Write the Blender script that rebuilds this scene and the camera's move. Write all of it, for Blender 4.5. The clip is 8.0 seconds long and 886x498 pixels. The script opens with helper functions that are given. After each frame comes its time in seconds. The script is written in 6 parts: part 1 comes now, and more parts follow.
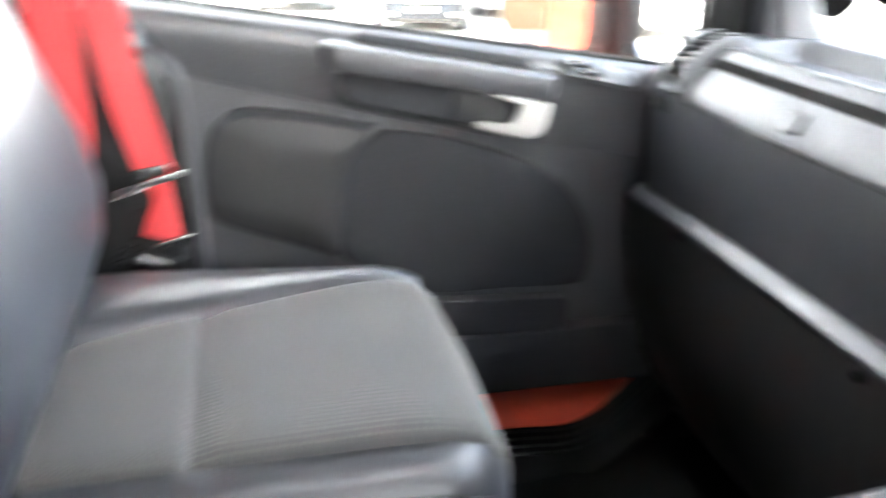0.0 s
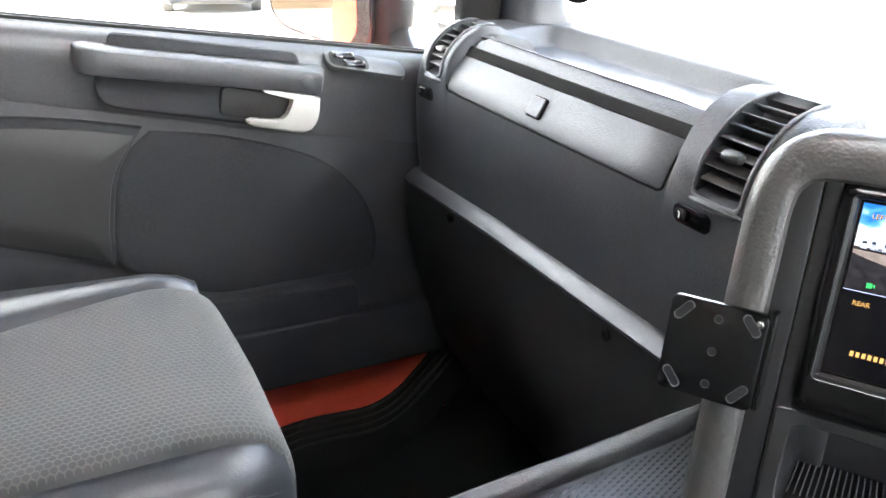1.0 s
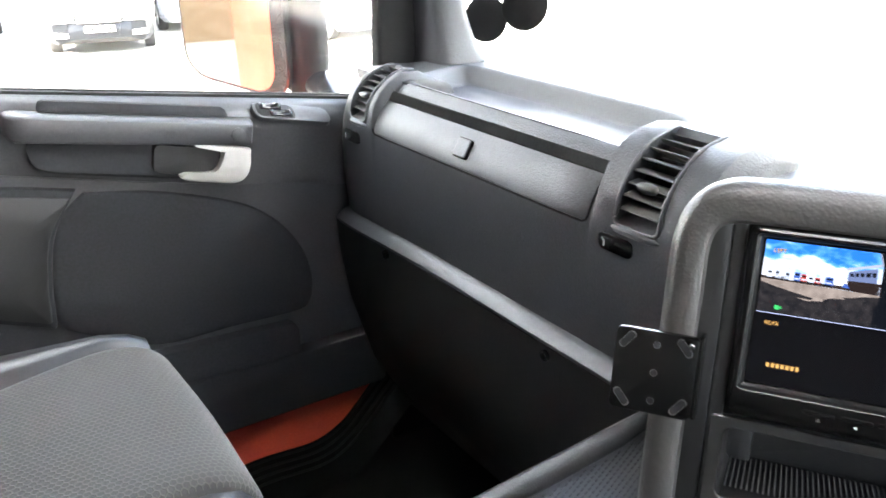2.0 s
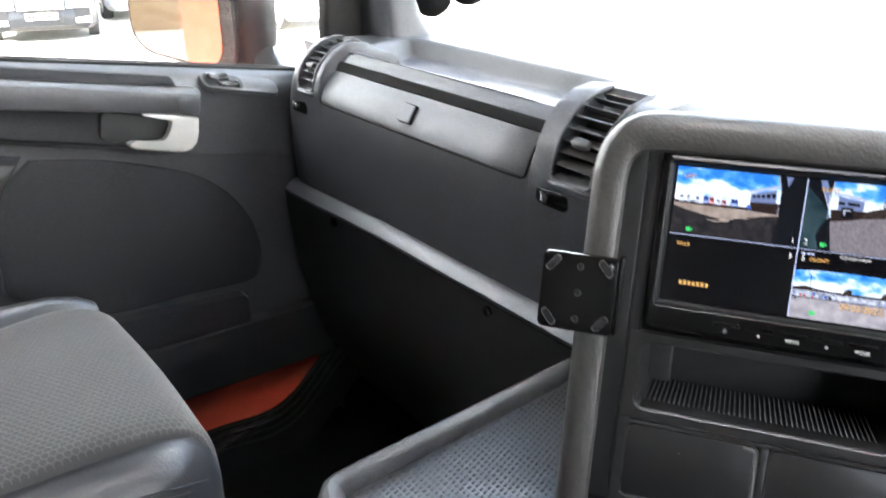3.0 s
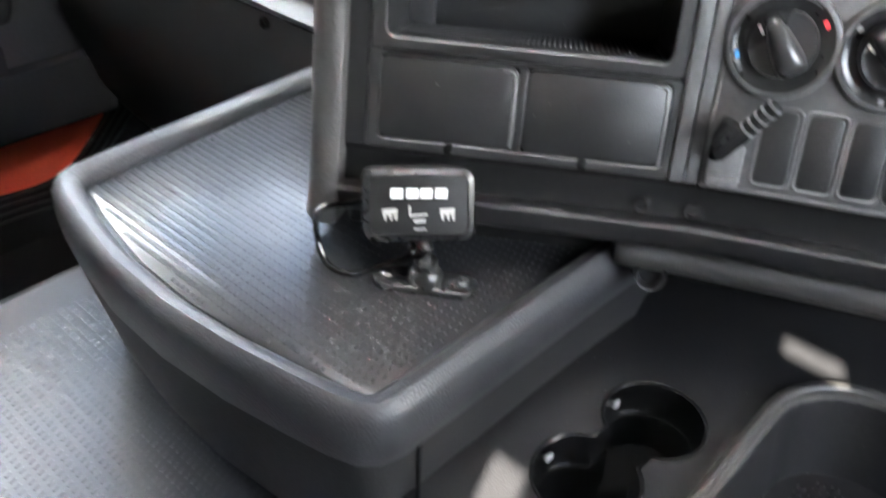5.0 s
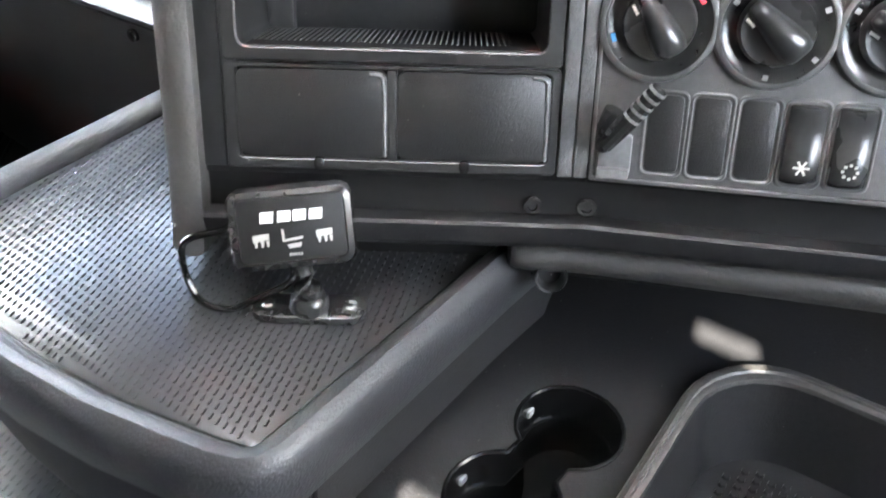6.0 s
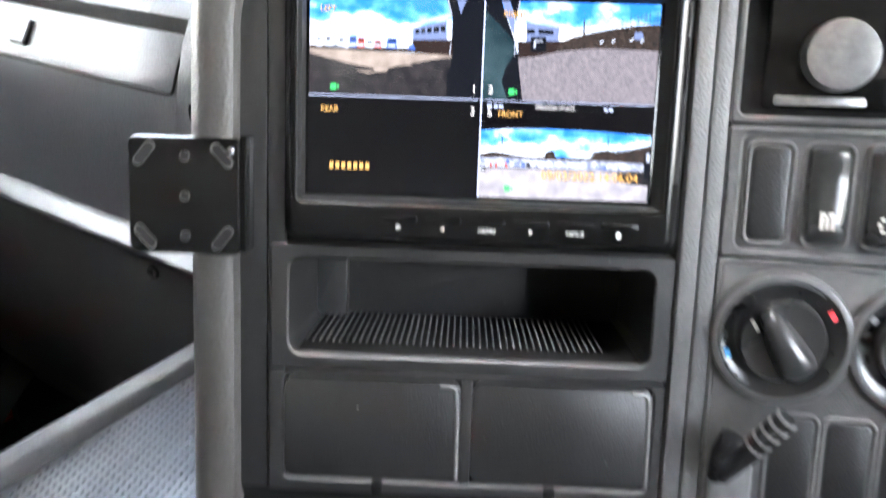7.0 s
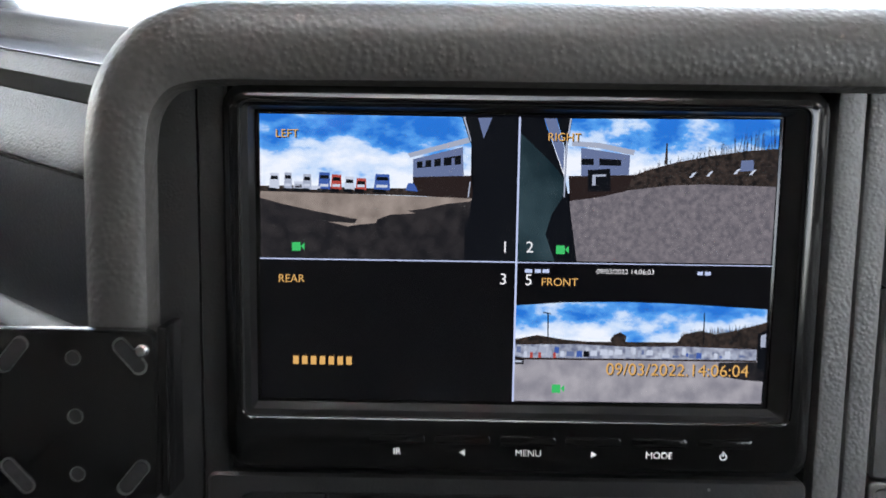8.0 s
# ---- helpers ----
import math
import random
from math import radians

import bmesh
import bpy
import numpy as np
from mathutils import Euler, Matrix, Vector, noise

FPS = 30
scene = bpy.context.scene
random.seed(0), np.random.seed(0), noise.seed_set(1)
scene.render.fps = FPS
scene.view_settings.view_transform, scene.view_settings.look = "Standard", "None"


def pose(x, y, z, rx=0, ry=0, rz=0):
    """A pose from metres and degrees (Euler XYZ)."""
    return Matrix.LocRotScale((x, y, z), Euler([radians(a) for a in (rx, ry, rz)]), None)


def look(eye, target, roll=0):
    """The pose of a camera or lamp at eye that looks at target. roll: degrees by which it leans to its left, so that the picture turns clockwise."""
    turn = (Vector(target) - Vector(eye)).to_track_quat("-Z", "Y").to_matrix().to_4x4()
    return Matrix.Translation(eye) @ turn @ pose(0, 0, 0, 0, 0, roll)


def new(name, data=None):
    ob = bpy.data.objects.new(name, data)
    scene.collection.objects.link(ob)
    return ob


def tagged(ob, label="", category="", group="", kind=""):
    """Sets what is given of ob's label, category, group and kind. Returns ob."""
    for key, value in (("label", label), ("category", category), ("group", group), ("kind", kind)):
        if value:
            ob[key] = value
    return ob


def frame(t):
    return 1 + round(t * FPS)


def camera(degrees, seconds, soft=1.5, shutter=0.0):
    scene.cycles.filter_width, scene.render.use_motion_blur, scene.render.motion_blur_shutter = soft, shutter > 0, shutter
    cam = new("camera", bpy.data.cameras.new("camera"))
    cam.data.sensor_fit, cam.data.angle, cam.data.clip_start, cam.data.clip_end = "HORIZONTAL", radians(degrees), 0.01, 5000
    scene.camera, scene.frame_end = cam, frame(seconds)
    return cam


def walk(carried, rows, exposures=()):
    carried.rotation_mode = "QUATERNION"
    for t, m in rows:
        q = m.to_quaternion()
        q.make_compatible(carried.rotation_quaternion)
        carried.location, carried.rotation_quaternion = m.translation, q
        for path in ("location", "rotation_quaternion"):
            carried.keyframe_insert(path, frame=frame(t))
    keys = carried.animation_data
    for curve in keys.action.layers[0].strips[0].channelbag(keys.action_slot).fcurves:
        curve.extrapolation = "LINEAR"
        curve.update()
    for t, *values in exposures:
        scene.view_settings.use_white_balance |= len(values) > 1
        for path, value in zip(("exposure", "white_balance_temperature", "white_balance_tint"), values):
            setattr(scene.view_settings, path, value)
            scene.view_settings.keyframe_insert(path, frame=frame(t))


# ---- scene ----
cam = camera(56.0, 8.0, soft=1.6, shutter=0.5)
PATH = [
    (0, (0.059, 0.052, 0.89), (0.469, 1.854, 0.127), 0.6),
    (0.3, (0.13, 0.049, 0.925), (0.852, 1.736, 0.131), -3.5),
    (0.5, (0.11, 0.025, 0.927), (0.869, 1.681, 0.101), -1.1),
    (1, (0.102, 0.018, 0.917), (0.917, 1.657, 0.112), 0.9),
    (1.5, (0.079, 0.011, 0.946), (0.976, 1.609, 0.146), -1.7),
    (1.7, (0.066, 0.005, 0.962), (1.012, 1.586, 0.185), -1.7),
    (2.8, (0.03, -0.05, 0.948), (1.102, 1.457, 0.185), -0.5),
    (3, (0.031, -0.054, 0.936), (1.122, 1.431, 0.158), -0.2),
    (3.5, (0.037, -0.061, 0.911), (1.163, 1.358, 0.064), 0.1),
    (4, (0.052, -0.068, 0.873), (1.219, 1.237, -0.094), 1.3),
    (4.5, (0.066, -0.077, 0.838), (1.275, 1.088, -0.25), 2.8),
    (5, (0.077, -0.088, 0.812), (1.309, 0.96, -0.365), 3.0),
    (5.2, (0.084, -0.09, 0.798), (1.34, 0.899, -0.404), 2.8),
    (6.3, (0.137, -0.074, 0.812), (1.5, 0.808, -0.356), 1.7),
    (6.5, (0.141, -0.046, 0.822), (1.558, 0.857, -0.262), 2.3),
    (7, (0.178, 0.004, 0.828), (1.68, 1.034, 0.003), 1.6),
    (7.5, (0.249, 0.061, 0.839), (1.77, 1.105, 0.066), 0.6),
    (8, (0.283, 0.089, 0.834), (1.827, 1.11, 0.078), 0.7),
]
walk(cam, [(t, look(eye, target, roll)) for t, eye, target, roll in PATH], [(0.0, 5.05), (1.0, 4.85), (2.0, 4.65), (3.0, 4.5), (3.5, 4.75), (4.0, 5.35), (4.5, 5.35), (5.2, 5.25), (6.3, 5.65), (6.7, 5.65), (7.0, 5.4), (7.5, 4.65), (8.0, 3.75)])

# ---- world, sun, exposure ----
SUN_UP, SUN_TURN = 33.0, 200.0          # elevation; compass turn of the sun seen from the cab
world = bpy.data.worlds.new("world")
scene.world = world
world.use_nodes = True
wn = world.node_tree
sky = wn.nodes.new("ShaderNodeTexSky")
sky.sky_type = "NISHITA"
sky.sun_disc = False
sky.sun_elevation = radians(SUN_UP)
sky.sun_rotation = radians(90 - SUN_TURN)
sky.air_density, sky.dust_density, sky.ozone_density = 1.0, 1.5, 1.0
wn.nodes["Background"].inputs["Strength"].default_value = 0.15
tc = wn.nodes.new("ShaderNodeTexCoord")
clouds = wn.nodes.new("ShaderNodeTexNoise")
clouds.inputs["Scale"].default_value, clouds.inputs["Detail"].default_value = 3.2, 7.0
wn.links.new(tc.outputs["Generated"], clouds.inputs["Vector"])
cover = wn.nodes.new("ShaderNodeMapRange")
cover.inputs["From Min"].default_value, cover.inputs["From Max"].default_value = 0.41, 0.59
wn.links.new(clouds.outputs["Fac"], cover.inputs["Value"])
blend = wn.nodes.new("ShaderNodeMixRGB")
blend.inputs["Color2"].default_value = (9.5, 9.4, 9.3, 1.0)      # sunlit white cumulus
wn.links.new(cover.outputs["Result"], blend.inputs["Fac"])
wn.links.new(sky.outputs["Color"], blend.inputs["Color1"])
wn.links.new(blend.outputs["Color"], wn.nodes["Background"].inputs["Color"])

sun_data = bpy.data.lights.new("sun", "SUN")
sun_data.energy, sun_data.angle, sun_data.color = 5.0, radians(0.3), (1.0, 0.93, 0.84)
sun = new("sun", sun_data)
SUN_WAY = Vector((math.cos(radians(SUN_TURN)) * math.cos(radians(SUN_UP)), math.sin(radians(SUN_TURN)) * math.cos(radians(SUN_UP)), math.sin(radians(SUN_UP))))
sun.matrix_world = look(SUN_WAY * 10, (0, 0, 0))


# ---- materials ----
def rgba(c):
    return (c[0], c[1], c[2], 1.0) if not isinstance(c, (int, float)) else (c, c, c, 1.0)


def surface(name, colour, rough=0.5, metal=0.0, vary=0.25, dust=0.35, vary_size=0.12, grain=None, bump=0.15, rough_vary=0.12, specular=0.5, coat=0.0, flecks=0.0):
    """A plain surface: colour broken at a large scale, dust at a small one, and a relief of grains of the given size in metres."""
    m = bpy.data.materials.new(name)
    m.use_nodes = True
    nt = m.node_tree
    b = nt.nodes["Principled BSDF"]
    b.inputs["Metallic"].default_value = metal
    b.inputs["Specular IOR Level"].default_value = specular
    b.inputs["Coat Weight"].default_value = coat
    geo = nt.nodes.new("ShaderNodeNewGeometry")
    big = nt.nodes.new("ShaderNodeTexNoise")
    big.inputs["Scale"].default_value, big.inputs["Detail"].default_value = 1 / vary_size, 5
    nt.links.new(geo.outputs["Position"], big.inputs["Vector"])
    ramp = nt.nodes.new("ShaderNodeMixRGB")
    c = rgba(colour)
    ramp.inputs["Color1"].default_value = tuple(v * (1 - vary) for v in c[:3]) + (1,)
    ramp.inputs["Color2"].default_value = tuple(min(1, v * (1 + vary)) for v in c[:3]) + (1,)
    nt.links.new(big.outputs["Fac"], ramp.inputs["Fac"])
    fine = nt.nodes.new("ShaderNodeTexNoise")
    fine.inputs["Scale"].default_value, fine.inputs["Detail"].default_value = 260, 3
    nt.links.new(geo.outputs["Position"], fine.inputs["Vector"])
    speck = nt.nodes.new("ShaderNodeMixRGB")
    speck.blend_type = "OVERLAY"
    speck.inputs["Fac"].default_value = dust
    nt.links.new(ramp.outputs["Color"], speck.inputs["Color1"])
    nt.links.new(fine.outputs["Fac"], speck.inputs["Color2"])
    colour_out = speck.outputs["Color"]
    if flecks:
        dots = nt.nodes.new("ShaderNodeTexVoronoi")
        dots.inputs["Scale"].default_value = 1 / 0.011
        nt.links.new(geo.outputs["Position"], dots.inputs["Vector"])
        small = nt.nodes.new("ShaderNodeMapRange")
        small.inputs["From Min"].default_value, small.inputs["From Max"].default_value = 0.055, 0.035
        nt.links.new(dots.outputs["Distance"], small.inputs["Value"])
        some = nt.nodes.new("ShaderNodeSeparateColor")
        nt.links.new(dots.outputs["Color"], some.inputs["Color"])
        few = nt.nodes.new("ShaderNodeMath")
        few.operation = "MULTIPLY"
        nt.links.new(small.outputs["Result"], few.inputs[0])
        nt.links.new(some.outputs["Red"], few.inputs[1])
        part_of = nt.nodes.new("ShaderNodeMath")
        part_of.operation = "MULTIPLY"
        part_of.inputs[1].default_value = flecks
        nt.links.new(few.outputs[0], part_of.inputs[0])
        dusty = nt.nodes.new("ShaderNodeMixRGB")
        dusty.inputs["Color2"].default_value = (0.30, 0.29, 0.27, 1)
        nt.links.new(part_of.outputs[0], dusty.inputs["Fac"])
        nt.links.new(colour_out, dusty.inputs["Color1"])
        colour_out = dusty.outputs["Color"]
    nt.links.new(colour_out, b.inputs["Base Color"])
    rr = nt.nodes.new("ShaderNodeMapRange")
    rr.inputs["To Min"].default_value, rr.inputs["To Max"].default_value = max(0.02, rough - rough_vary), min(1, rough + rough_vary)
    nt.links.new(big.outputs["Fac"], rr.inputs["Value"])
    nt.links.new(rr.outputs["Result"], b.inputs["Roughness"])
    if grain:
        cells = nt.nodes.new("ShaderNodeTexVoronoi")
        cells.feature = "SMOOTH_F1"
        cells.inputs["Scale"].default_value = 1 / grain
        nt.links.new(geo.outputs["Position"], cells.inputs["Vector"])
        bp = nt.nodes.new("ShaderNodeBump")
        bp.inputs["Strength"].default_value, bp.inputs["Distance"].default_value = bump, grain * 0.5
        bp.invert = True
        nt.links.new(cells.outputs["Distance"], bp.inputs["Height"])
        nt.links.new(bp.outputs["Normal"], b.inputs["Normal"])
    return m


def glow(name, colour, strength):
    m = bpy.data.materials.new(name)
    m.use_nodes = True
    b = m.node_tree.nodes["Principled BSDF"]
    b.inputs["Base Color"].default_value = (0.002, 0.002, 0.002, 1)
    b.inputs["Emission Color"].default_value = rgba(colour)
    b.inputs["Emission Strength"].default_value = strength
    b.inputs["Roughness"].default_value = 0.12
    b.inputs["Specular IOR Level"].default_value = 0.14
    return m


def node_of(nt, kind, **values):
    n = nt.nodes.new(kind)
    for key, value in values.items():
        n.inputs[key].default_value = value
    return n


def honeycomb(name, colour, line, size):
    """Woven seat cloth with hexagonal cells of the given width, light threads between them."""
    m = bpy.data.materials.new(name)
    m.use_nodes = True
    nt = m.node_tree
    b = nt.nodes["Principled BSDF"]
    tc = nt.nodes.new("ShaderNodeUVMap")
    sep = nt.nodes.new("ShaderNodeSeparateXYZ")
    nt.links.new(tc.outputs["UV"], sep.inputs[0])

    def op(kind, a, c=None):
        n = nt.nodes.new("ShaderNodeMath")
        n.operation = kind
        for slot, v in enumerate((a, c)):
            if v is None:
                continue
            if isinstance(v, (int, float)):
                n.inputs[slot].default_value = v
            else:
                nt.links.new(v, n.inputs[slot])
        return n.outputs[0]

    x, y = op("DIVIDE", sep.outputs["X"], size), op("DIVIDE", sep.outputs["Y"], size)

    def cell(dx, dy):
        ax = op("SUBTRACT", op("FLOORED_MODULO", op("ADD", x, dx), 1.0), 0.5)
        ay = op("SUBTRACT", op("FLOORED_MODULO", op("ADD", y, dy), 1.7320508), 0.8660254)
        ax, ay = op("ABSOLUTE", ax), op("ABSOLUTE", ay)
        return op("MAXIMUM", ax, op("ADD", op("MULTIPLY", ax, 0.5), op("MULTIPLY", ay, 0.8660254)))

    d = op("MINIMUM", cell(0.0, 0.0), cell(0.5, 0.8660254))
    edge = nt.nodes.new("ShaderNodeMapRange")
    edge.inputs["From Min"].default_value, edge.inputs["From Max"].default_value = 0.36, 0.47
    nt.links.new(d, edge.inputs["Value"])
    geo = nt.nodes.new("ShaderNodeNewGeometry")
    big = node_of(nt, "ShaderNodeTexNoise", Scale=14.0, Detail=4.0)
    nt.links.new(geo.outputs["Position"], big.inputs["Vector"])
    base = nt.nodes.new("ShaderNodeMixRGB")
    base.inputs["Color1"].default_value = tuple(v * 0.75 for v in colour) + (1,)
    base.inputs["Color2"].default_value = tuple(v * 1.25 for v in colour) + (1,)
    nt.links.new(big.outputs["Fac"], base.inputs["Fac"])
    mix = nt.nodes.new("ShaderNodeMixRGB")
    mix.inputs["Color2"].default_value = rgba(line)
    nt.links.new(edge.outputs["Result"], mix.inputs["Fac"])
    nt.links.new(base.outputs["Color"], mix.inputs["Color1"])
    nt.links.new(mix.outputs["Color"], b.inputs["Base Color"])
    b.inputs["Roughness"].default_value = 0.8
    b.inputs["Sheen Weight"].default_value = 0.1
    weave = node_of(nt, "ShaderNodeTexNoise", Scale=1500.0, Detail=2.0)
    nt.links.new(geo.outputs["Position"], weave.inputs["Vector"])
    add = op("ADD", op("MULTIPLY", edge.outputs["Result"], 0.8), op("MULTIPLY", weave.outputs["Fac"], 0.5))
    bp = nt.nodes.new("ShaderNodeBump")
    bp.inputs["Strength"].default_value, bp.inputs["Distance"].default_value = 0.5, 0.001
    nt.links.new(add, bp.inputs["Height"])
    nt.links.new(bp.outputs["Normal"], b.inputs["Normal"])
    return m


def webbing(name, colour):
    m = surface(name, colour, 0.6, vary=0.12, grain=0.0012, bump=0.4)
    return m


def glass(name, tint=(1, 1, 1), rough=0.0):
    m = bpy.data.materials.new(name)
    m.use_nodes = True
    b = m.node_tree.nodes["Principled BSDF"]
    b.inputs["Base Color"].default_value = rgba(tint)
    b.inputs["Transmission Weight"].default_value = 1.0
    b.inputs["Roughness"].default_value = rough
    b.inputs["IOR"].default_value = 1.45
    return m


DASH = surface("dash_plastic", (0.034, 0.036, 0.040), 0.47, grain=0.0019, bump=0.45, specular=0.38, rough_vary=0.06)
TRAYP = surface("tray_plastic", (0.024, 0.025, 0.027), 0.46, grain=0.0015, bump=0.35, specular=0.42)
BLANK = surface("blank_plastic", 0.010, 0.34, grain=0.0008, bump=0.35, flecks=0.9, specular=0.6)
SWITCH = surface("satin_switch_plastic", 0.022, 0.27, grain=0.0005, bump=0.05, rough_vary=0.05)
KNOB = surface("dull_knob_metal", 0.34, 0.34, metal=1.0, vary=0.15)
PRINT = surface("grey_print", (0.42, 0.41, 0.38), 0.5, vary=0.1)
HEATER = surface("heater_panel_plastic", 0.064, 0.40, grain=0.0008, bump=0.3, flecks=0.5)
GREYP = surface("grey_plastic", 0.20, 0.4)
RIB = surface("rib_plastic", 0.12, 0.35)
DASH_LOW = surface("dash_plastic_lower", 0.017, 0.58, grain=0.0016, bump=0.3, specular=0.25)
HOOD = surface("console_hood_plastic", (0.042, 0.0405, 0.038), 0.46, grain=0.0018, bump=0.30)
PANEL = surface("panel_plastic", 0.012, 0.37, grain=0.0008, bump=0.3, flecks=0.6, specular=0.6)
COLUMN = surface("column_plastic", 0.060, 0.5, grain=0.0011, bump=0.5)
SLAT = surface("vent_plastic", 0.030, 0.46)
SEAL = surface("rubber_seal", 0.012, 0.8, specular=0.2)
BLACK = surface("black_plastic", 0.016, 0.22, grain=0.0009, bump=0.12)
GLOSS = surface("gloss_black_plastic", 0.004, 0.16, rough_vary=0.05, specular=0.3)
CHAMFER = surface("satin_black_plastic", 0.007, 0.28, rough_vary=0.03, specular=0.22)
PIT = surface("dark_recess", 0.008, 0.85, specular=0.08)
DOORP = surface("door_plastic", (0.040, 0.041, 0.044), 0.46, grain=0.0014, bump=0.3)
# paler than door_plastic: brightness reflected from the window is in the colour
SHOULDER = surface("door_shoulder_plastic", (0.058, 0.059, 0.062), 0.36, grain=0.0014, bump=0.15)
def perforated(name, colour, size):
    """Moulded plastic pierced with a fine even grid of holes."""
    m = surface(name, colour, 0.6, grain=0.0014, bump=0.2)
    nt = m.node_tree
    b = nt.nodes["Principled BSDF"]
    geo = nt.nodes.new("ShaderNodeNewGeometry")
    vor = nt.nodes.new("ShaderNodeTexVoronoi")
    vor.inputs["Scale"].default_value = 1 / size
    vor.inputs["Randomness"].default_value = 0.0
    turn = nt.nodes.new("ShaderNodeMapping")
    turn.inputs["Rotation"].default_value = (0, radians(45), 0)
    nt.links.new(geo.outputs["Position"], turn.inputs["Vector"])
    nt.links.new(turn.outputs["Vector"], vor.inputs["Vector"])
    hole = nt.nodes.new("ShaderNodeMapRange")
    hole.inputs["From Min"].default_value = 0.22
    hole.inputs["From Max"].default_value = 0.36
    nt.links.new(vor.outputs["Distance"], hole.inputs["Value"])
    mix = nt.nodes.new("ShaderNodeMix")
    mix.data_type = "RGBA"
    mix.inputs[6].default_value = (0.008, 0.008, 0.008, 1)
    nt.links.new(hole.outputs["Result"], mix.inputs[0])
    nt.links.new(b.inputs["Base Color"].links[0].from_socket, mix.inputs[7])
    nt.links.new(mix.outputs[2], b.inputs["Base Color"])
    return m


GRILLE = perforated("speaker_mesh", 0.011, 0.0042)
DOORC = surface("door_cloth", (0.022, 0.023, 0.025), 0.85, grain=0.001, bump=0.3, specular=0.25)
SILVER = surface("silver_paint", (0.35, 0.345, 0.325), 0.38, vary=0.05, dust=0.04, grain=0.0006, bump=0.05)
WORN = surface("worn_steel_edge", 0.20, 0.35, metal=0.85, vary=0.3)
METAL = surface("bright_steel", 0.6, 0.25, metal=1.0, vary=0.15)
PAINTED = surface("black_powder_coat", 0.004, 0.24, grain=0.0006, bump=0.1, rough_vary=0.06, specular=0.3)
LEATHER = surface("seat_leather", (0.016, 0.0175, 0.0205), 0.40, grain=0.0018, bump=0.25, specular=0.5)
CLOTH = honeycomb("seat_cloth", (0.022, 0.0225, 0.0215), (0.047, 0.046, 0.040), 0.0072)
RUBBER = surface("rubber_mat", (0.020, 0.021, 0.024), 0.41, grain=0.0012, bump=0.06, vary=0.2, vary_size=0.11, dust=0.2, rough_vary=0.05, flecks=0.4, specular=0.5)
LINING = surface("rubber_lining", (0.013, 0.0135, 0.0145), 0.32, grain=0.0012, bump=0.06, vary=0.25, vary_size=0.09, dust=0.2, rough_vary=0.06, flecks=0.25, specular=0.5)
LEDGE = surface("ledge_plastic", (0.036, 0.039, 0.044), 0.45, grain=0.0012, bump=0.08, rough_vary=0.05, specular=0.45)
CARPET = surface("floor_carpet", 0.006, 0.95, grain=0.002, bump=0.5, specular=0.1)
RED = surface("red_cab_paint", (0.72, 0.10, 0.055), 0.42, vary=0.12)
BELT = webbing("red_webbing", (0.44, 0.022, 0.024))
REARTRIM = surface("rear_trim", (0.070, 0.068, 0.064), 0.9, grain=0.002, bump=0.3)
LINER = surface("headlining", (0.26, 0.25, 0.235), 0.9, grain=0.002, bump=0.3)
GLASS = glass("window_glass", (0.96, 0.98, 0.97))
MIRROR = surface("mirror_glass", (0.42, 0.38, 0.33), 0.02, metal=1.0, vary=0.03, rough_vary=0.01)
WHITE = surface("white_print", (0.78, 0.78, 0.75), 0.5, vary=0.05, dust=0.03)
BLUE = surface("blue_print", (0.05, 0.25, 0.6), 0.5, vary=0.05)
REDDOT = surface("red_print", (0.7, 0.04, 0.05), 0.5, vary=0.05)
ASPHALT = surface("yard_concrete", (0.36, 0.34, 0.31), 0.9, vary=0.3, vary_size=2.5, grain=0.02, bump=0.4)
TYRE = surface("tyre_rubber", 0.02, 0.8)
CARBLACK = surface("black_car_paint", (0.006, 0.007, 0.009), 0.35, coat=0.1, rough_vary=0.05, specular=0.2)
BAND = surface("black_band", 0.006, 0.5, specular=0.3)
SHELF = surface("shelf_plastic", (0.011, 0.011, 0.0115), 0.45, grain=0.0012, bump=0.25, specular=0.3, flecks=0.5)
TAN = surface("tan_paper", (0.50, 0.36, 0.22), 0.7)
CARGREY = surface("silver_car_paint", (0.35, 0.36, 0.38), 0.3, coat=0.6)
CARWHITE = surface("white_car_paint", (0.7, 0.7, 0.7), 0.3, coat=0.6)
CARGLASS = surface("car_window", (0.03, 0.035, 0.04), 0.08, rough_vary=0.03)
ALLOY = surface("wheel_alloy", 0.55, 0.3, metal=0.9)
BRICKRED = surface("warehouse_render", (0.17, 0.125, 0.08), 0.8, vary=0.2, vary_size=0.6)


# ---- mesh tools ----
def link(name, bm, material, parent=None, label="", smooth=35):
    bmesh.ops.recalc_face_normals(bm, faces=bm.faces)
    me = bpy.data.meshes.new(name)
    bm.to_mesh(me)
    bm.free()
    for mt in material if isinstance(material, (list, tuple)) else [material]:
        me.materials.append(mt)
    me.polygons.foreach_set("use_smooth", [True] * len(me.polygons))
    me.set_sharp_from_angle(angle=radians(smooth))
    ob = new(name, me)
    if parent:
        ob.parent = parent
        m = parent.matrix_basis.copy()
        if parent.parent:
            m = parent.parent.matrix_basis @ parent.matrix_parent_inverse @ m
        ob.matrix_parent_inverse = m.inverted()
    if label:
        ob["label"] = label
    return ob


def part(name, bm, material, parent, label="", smooth=35):
    return link(name, bm, material, parent, label, smooth)


def thing(name, at, label, category, group="", kind=""):
    e = new(name)
    e.empty_display_size = 0.05
    e.matrix_basis = Matrix.Translation(at)
    return tagged(e, label, category, group, kind)


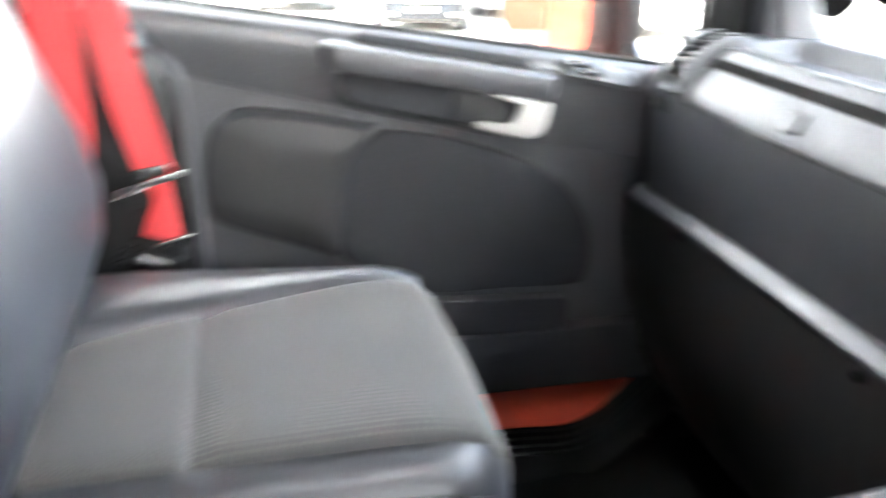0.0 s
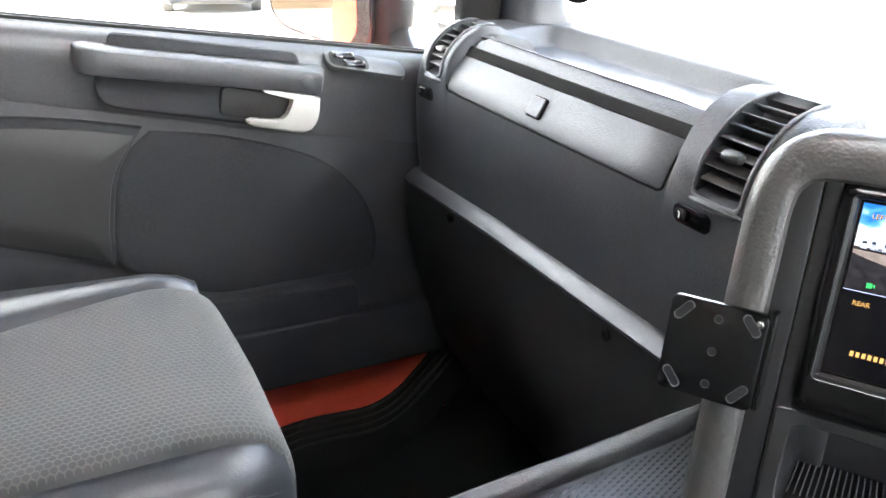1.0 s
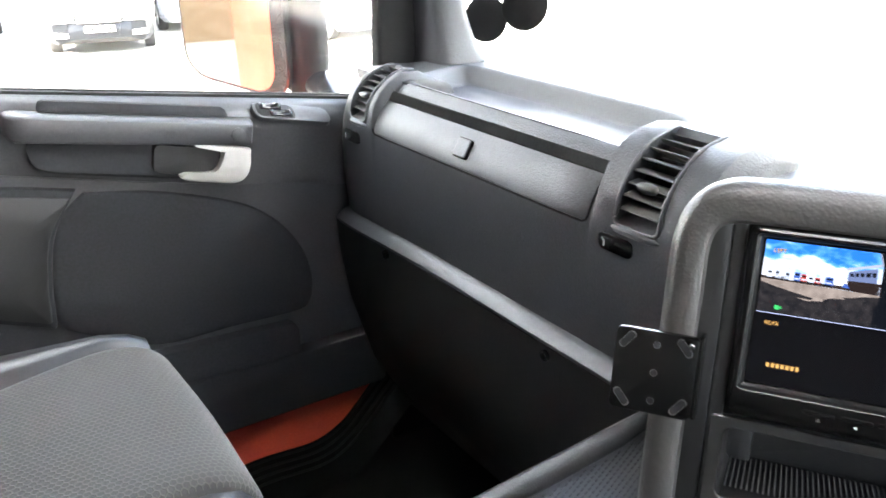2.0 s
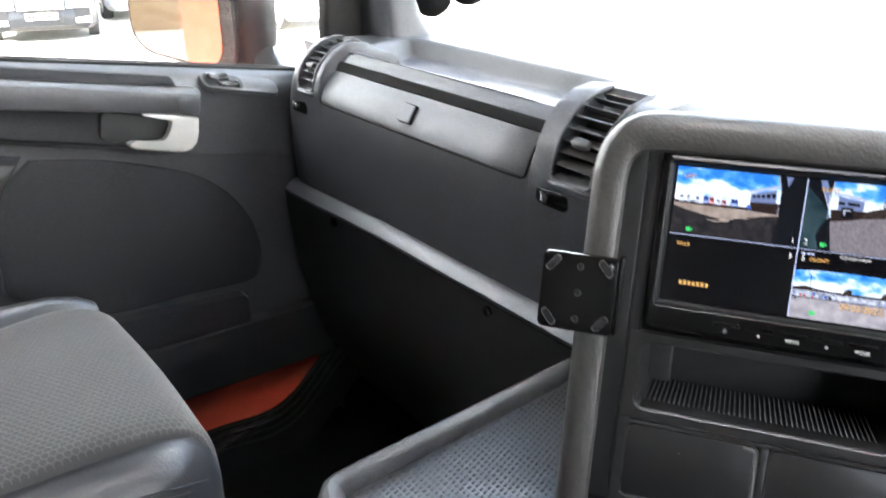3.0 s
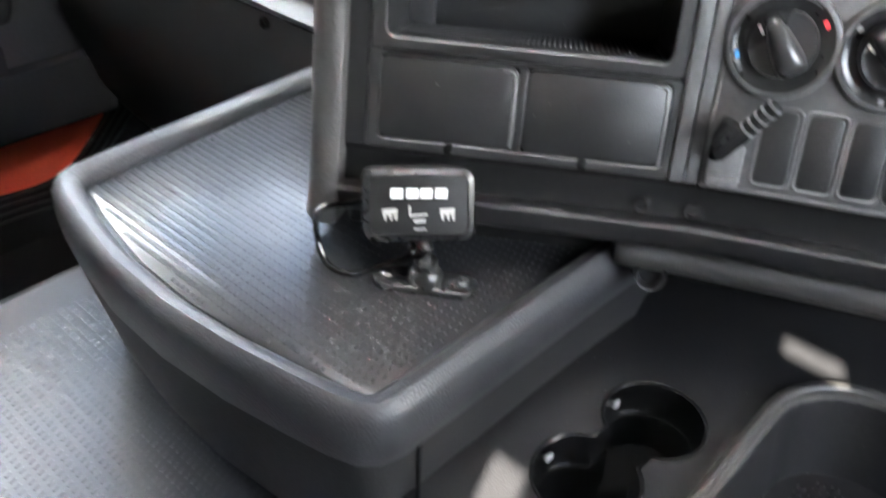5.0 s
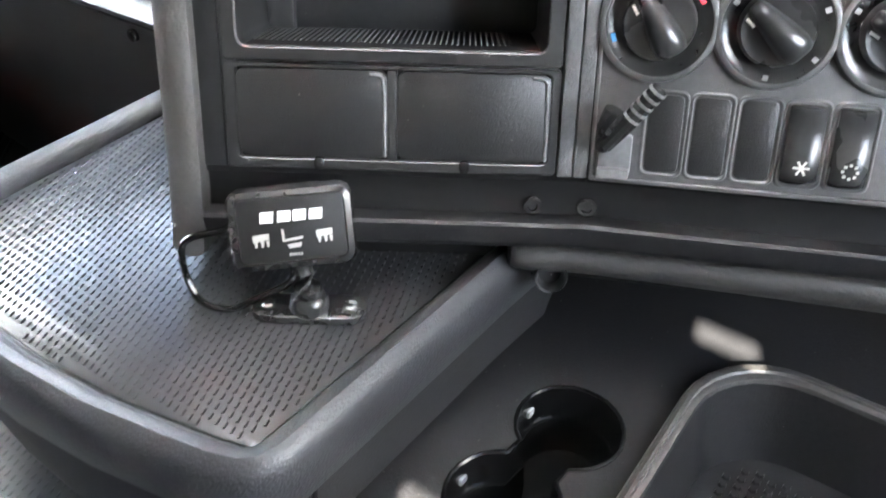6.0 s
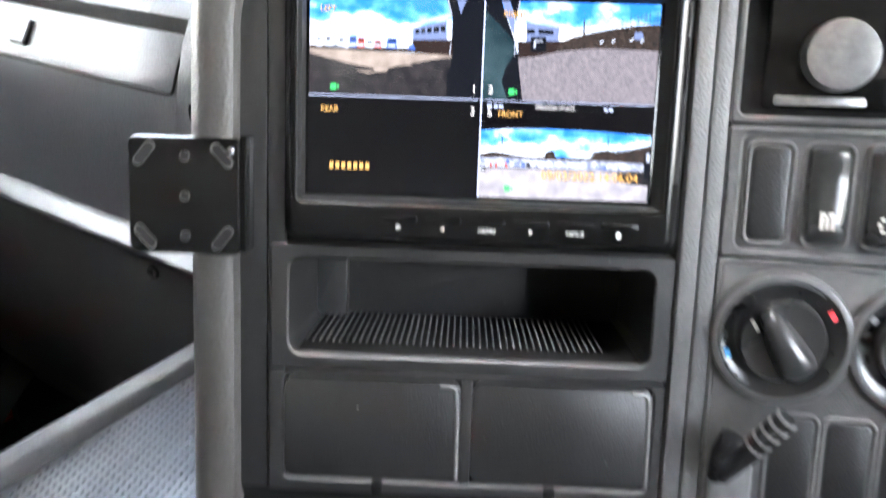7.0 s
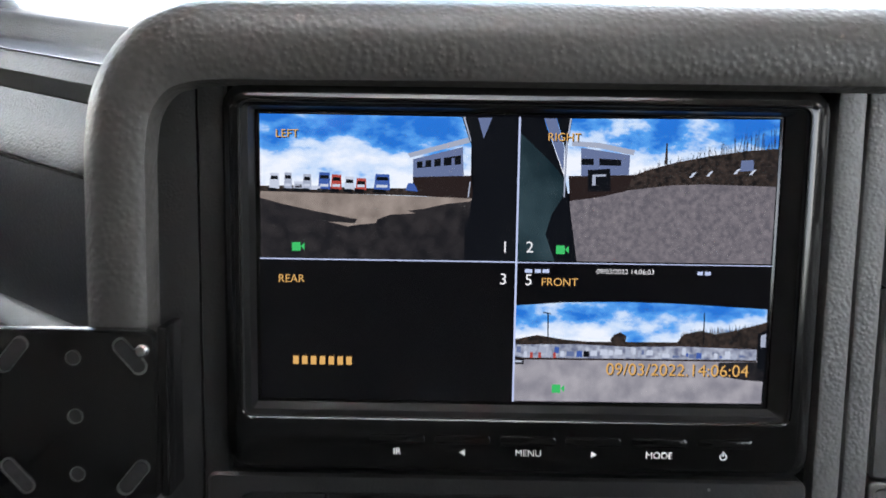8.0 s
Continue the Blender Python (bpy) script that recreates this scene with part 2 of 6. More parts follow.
def ease(k):
    k = max(0.0, min(1.0, k))
    return k * k * (3 - 2 * k)


def rings(bm, loops, closed=True, cap0=True, cap1=True, mat=0):
    """Skin a row of loops of points with equal counts."""
    vs = [[bm.verts.new(p) for p in loop] for loop in loops]
    n = len(vs[0])
    for a, b in zip(vs, vs[1:]):
        for i in range(n if closed else n - 1):
            j = (i + 1) % n
            try:
                bm.faces.new((a[i], a[j], b[j], b[i])).material_index = mat
            except ValueError:
                pass
    if closed and cap0:
        bm.faces.new(vs[0][::-1]).material_index = mat
    if closed and cap1:
        bm.faces.new(vs[-1]).material_index = mat
    return vs


def rrect(cx, cy, w, h, r, k=4):
    """A rounded rectangle of points, counter-clockwise from the lower right."""
    r = min(r, w / 2 - 1e-5, h / 2 - 1e-5)
    out = []
    for qx, qy, a0 in ((1, -1, -90), (1, 1, 0), (-1, 1, 90), (-1, -1, 180)):
        for i in range(k + 1):
            a = radians(a0 + 90 * i / k)
            out.append((cx + qx * (w / 2 - r) + r * math.cos(a), cy + qy * (h / 2 - r) + r * math.sin(a)))
    return out


IDENT = lambda x, y, d: Vector((x, y, d))


def block(bm, F, x0, x1, y0, y1, d0, d1, r=0.004, b=0.002, k=4, mat=0):
    """A block with rounded corners, its top edge rounded over by b; F maps (x, y, d) into the world."""
    cx, cy, w, h = (x0 + x1) / 2, (y0 + y1) / 2, x1 - x0, y1 - y0
    s = 1 if d1 > d0 else -1
    steps = [(0, d0), (0, d1 - s * b), (b * 0.3, d1 - s * b * 0.3), (b, d1)]
    loops = [[F(x, y, d) for x, y in rrect(cx, cy, w - 2 * i, h - 2 * i, max(r - i, 0.0004), k)] for i, d in steps]
    rings(bm, loops, mat=mat)


def frame_ring(bm, F, outer, inner, d_back, d_front, d_in, b=0.0015, k=4):
    """A plate with a rounded opening: outer and inner are (x0, x1, y0, y1, r)."""
    def o(t, i):
        x0, x1, y0, y1, r = t
        return rrect((x0 + x1) / 2, (y0 + y1) / 2, x1 - x0 - 2 * i, y1 - y0 - 2 * i, max(r - i, 0.0004), k)
    loops = [(outer, 0, d_back), (outer, 0, d_front - b), (outer, b, d_front), (inner, -b, d_front), (inner, 0, d_front - b), (inner, 0, d_in)]
    rings(bm, [[F(x, y, d) for x, y in o(t, i)] for t, i, d in loops], cap0=False, cap1=False)


def lathe(bm, F, cx, cy, profile, n=28, cap=True):
    """Turned shape: profile of (radius, d)."""
    rings(bm, [[F(cx + r * math.cos(2 * math.pi * i / n), cy + r * math.sin(2 * math.pi * i / n), d) for i in range(n)] for r, d in profile], cap0=cap, cap1=cap)


def tube(bm, pts, r, n=8, closed=False):
    pts = [Vector(p) for p in pts]
    loops = []
    up = Vector((0.13, 0.21, 0.97))
    for i, p in enumerate(pts):
        t = (pts[min(i + 1, len(pts) - 1)] - pts[max(i - 1, 0)]).normalized()
        a = t.cross(up).normalized()
        b = t.cross(a)
        rad = r[i] if isinstance(r, (list, tuple)) else r
        loops.append([p + rad * (math.cos(2 * math.pi * k / n) * a + math.sin(2 * math.pi * k / n) * b) for k in range(n)])
    rings(bm, loops)


def solid(bm, lo, hi, bevel=0.004, seg=2):
    """A box between two corners with rounded edges."""
    m = Matrix.Translation((Vector(lo) + Vector(hi)) / 2) @ Matrix.Diagonal((*(Vector(hi) - Vector(lo)), 1))
    made = bmesh.ops.create_cube(bm, size=1, matrix=m)
    if bevel:
        edges = list({e for v in made["verts"] for e in v.link_edges})
        bmesh.ops.bevel(bm, geom=edges, offset=bevel, segments=seg, affect="EDGES", profile=0.5)


def strip(bm, profile, ys, F=None, cap=True):
    """An outline of (x, z) drawn along y."""
    F = F or (lambda x, y, z: Vector((x, y, z)))
    rings(bm, [[F(x, y, z) for x, z in profile] for y in ys], closed=True, cap0=cap, cap1=cap)


def bez(pts, n=8):
    """A smooth line through points (Catmull-Rom)."""
    pts = [Vector(p) for p in pts]
    out = []
    for i in range(len(pts) - 1):
        p0, p1, p2, p3 = pts[max(i - 1, 0)], pts[i], pts[i + 1], pts[min(i + 2, len(pts) - 1)]
        for s in range(n):
            t = s / n
            out.append(0.5 * ((2 * p1) + (p2 - p0) * t + (2 * p0 - 5 * p1 + 4 * p2 - p3) * t * t + (3 * p1 - p0 - 3 * p2 + p3) * t ** 3))
    return out + [pts[-1]]


def lettering(name, body, size, F, x, y, d, material, parent, align="CENTER", thick=0.0, label=""):
    """Words in the built-in font, laid on a face by F(x, y, d)."""
    cu = bpy.data.curves.new(name, "FONT")
    cu.body, cu.size, cu.align_x, cu.align_y = body, size, align, "CENTER"
    ob = new(name, cu)
    me = bpy.data.meshes.new_from_object(ob.evaluated_get(bpy.context.evaluated_depsgraph_get()))
    bpy.data.objects.remove(ob)
    bm = bmesh.new()
    bm.from_mesh(me)
    bpy.data.meshes.remove(me)
    for v in bm.verts:
        v.co = F(x + v.co.x, y + v.co.y, d)
    return part(name, bm, material, parent, label or "")


def bars(bm, F, x, y, w, h, d, n, gap=0.25):
    """Plain bars in place of a word."""
    step = w / n
    for i in range(n):
        x0 = x - w / 2 + i * step
        vs = [bm.verts.new(F(a, c, d)) for a, c in ((x0, y - h / 2), (x0 + step * (1 - gap), y - h / 2), (x0 + step * (1 - gap), y + h / 2), (x0, y + h / 2))]
        bm.faces.new(vs)


def flat(bm, F, pts, d, mat=0):
    f = bm.faces.new([bm.verts.new(F(x, y, d)) for x, y in pts])
    f.material_index = mat
    return f


# ---- the cab's shell ----
DOOR_Y = 1.28
FLOOR_Z = -0.06


def sill(x):
    return 0.725 - (x - 0.235) * 0.146


def wall(name, lo, hi, material, label="", bevel=0.0):
    bm = bmesh.new()
    solid(bm, lo, hi, bevel)
    return tagged(link(name, bm, material), label, name.split("_")[0], kind="structure")


wall("floor", (-0.9, -1.0, FLOOR_Z - 0.04), (1.2, 1.30, FLOOR_Z), CARPET, "black carpeted cab floor in the footwell")
HATCH = (0.10, 0.56, -0.14, 0.44)          # from, to, from, to: the glazed opening in the roof
bm = bmesh.new()
for x0, x1, y0, y1 in ((-0.9, HATCH[0], -1.06, 1.36), (HATCH[1], 0.95, -1.06, 1.36), (HATCH[0], HATCH[1], -1.06, HATCH[2]), (HATCH[0], HATCH[1], HATCH[3], 1.36)):
    solid(bm, (x0, y0, 1.62), (x1, y1, 1.66), 0)
tagged(link("ceiling", bm, LINER), "pale grey fabric headlining with a roof hatch", "ceiling", kind="structure")
# unseen rear wall; its two slots are added to shape sun patches
bm = bmesh.new()
for y0, y1, z0, z1 in ((-1.06, 1.36, FLOOR_Z, 1.240), (-1.06, -0.390, 1.240, 1.300), (-0.354, 1.36, 1.240, 1.300), (-1.06, 1.36, 1.300, 1.432), (-1.06, -0.586, 1.432, 1.468), (-0.530, 1.36, 1.432, 1.468), (-1.06, 1.36, 1.468, 1.62)):
    solid(bm, (-0.94, y0, z0), (-0.90, y1, z1))
tagged(link("wall_rear", bm, REARTRIM), "dark grey trimmed rear wall with two added slots that shape sunbeams", "wall", kind="structure")
wall("wall_front", (1.16, -1.06, FLOOR_Z), (1.20, 1.36, 0.61), DASH_LOW, "dark bulkhead below the windscreen")
wall("wall_driver_side", (-0.9, -1.06, FLOOR_Z), (1.16, -1.00, 0.80), DASH_LOW, "dark lower trim of the driver's door")
wall("wall_driver_rear", (-0.9, -1.06, 0.80), (-0.05, -1.00, 1.62), REARTRIM, "dark trim behind the driver's window")
wall("wall_passenger_rear", (-0.9, 1.29, FLOOR_Z), (-0.31, 1.36, 1.62), DASH_LOW, "dark trimmed side wall behind the passenger door")
wall("wall_driver_head", (-0.05, -1.06, 1.34), (1.16, -1.00, 1.62), LINER, "grey trim above the driver's window")
wall("wall_passenger_head", (-0.31, 1.29, 1.21), (0.95, 1.36, 1.62), LINER, "grey trim above the passenger window")
wall("wall_passenger_front", (0.745, 1.272, FLOOR_Z), (1.16, 1.36, 0.615), DASH_LOW, "dark side trim beside the dashboard")
wall("wall_driver_dash", (0.66, -1.00, FLOOR_Z), (1.10, -0.15, 0.93), DASH_LOW, "plain dark dashboard on the driver's side", 0.02)
wall("wall_front_head", (0.86, -1.06, 1.46), (0.98, 1.36, 1.64), LINER, "grey trim and visor rail above the windscreen")

# glass
bm = bmesh.new()
rings(bm, [[(1.22, -0.98, 0.60), (1.22, 1.27, 0.60), (0.96, 1.27, 1.47), (0.96, -0.98, 1.47)], [(1.225, -0.98, 0.60), (1.225, 1.27, 0.60), (0.965, 1.27, 1.47), (0.965, -0.98, 1.47)]])
window = tagged(link("window_1", bm, GLASS), "wide clear windscreen above the dashboard", "window", kind="structure")
window.visible_shadow = False
bm = bmesh.new()
rings(bm, [[(-0.31, y, sill(-0.31) - 0.03), (0.93, y, sill(0.93) - 0.03), (0.87, y, 1.23), (-0.31, y, 1.23)] for y in (1.325, 1.330)])
window = tagged(link("window_2", bm, GLASS), "clear glass of the passenger door window, wound up", "window", kind="structure")
window.visible_shadow = False

bm = bmesh.new()
solid(bm, (HATCH[0] - 0.03, HATCH[2] - 0.03, 1.722), (HATCH[1] + 0.03, HATCH[3] + 0.03, 1.728), 0)
window = tagged(link("window_3", bm, GLASS), "clear glass roof hatch over the cab", "window", kind="structure")
window.visible_shadow = False

# the windscreen pillars, leaning back, with a soft inner cover
for side, y0, y1, who in ((1, 1.225, 1.325, "passenger"), (-1, -1.03, -0.95, "driver")):
    bm = bmesh.new()
    rings(bm, [[Vector((x - (z - 0.68) * 0.15, y - side * w * 0.3, z)) for x, y in rrect(0.896, (y0 + y1) / 2, 0.080 + w, y1 - y0 + w, 0.03)] for z, w in ((0.62, 0.06), (0.70, 0.03), (0.73, 0.012), (0.78, 0.0), (0.86, -0.01), (0.95, -0.025), (1.3, -0.03), (1.62, -0.02))])
    pillar = tagged(link("wall_pillar_" + who, bm, DASH), "dark grey moulded windscreen pillar cover", "pillar", kind="structure")
bm = bmesh.new()
rings(bm, [[Vector((x + (z - 0.62) * 0.05, y, z)) for x, y in rrect(0.802, 1.315, w, 0.035, 0.008)] for z, w in ((0.60, 0.080), (0.84, 0.080), (0.95, 0.045), (1.45, 0.045))])
tagged(link("trim_window_post", bm, SEAL), "black upright post and seal dividing the side window", "trim", kind="structure")

# ---- passenger door ----
door = thing("door_1", (0.2, DOOR_Y, 0.1), "closed passenger door with dark grey moulded trim and cloth inserts", "door", kind="structure")


def on_door(x, z, d):
    return Vector((x, DOOR_Y - d, z))


def on_sill(x, dz, d):
    return Vector((x, DOOR_Y - d, sill(x) + dz))


bm = bmesh.new()
outline = [(-0.31, 0.105), (0.74, 0.105), (0.74, 0.5)] + [(x, sill(x) - 0.004) for x in (0.74, 0.5, 0.2, 0.0, -0.31)]
rings(bm, [[on_door(x, z, d) for x, z in outline] for d in (-0.04, 0.0)])
part("door_panel", bm, DOORP, door)
bm = bmesh.new()
# the lower edge fades into the panel towards the dashboard
shoulder = [(-0.022, 0.0), (-0.012, 0.001), (-0.003, -0.003), (0.008, -0.008), (0.018, -0.015), (0.024, -0.024), (0.026, -0.034), (0.024, -0.050), (0.017, -0.080), (0.012, -0.120), (0.004, -0.155), (-0.01, -0.165), (-0.022, -0.16)]
rings(bm, [[on_sill(x, dz if dz > -0.05 else -0.05 + (dz + 0.05) * (0.62 + (x - 0.121) * 0.85), d if dz > -0.06 else d - 0.006 * ease((x - 0.30) / 0.30)) for d, dz in shoulder] for x in [-0.31 + i * 0.07 for i in range(16)]])
part("door_shoulder", bm, SHOULDER, door, "satin grey moulded upper door trim")
bm = bmesh.new()
seal = [(-0.045, 0.001), (-0.030, 0.003), (-0.020, 0.003), (-0.017, 0.0005), (-0.013, 0.0022), (-0.006, 0.0014), (-0.0035, -0.003), (-0.006, -0.006), (-0.012, -0.010), (-0.030, -0.01), (-0.045, -0.01)]
rings(bm, [[on_sill(x, dz, d) for d, dz in seal] for x in [-0.31 + i * 0.14 for i in range(9)]])
part("window_seal", bm, SEAL, door, "black rubber window seal")


def pad(name, pts, d0, d1, material, label, soft=0.010):
    loop = bez([(x, z, 0) for x, z in pts] + [(*pts[0], 0)], 5)[:-1]
    c = sum((p for p in loop), Vector()) / len(loop)
    lps = []
    for k, d in ((1.0, d0), (1.0, d1 - soft * 0.6), (1 - soft * 0.4 / 0.2, d1 - soft * 0.15), (1 - soft / 0.2, d1), (0.5, d1 + 0.002)):
        lps.append([on_door(c.x + (p.x - c.x) * k, c.y + (p.y - c.y) * k, d) for p in loop])
    b = bmesh.new()
    rings(b, lps)
    return part(name, b, material, door, label)


pad("door_insert", [(0.242, 0.576), (0.350, 0.557), (0.474, 0.514), (0.534, 0.473), (0.570, 0.428), (0.589, 0.385), (0.596, 0.34), (0.588, 0.300), (0.56, 0.288), (0.44, 0.292), (0.312, 0.296), (0.212, 0.345), (0.173, 0.378), (0.174, 0.45), (0.193, 0.530)], 0.0, 0.009, DOORC, "charcoal cloth door insert")
SPEAKER = [(0.232, 0.584), (0.136, 0.605), (0.045, 0.617), (0.012, 0.607), (-0.012, 0.577), (-0.024, 0.530), (-0.024, 0.475), (-0.010, 0.445), (0.080, 0.408), (0.150, 0.380), (0.168, 0.374), (0.172, 0.395), (0.175, 0.440), (0.192, 0.520)]
surround = pad("speaker_surround", SPEAKER, 0.0, 0.013, DOORC, "grey moulded surround of the door speaker", 0.009)
surround_mid = (0.085, 0.490)
grille = pad("speaker_grille", [(surround_mid[0] + (x - surround_mid[0]) * 0.925, surround_mid[1] + (z - surround_mid[1]) * 0.90) for x, z in SPEAKER], 0.006, 0.0152, GRILLE, "dark perforated speaker panel in the door", 0.004)
def on_pocket(x, z, d):
    """The pocket falls a little towards the dashboard."""
    return on_door(x, z - (x - 0.31) * 0.055, d)


bm = bmesh.new()
block(bm, on_pocket, -0.30, 0.556, 0.220, 0.287, 0.0, 0.024, 0.016, 0.005)
part("map_pocket_rim", bm, DOORC, door)
bm = bmesh.new()
block(bm, on_door, -0.30, 0.725, 0.100, 0.216, 0.0, 0.030, 0.012, 0.006)
part("map_pocket", bm, DOORC, door)


def on_arm(a, b, d):
    """Along the armrest, across it, and out of the door."""
    c, s = math.cos(radians(9.8)), math.sin(radians(9.8))
    return Vector((0.156 + a * c + b * s, DOOR_Y - d, 0.71 - a * s + b * c))


bm = bmesh.new()
bar = [(-0.034, 0.0), (-0.034, 0.0490), (-0.0328, 0.0528), (-0.0300, 0.0542), (-0.0040, 0.0548), (-0.0005, 0.0535), (0.0025, 0.0490), (0.0048, 0.0400), (0.0065, 0.024), (0.0065, 0.0)]
rings(bm, [[on_arm(a, b * k, d * q) for b, d in bar] for a, k, q in ((-0.002, 0.6, 0.5), (0.003, 0.85, 0.8), (0.012, 1, 0.95), (0.03, 1, 1), (0.20, 1, 1), (0.34, 1, 1), (0.346, 0.98, 0.97), (0.35, 0.9, 0.85))])
armrest = part("armrest", bm, DOORP, door, "dark grey padded armrest bar")
# no hollow here: a raised strip, the finger slot's shade is its colour
bm = bmesh.new()
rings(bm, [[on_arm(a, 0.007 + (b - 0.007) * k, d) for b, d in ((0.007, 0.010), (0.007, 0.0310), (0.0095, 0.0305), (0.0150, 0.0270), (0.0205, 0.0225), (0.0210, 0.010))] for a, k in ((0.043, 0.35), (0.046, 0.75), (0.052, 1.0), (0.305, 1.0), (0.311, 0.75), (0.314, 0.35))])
part("grip_slot_shade", bm, DOORC, armrest, "raised dark strip standing for the shade in a finger slot")
bm = bmesh.new()
lathe(bm, on_arm, 0.3235, -0.0165, [(0.0115, 0.05), (0.0115, 0.0562), (0.0105, 0.0568), (0.0, 0.0568)], 24)
part("screw_cap", bm, DOORP, armrest)
def on_pull(a, b, d):
    """The pull hangs lower towards its front end."""
    return on_arm(a, b - 0.0088 * max(0.0, min(1.0, (a - 0.21) / 0.11)), d)


# darker than the armrest: the pull's weaker light is put into its colour
bm = bmesh.new()
scoop = [(-0.084, 0.0), (-0.0825, 0.027), (-0.0785, 0.0325), (-0.0740, 0.0330), (-0.060, 0.0285), (-0.045, 0.0255), (-0.036, 0.0260), (-0.034, 0.0)]
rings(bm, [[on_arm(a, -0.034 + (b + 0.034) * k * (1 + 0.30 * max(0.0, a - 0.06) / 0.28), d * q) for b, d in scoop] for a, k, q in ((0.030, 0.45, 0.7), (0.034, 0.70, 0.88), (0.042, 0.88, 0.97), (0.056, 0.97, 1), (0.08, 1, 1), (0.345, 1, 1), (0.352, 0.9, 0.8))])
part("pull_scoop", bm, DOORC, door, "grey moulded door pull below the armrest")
# solid dark block: its colour gives the shade of the handle's recess
bm = bmesh.new()
block(bm, on_pull, 0.200, 0.304, -0.080, -0.036, 0.015, 0.0385, 0.010, 0.002)
part("handle_recess_shade", bm, DASH_LOW, door, "dark block drawn for the shade in the recess behind the door handle")
HANDLE = [(0.3445, -0.029), (0.3458, -0.052), (0.3448, -0.062), (0.3418, -0.071), (0.3362, -0.0785), (0.3280, -0.0834), (0.3180, -0.0856), (0.290, -0.0868), (0.250, -0.0868), (0.240, -0.0840), (0.2385, -0.0795), (0.246, -0.0755), (0.275, -0.0735), (0.290, -0.0705), (0.2975, -0.062), (0.3020, -0.048), (0.3040, -0.0345), (0.280, -0.0325), (0.256, -0.0300), (0.270, -0.0280), (0.320, -0.0275)]
bm = bmesh.new()
hc = Vector((0.305, -0.057))


def drawn(k):
    return [(p[0] + (hc.x - p[0]) * k * 0.06, p[1] + (hc.y - p[1]) * k * 0.10) for p in HANDLE]


rings(bm, [[on_pull(a, b, d + max(0, a - 0.29) * 0.14) for a, b in drawn(k)] for k, d in ((0, 0.034), (0, 0.049), (0.4, 0.0515), (1, 0.0525))])
handle = part("door_handle", bm, SILVER, door, "silver-grey plastic inside door handle")


def on_switch(a, b, d):
    return Vector((0.574 + a, DOOR_Y - 0.029 - d * 0.64 + b * 0.9, 0.652 - a * 0.22 + b * 0.75 + d * 0.77))


bm = bmesh.new()
block(bm, on_switch, -0.066, 0.066, -0.013, 0.015, -0.006, 0.004, 0.012, 0.002)
plate = part("switch_plate", bm, SHOULDER, door, "grey window switch plate")
bm = bmesh.new()
block(bm, on_switch, -0.060, 0.004, -0.011, 0.013, 0.003, 0.0046, 0.009, 0.0006)
part("switch_bed", bm, BAND, plate)
for a, b0 in ((-0.038, 0.0062), (-0.024, -0.0050)):
    bm = bmesh.new()
    lever = bez([(-0.015, 0.002, 0), (-0.0150, 0.0070, 0), (-0.0115, 0.0098, 0), (-0.004, 0.0088, 0), (0.004, 0.0094, 0), (0.012, 0.0128, 0), (0.0175, 0.0132, 0), (0.0195, 0.0100, 0), (0.0190, 0.002, 0)], 3)
    rings(bm, [[on_switch(a + p.x * (0.94 + 0.06 * k), b0 + w, 0.002 + (p.y - 0.002) * k) for p in lever] for w, k in ((-0.0046, 0.55), (-0.0042, 0.85), (-0.0028, 0.98), (0.0, 1.0), (0.0028, 0.98), (0.0042, 0.85), (0.0046, 0.55))])
    part("window_switch", bm, BLACK, plate)

# painted sill below the door, with the ribbed edge of the step cover
bm = bmesh.new()
rings(bm, [[(x, 1.292, -0.06), (x, 1.300, 0.06), (x, 1.302, 0.108), (x, 1.36, 0.108), (x, 1.36, -0.06)] for x in (-0.31, 0.2, 0.5, 0.76)])
tagged(link("trim_door_sill", bm, RED), "red painted metal door sill below the door", "sill", kind="structure")
step = thing("step_edge", (0.3, 1.27, FLOOR_Z), "black ribbed rubber step edge along the sill", "step edge")
edge = bez([(-0.31, 0, -0.030), (0.30, 0, -0.030), (0.46, 0, -0.022), (0.57, 0, -0.028), (0.63, 0, -0.008), (0.675, 0, 0.030), (0.72, 0, 0.075), (0.76, 0, 0.11)], 5)
bm = bmesh.new()
rings(bm, [[(p.x, 1.285, p.z + 0.022), (p.x, 1.280, p.z + 0.016), (p.x, 1.235, p.z - 0.012), (p.x, 1.20, p.z - 0.04), (p.x, 1.285, p.z - 0.04)] for p in edge])
part("step_cover", bm, CARPET, step)
for k in range(4):
    bm = bmesh.new()
    tube(bm, [(p.x, 1.278 - 0.012 * k, p.z + 0.018 - 0.0078 * k) for p in edge], 0.0028, 6)
    part("rib", bm, SEAL, step)

# ---- engine tunnel between the seats ----
bm = bmesh.new()
tunnel = [(-0.45, FLOOR_Z), (-0.45, 0.30), (-0.42, 0.328), (0.560, 0.328), (0.578, 0.318), (0.588, 0.28), (0.60, FLOOR_Z)]
rings(bm, [[(x, y, z) for y, z in tunnel] for x in (-0.9, 0.0, 0.5, 1.16)])
tagged(link("floor_tunnel", bm, DASH_LOW), "raised dark engine tunnel between the seats", "floor", kind="structure")


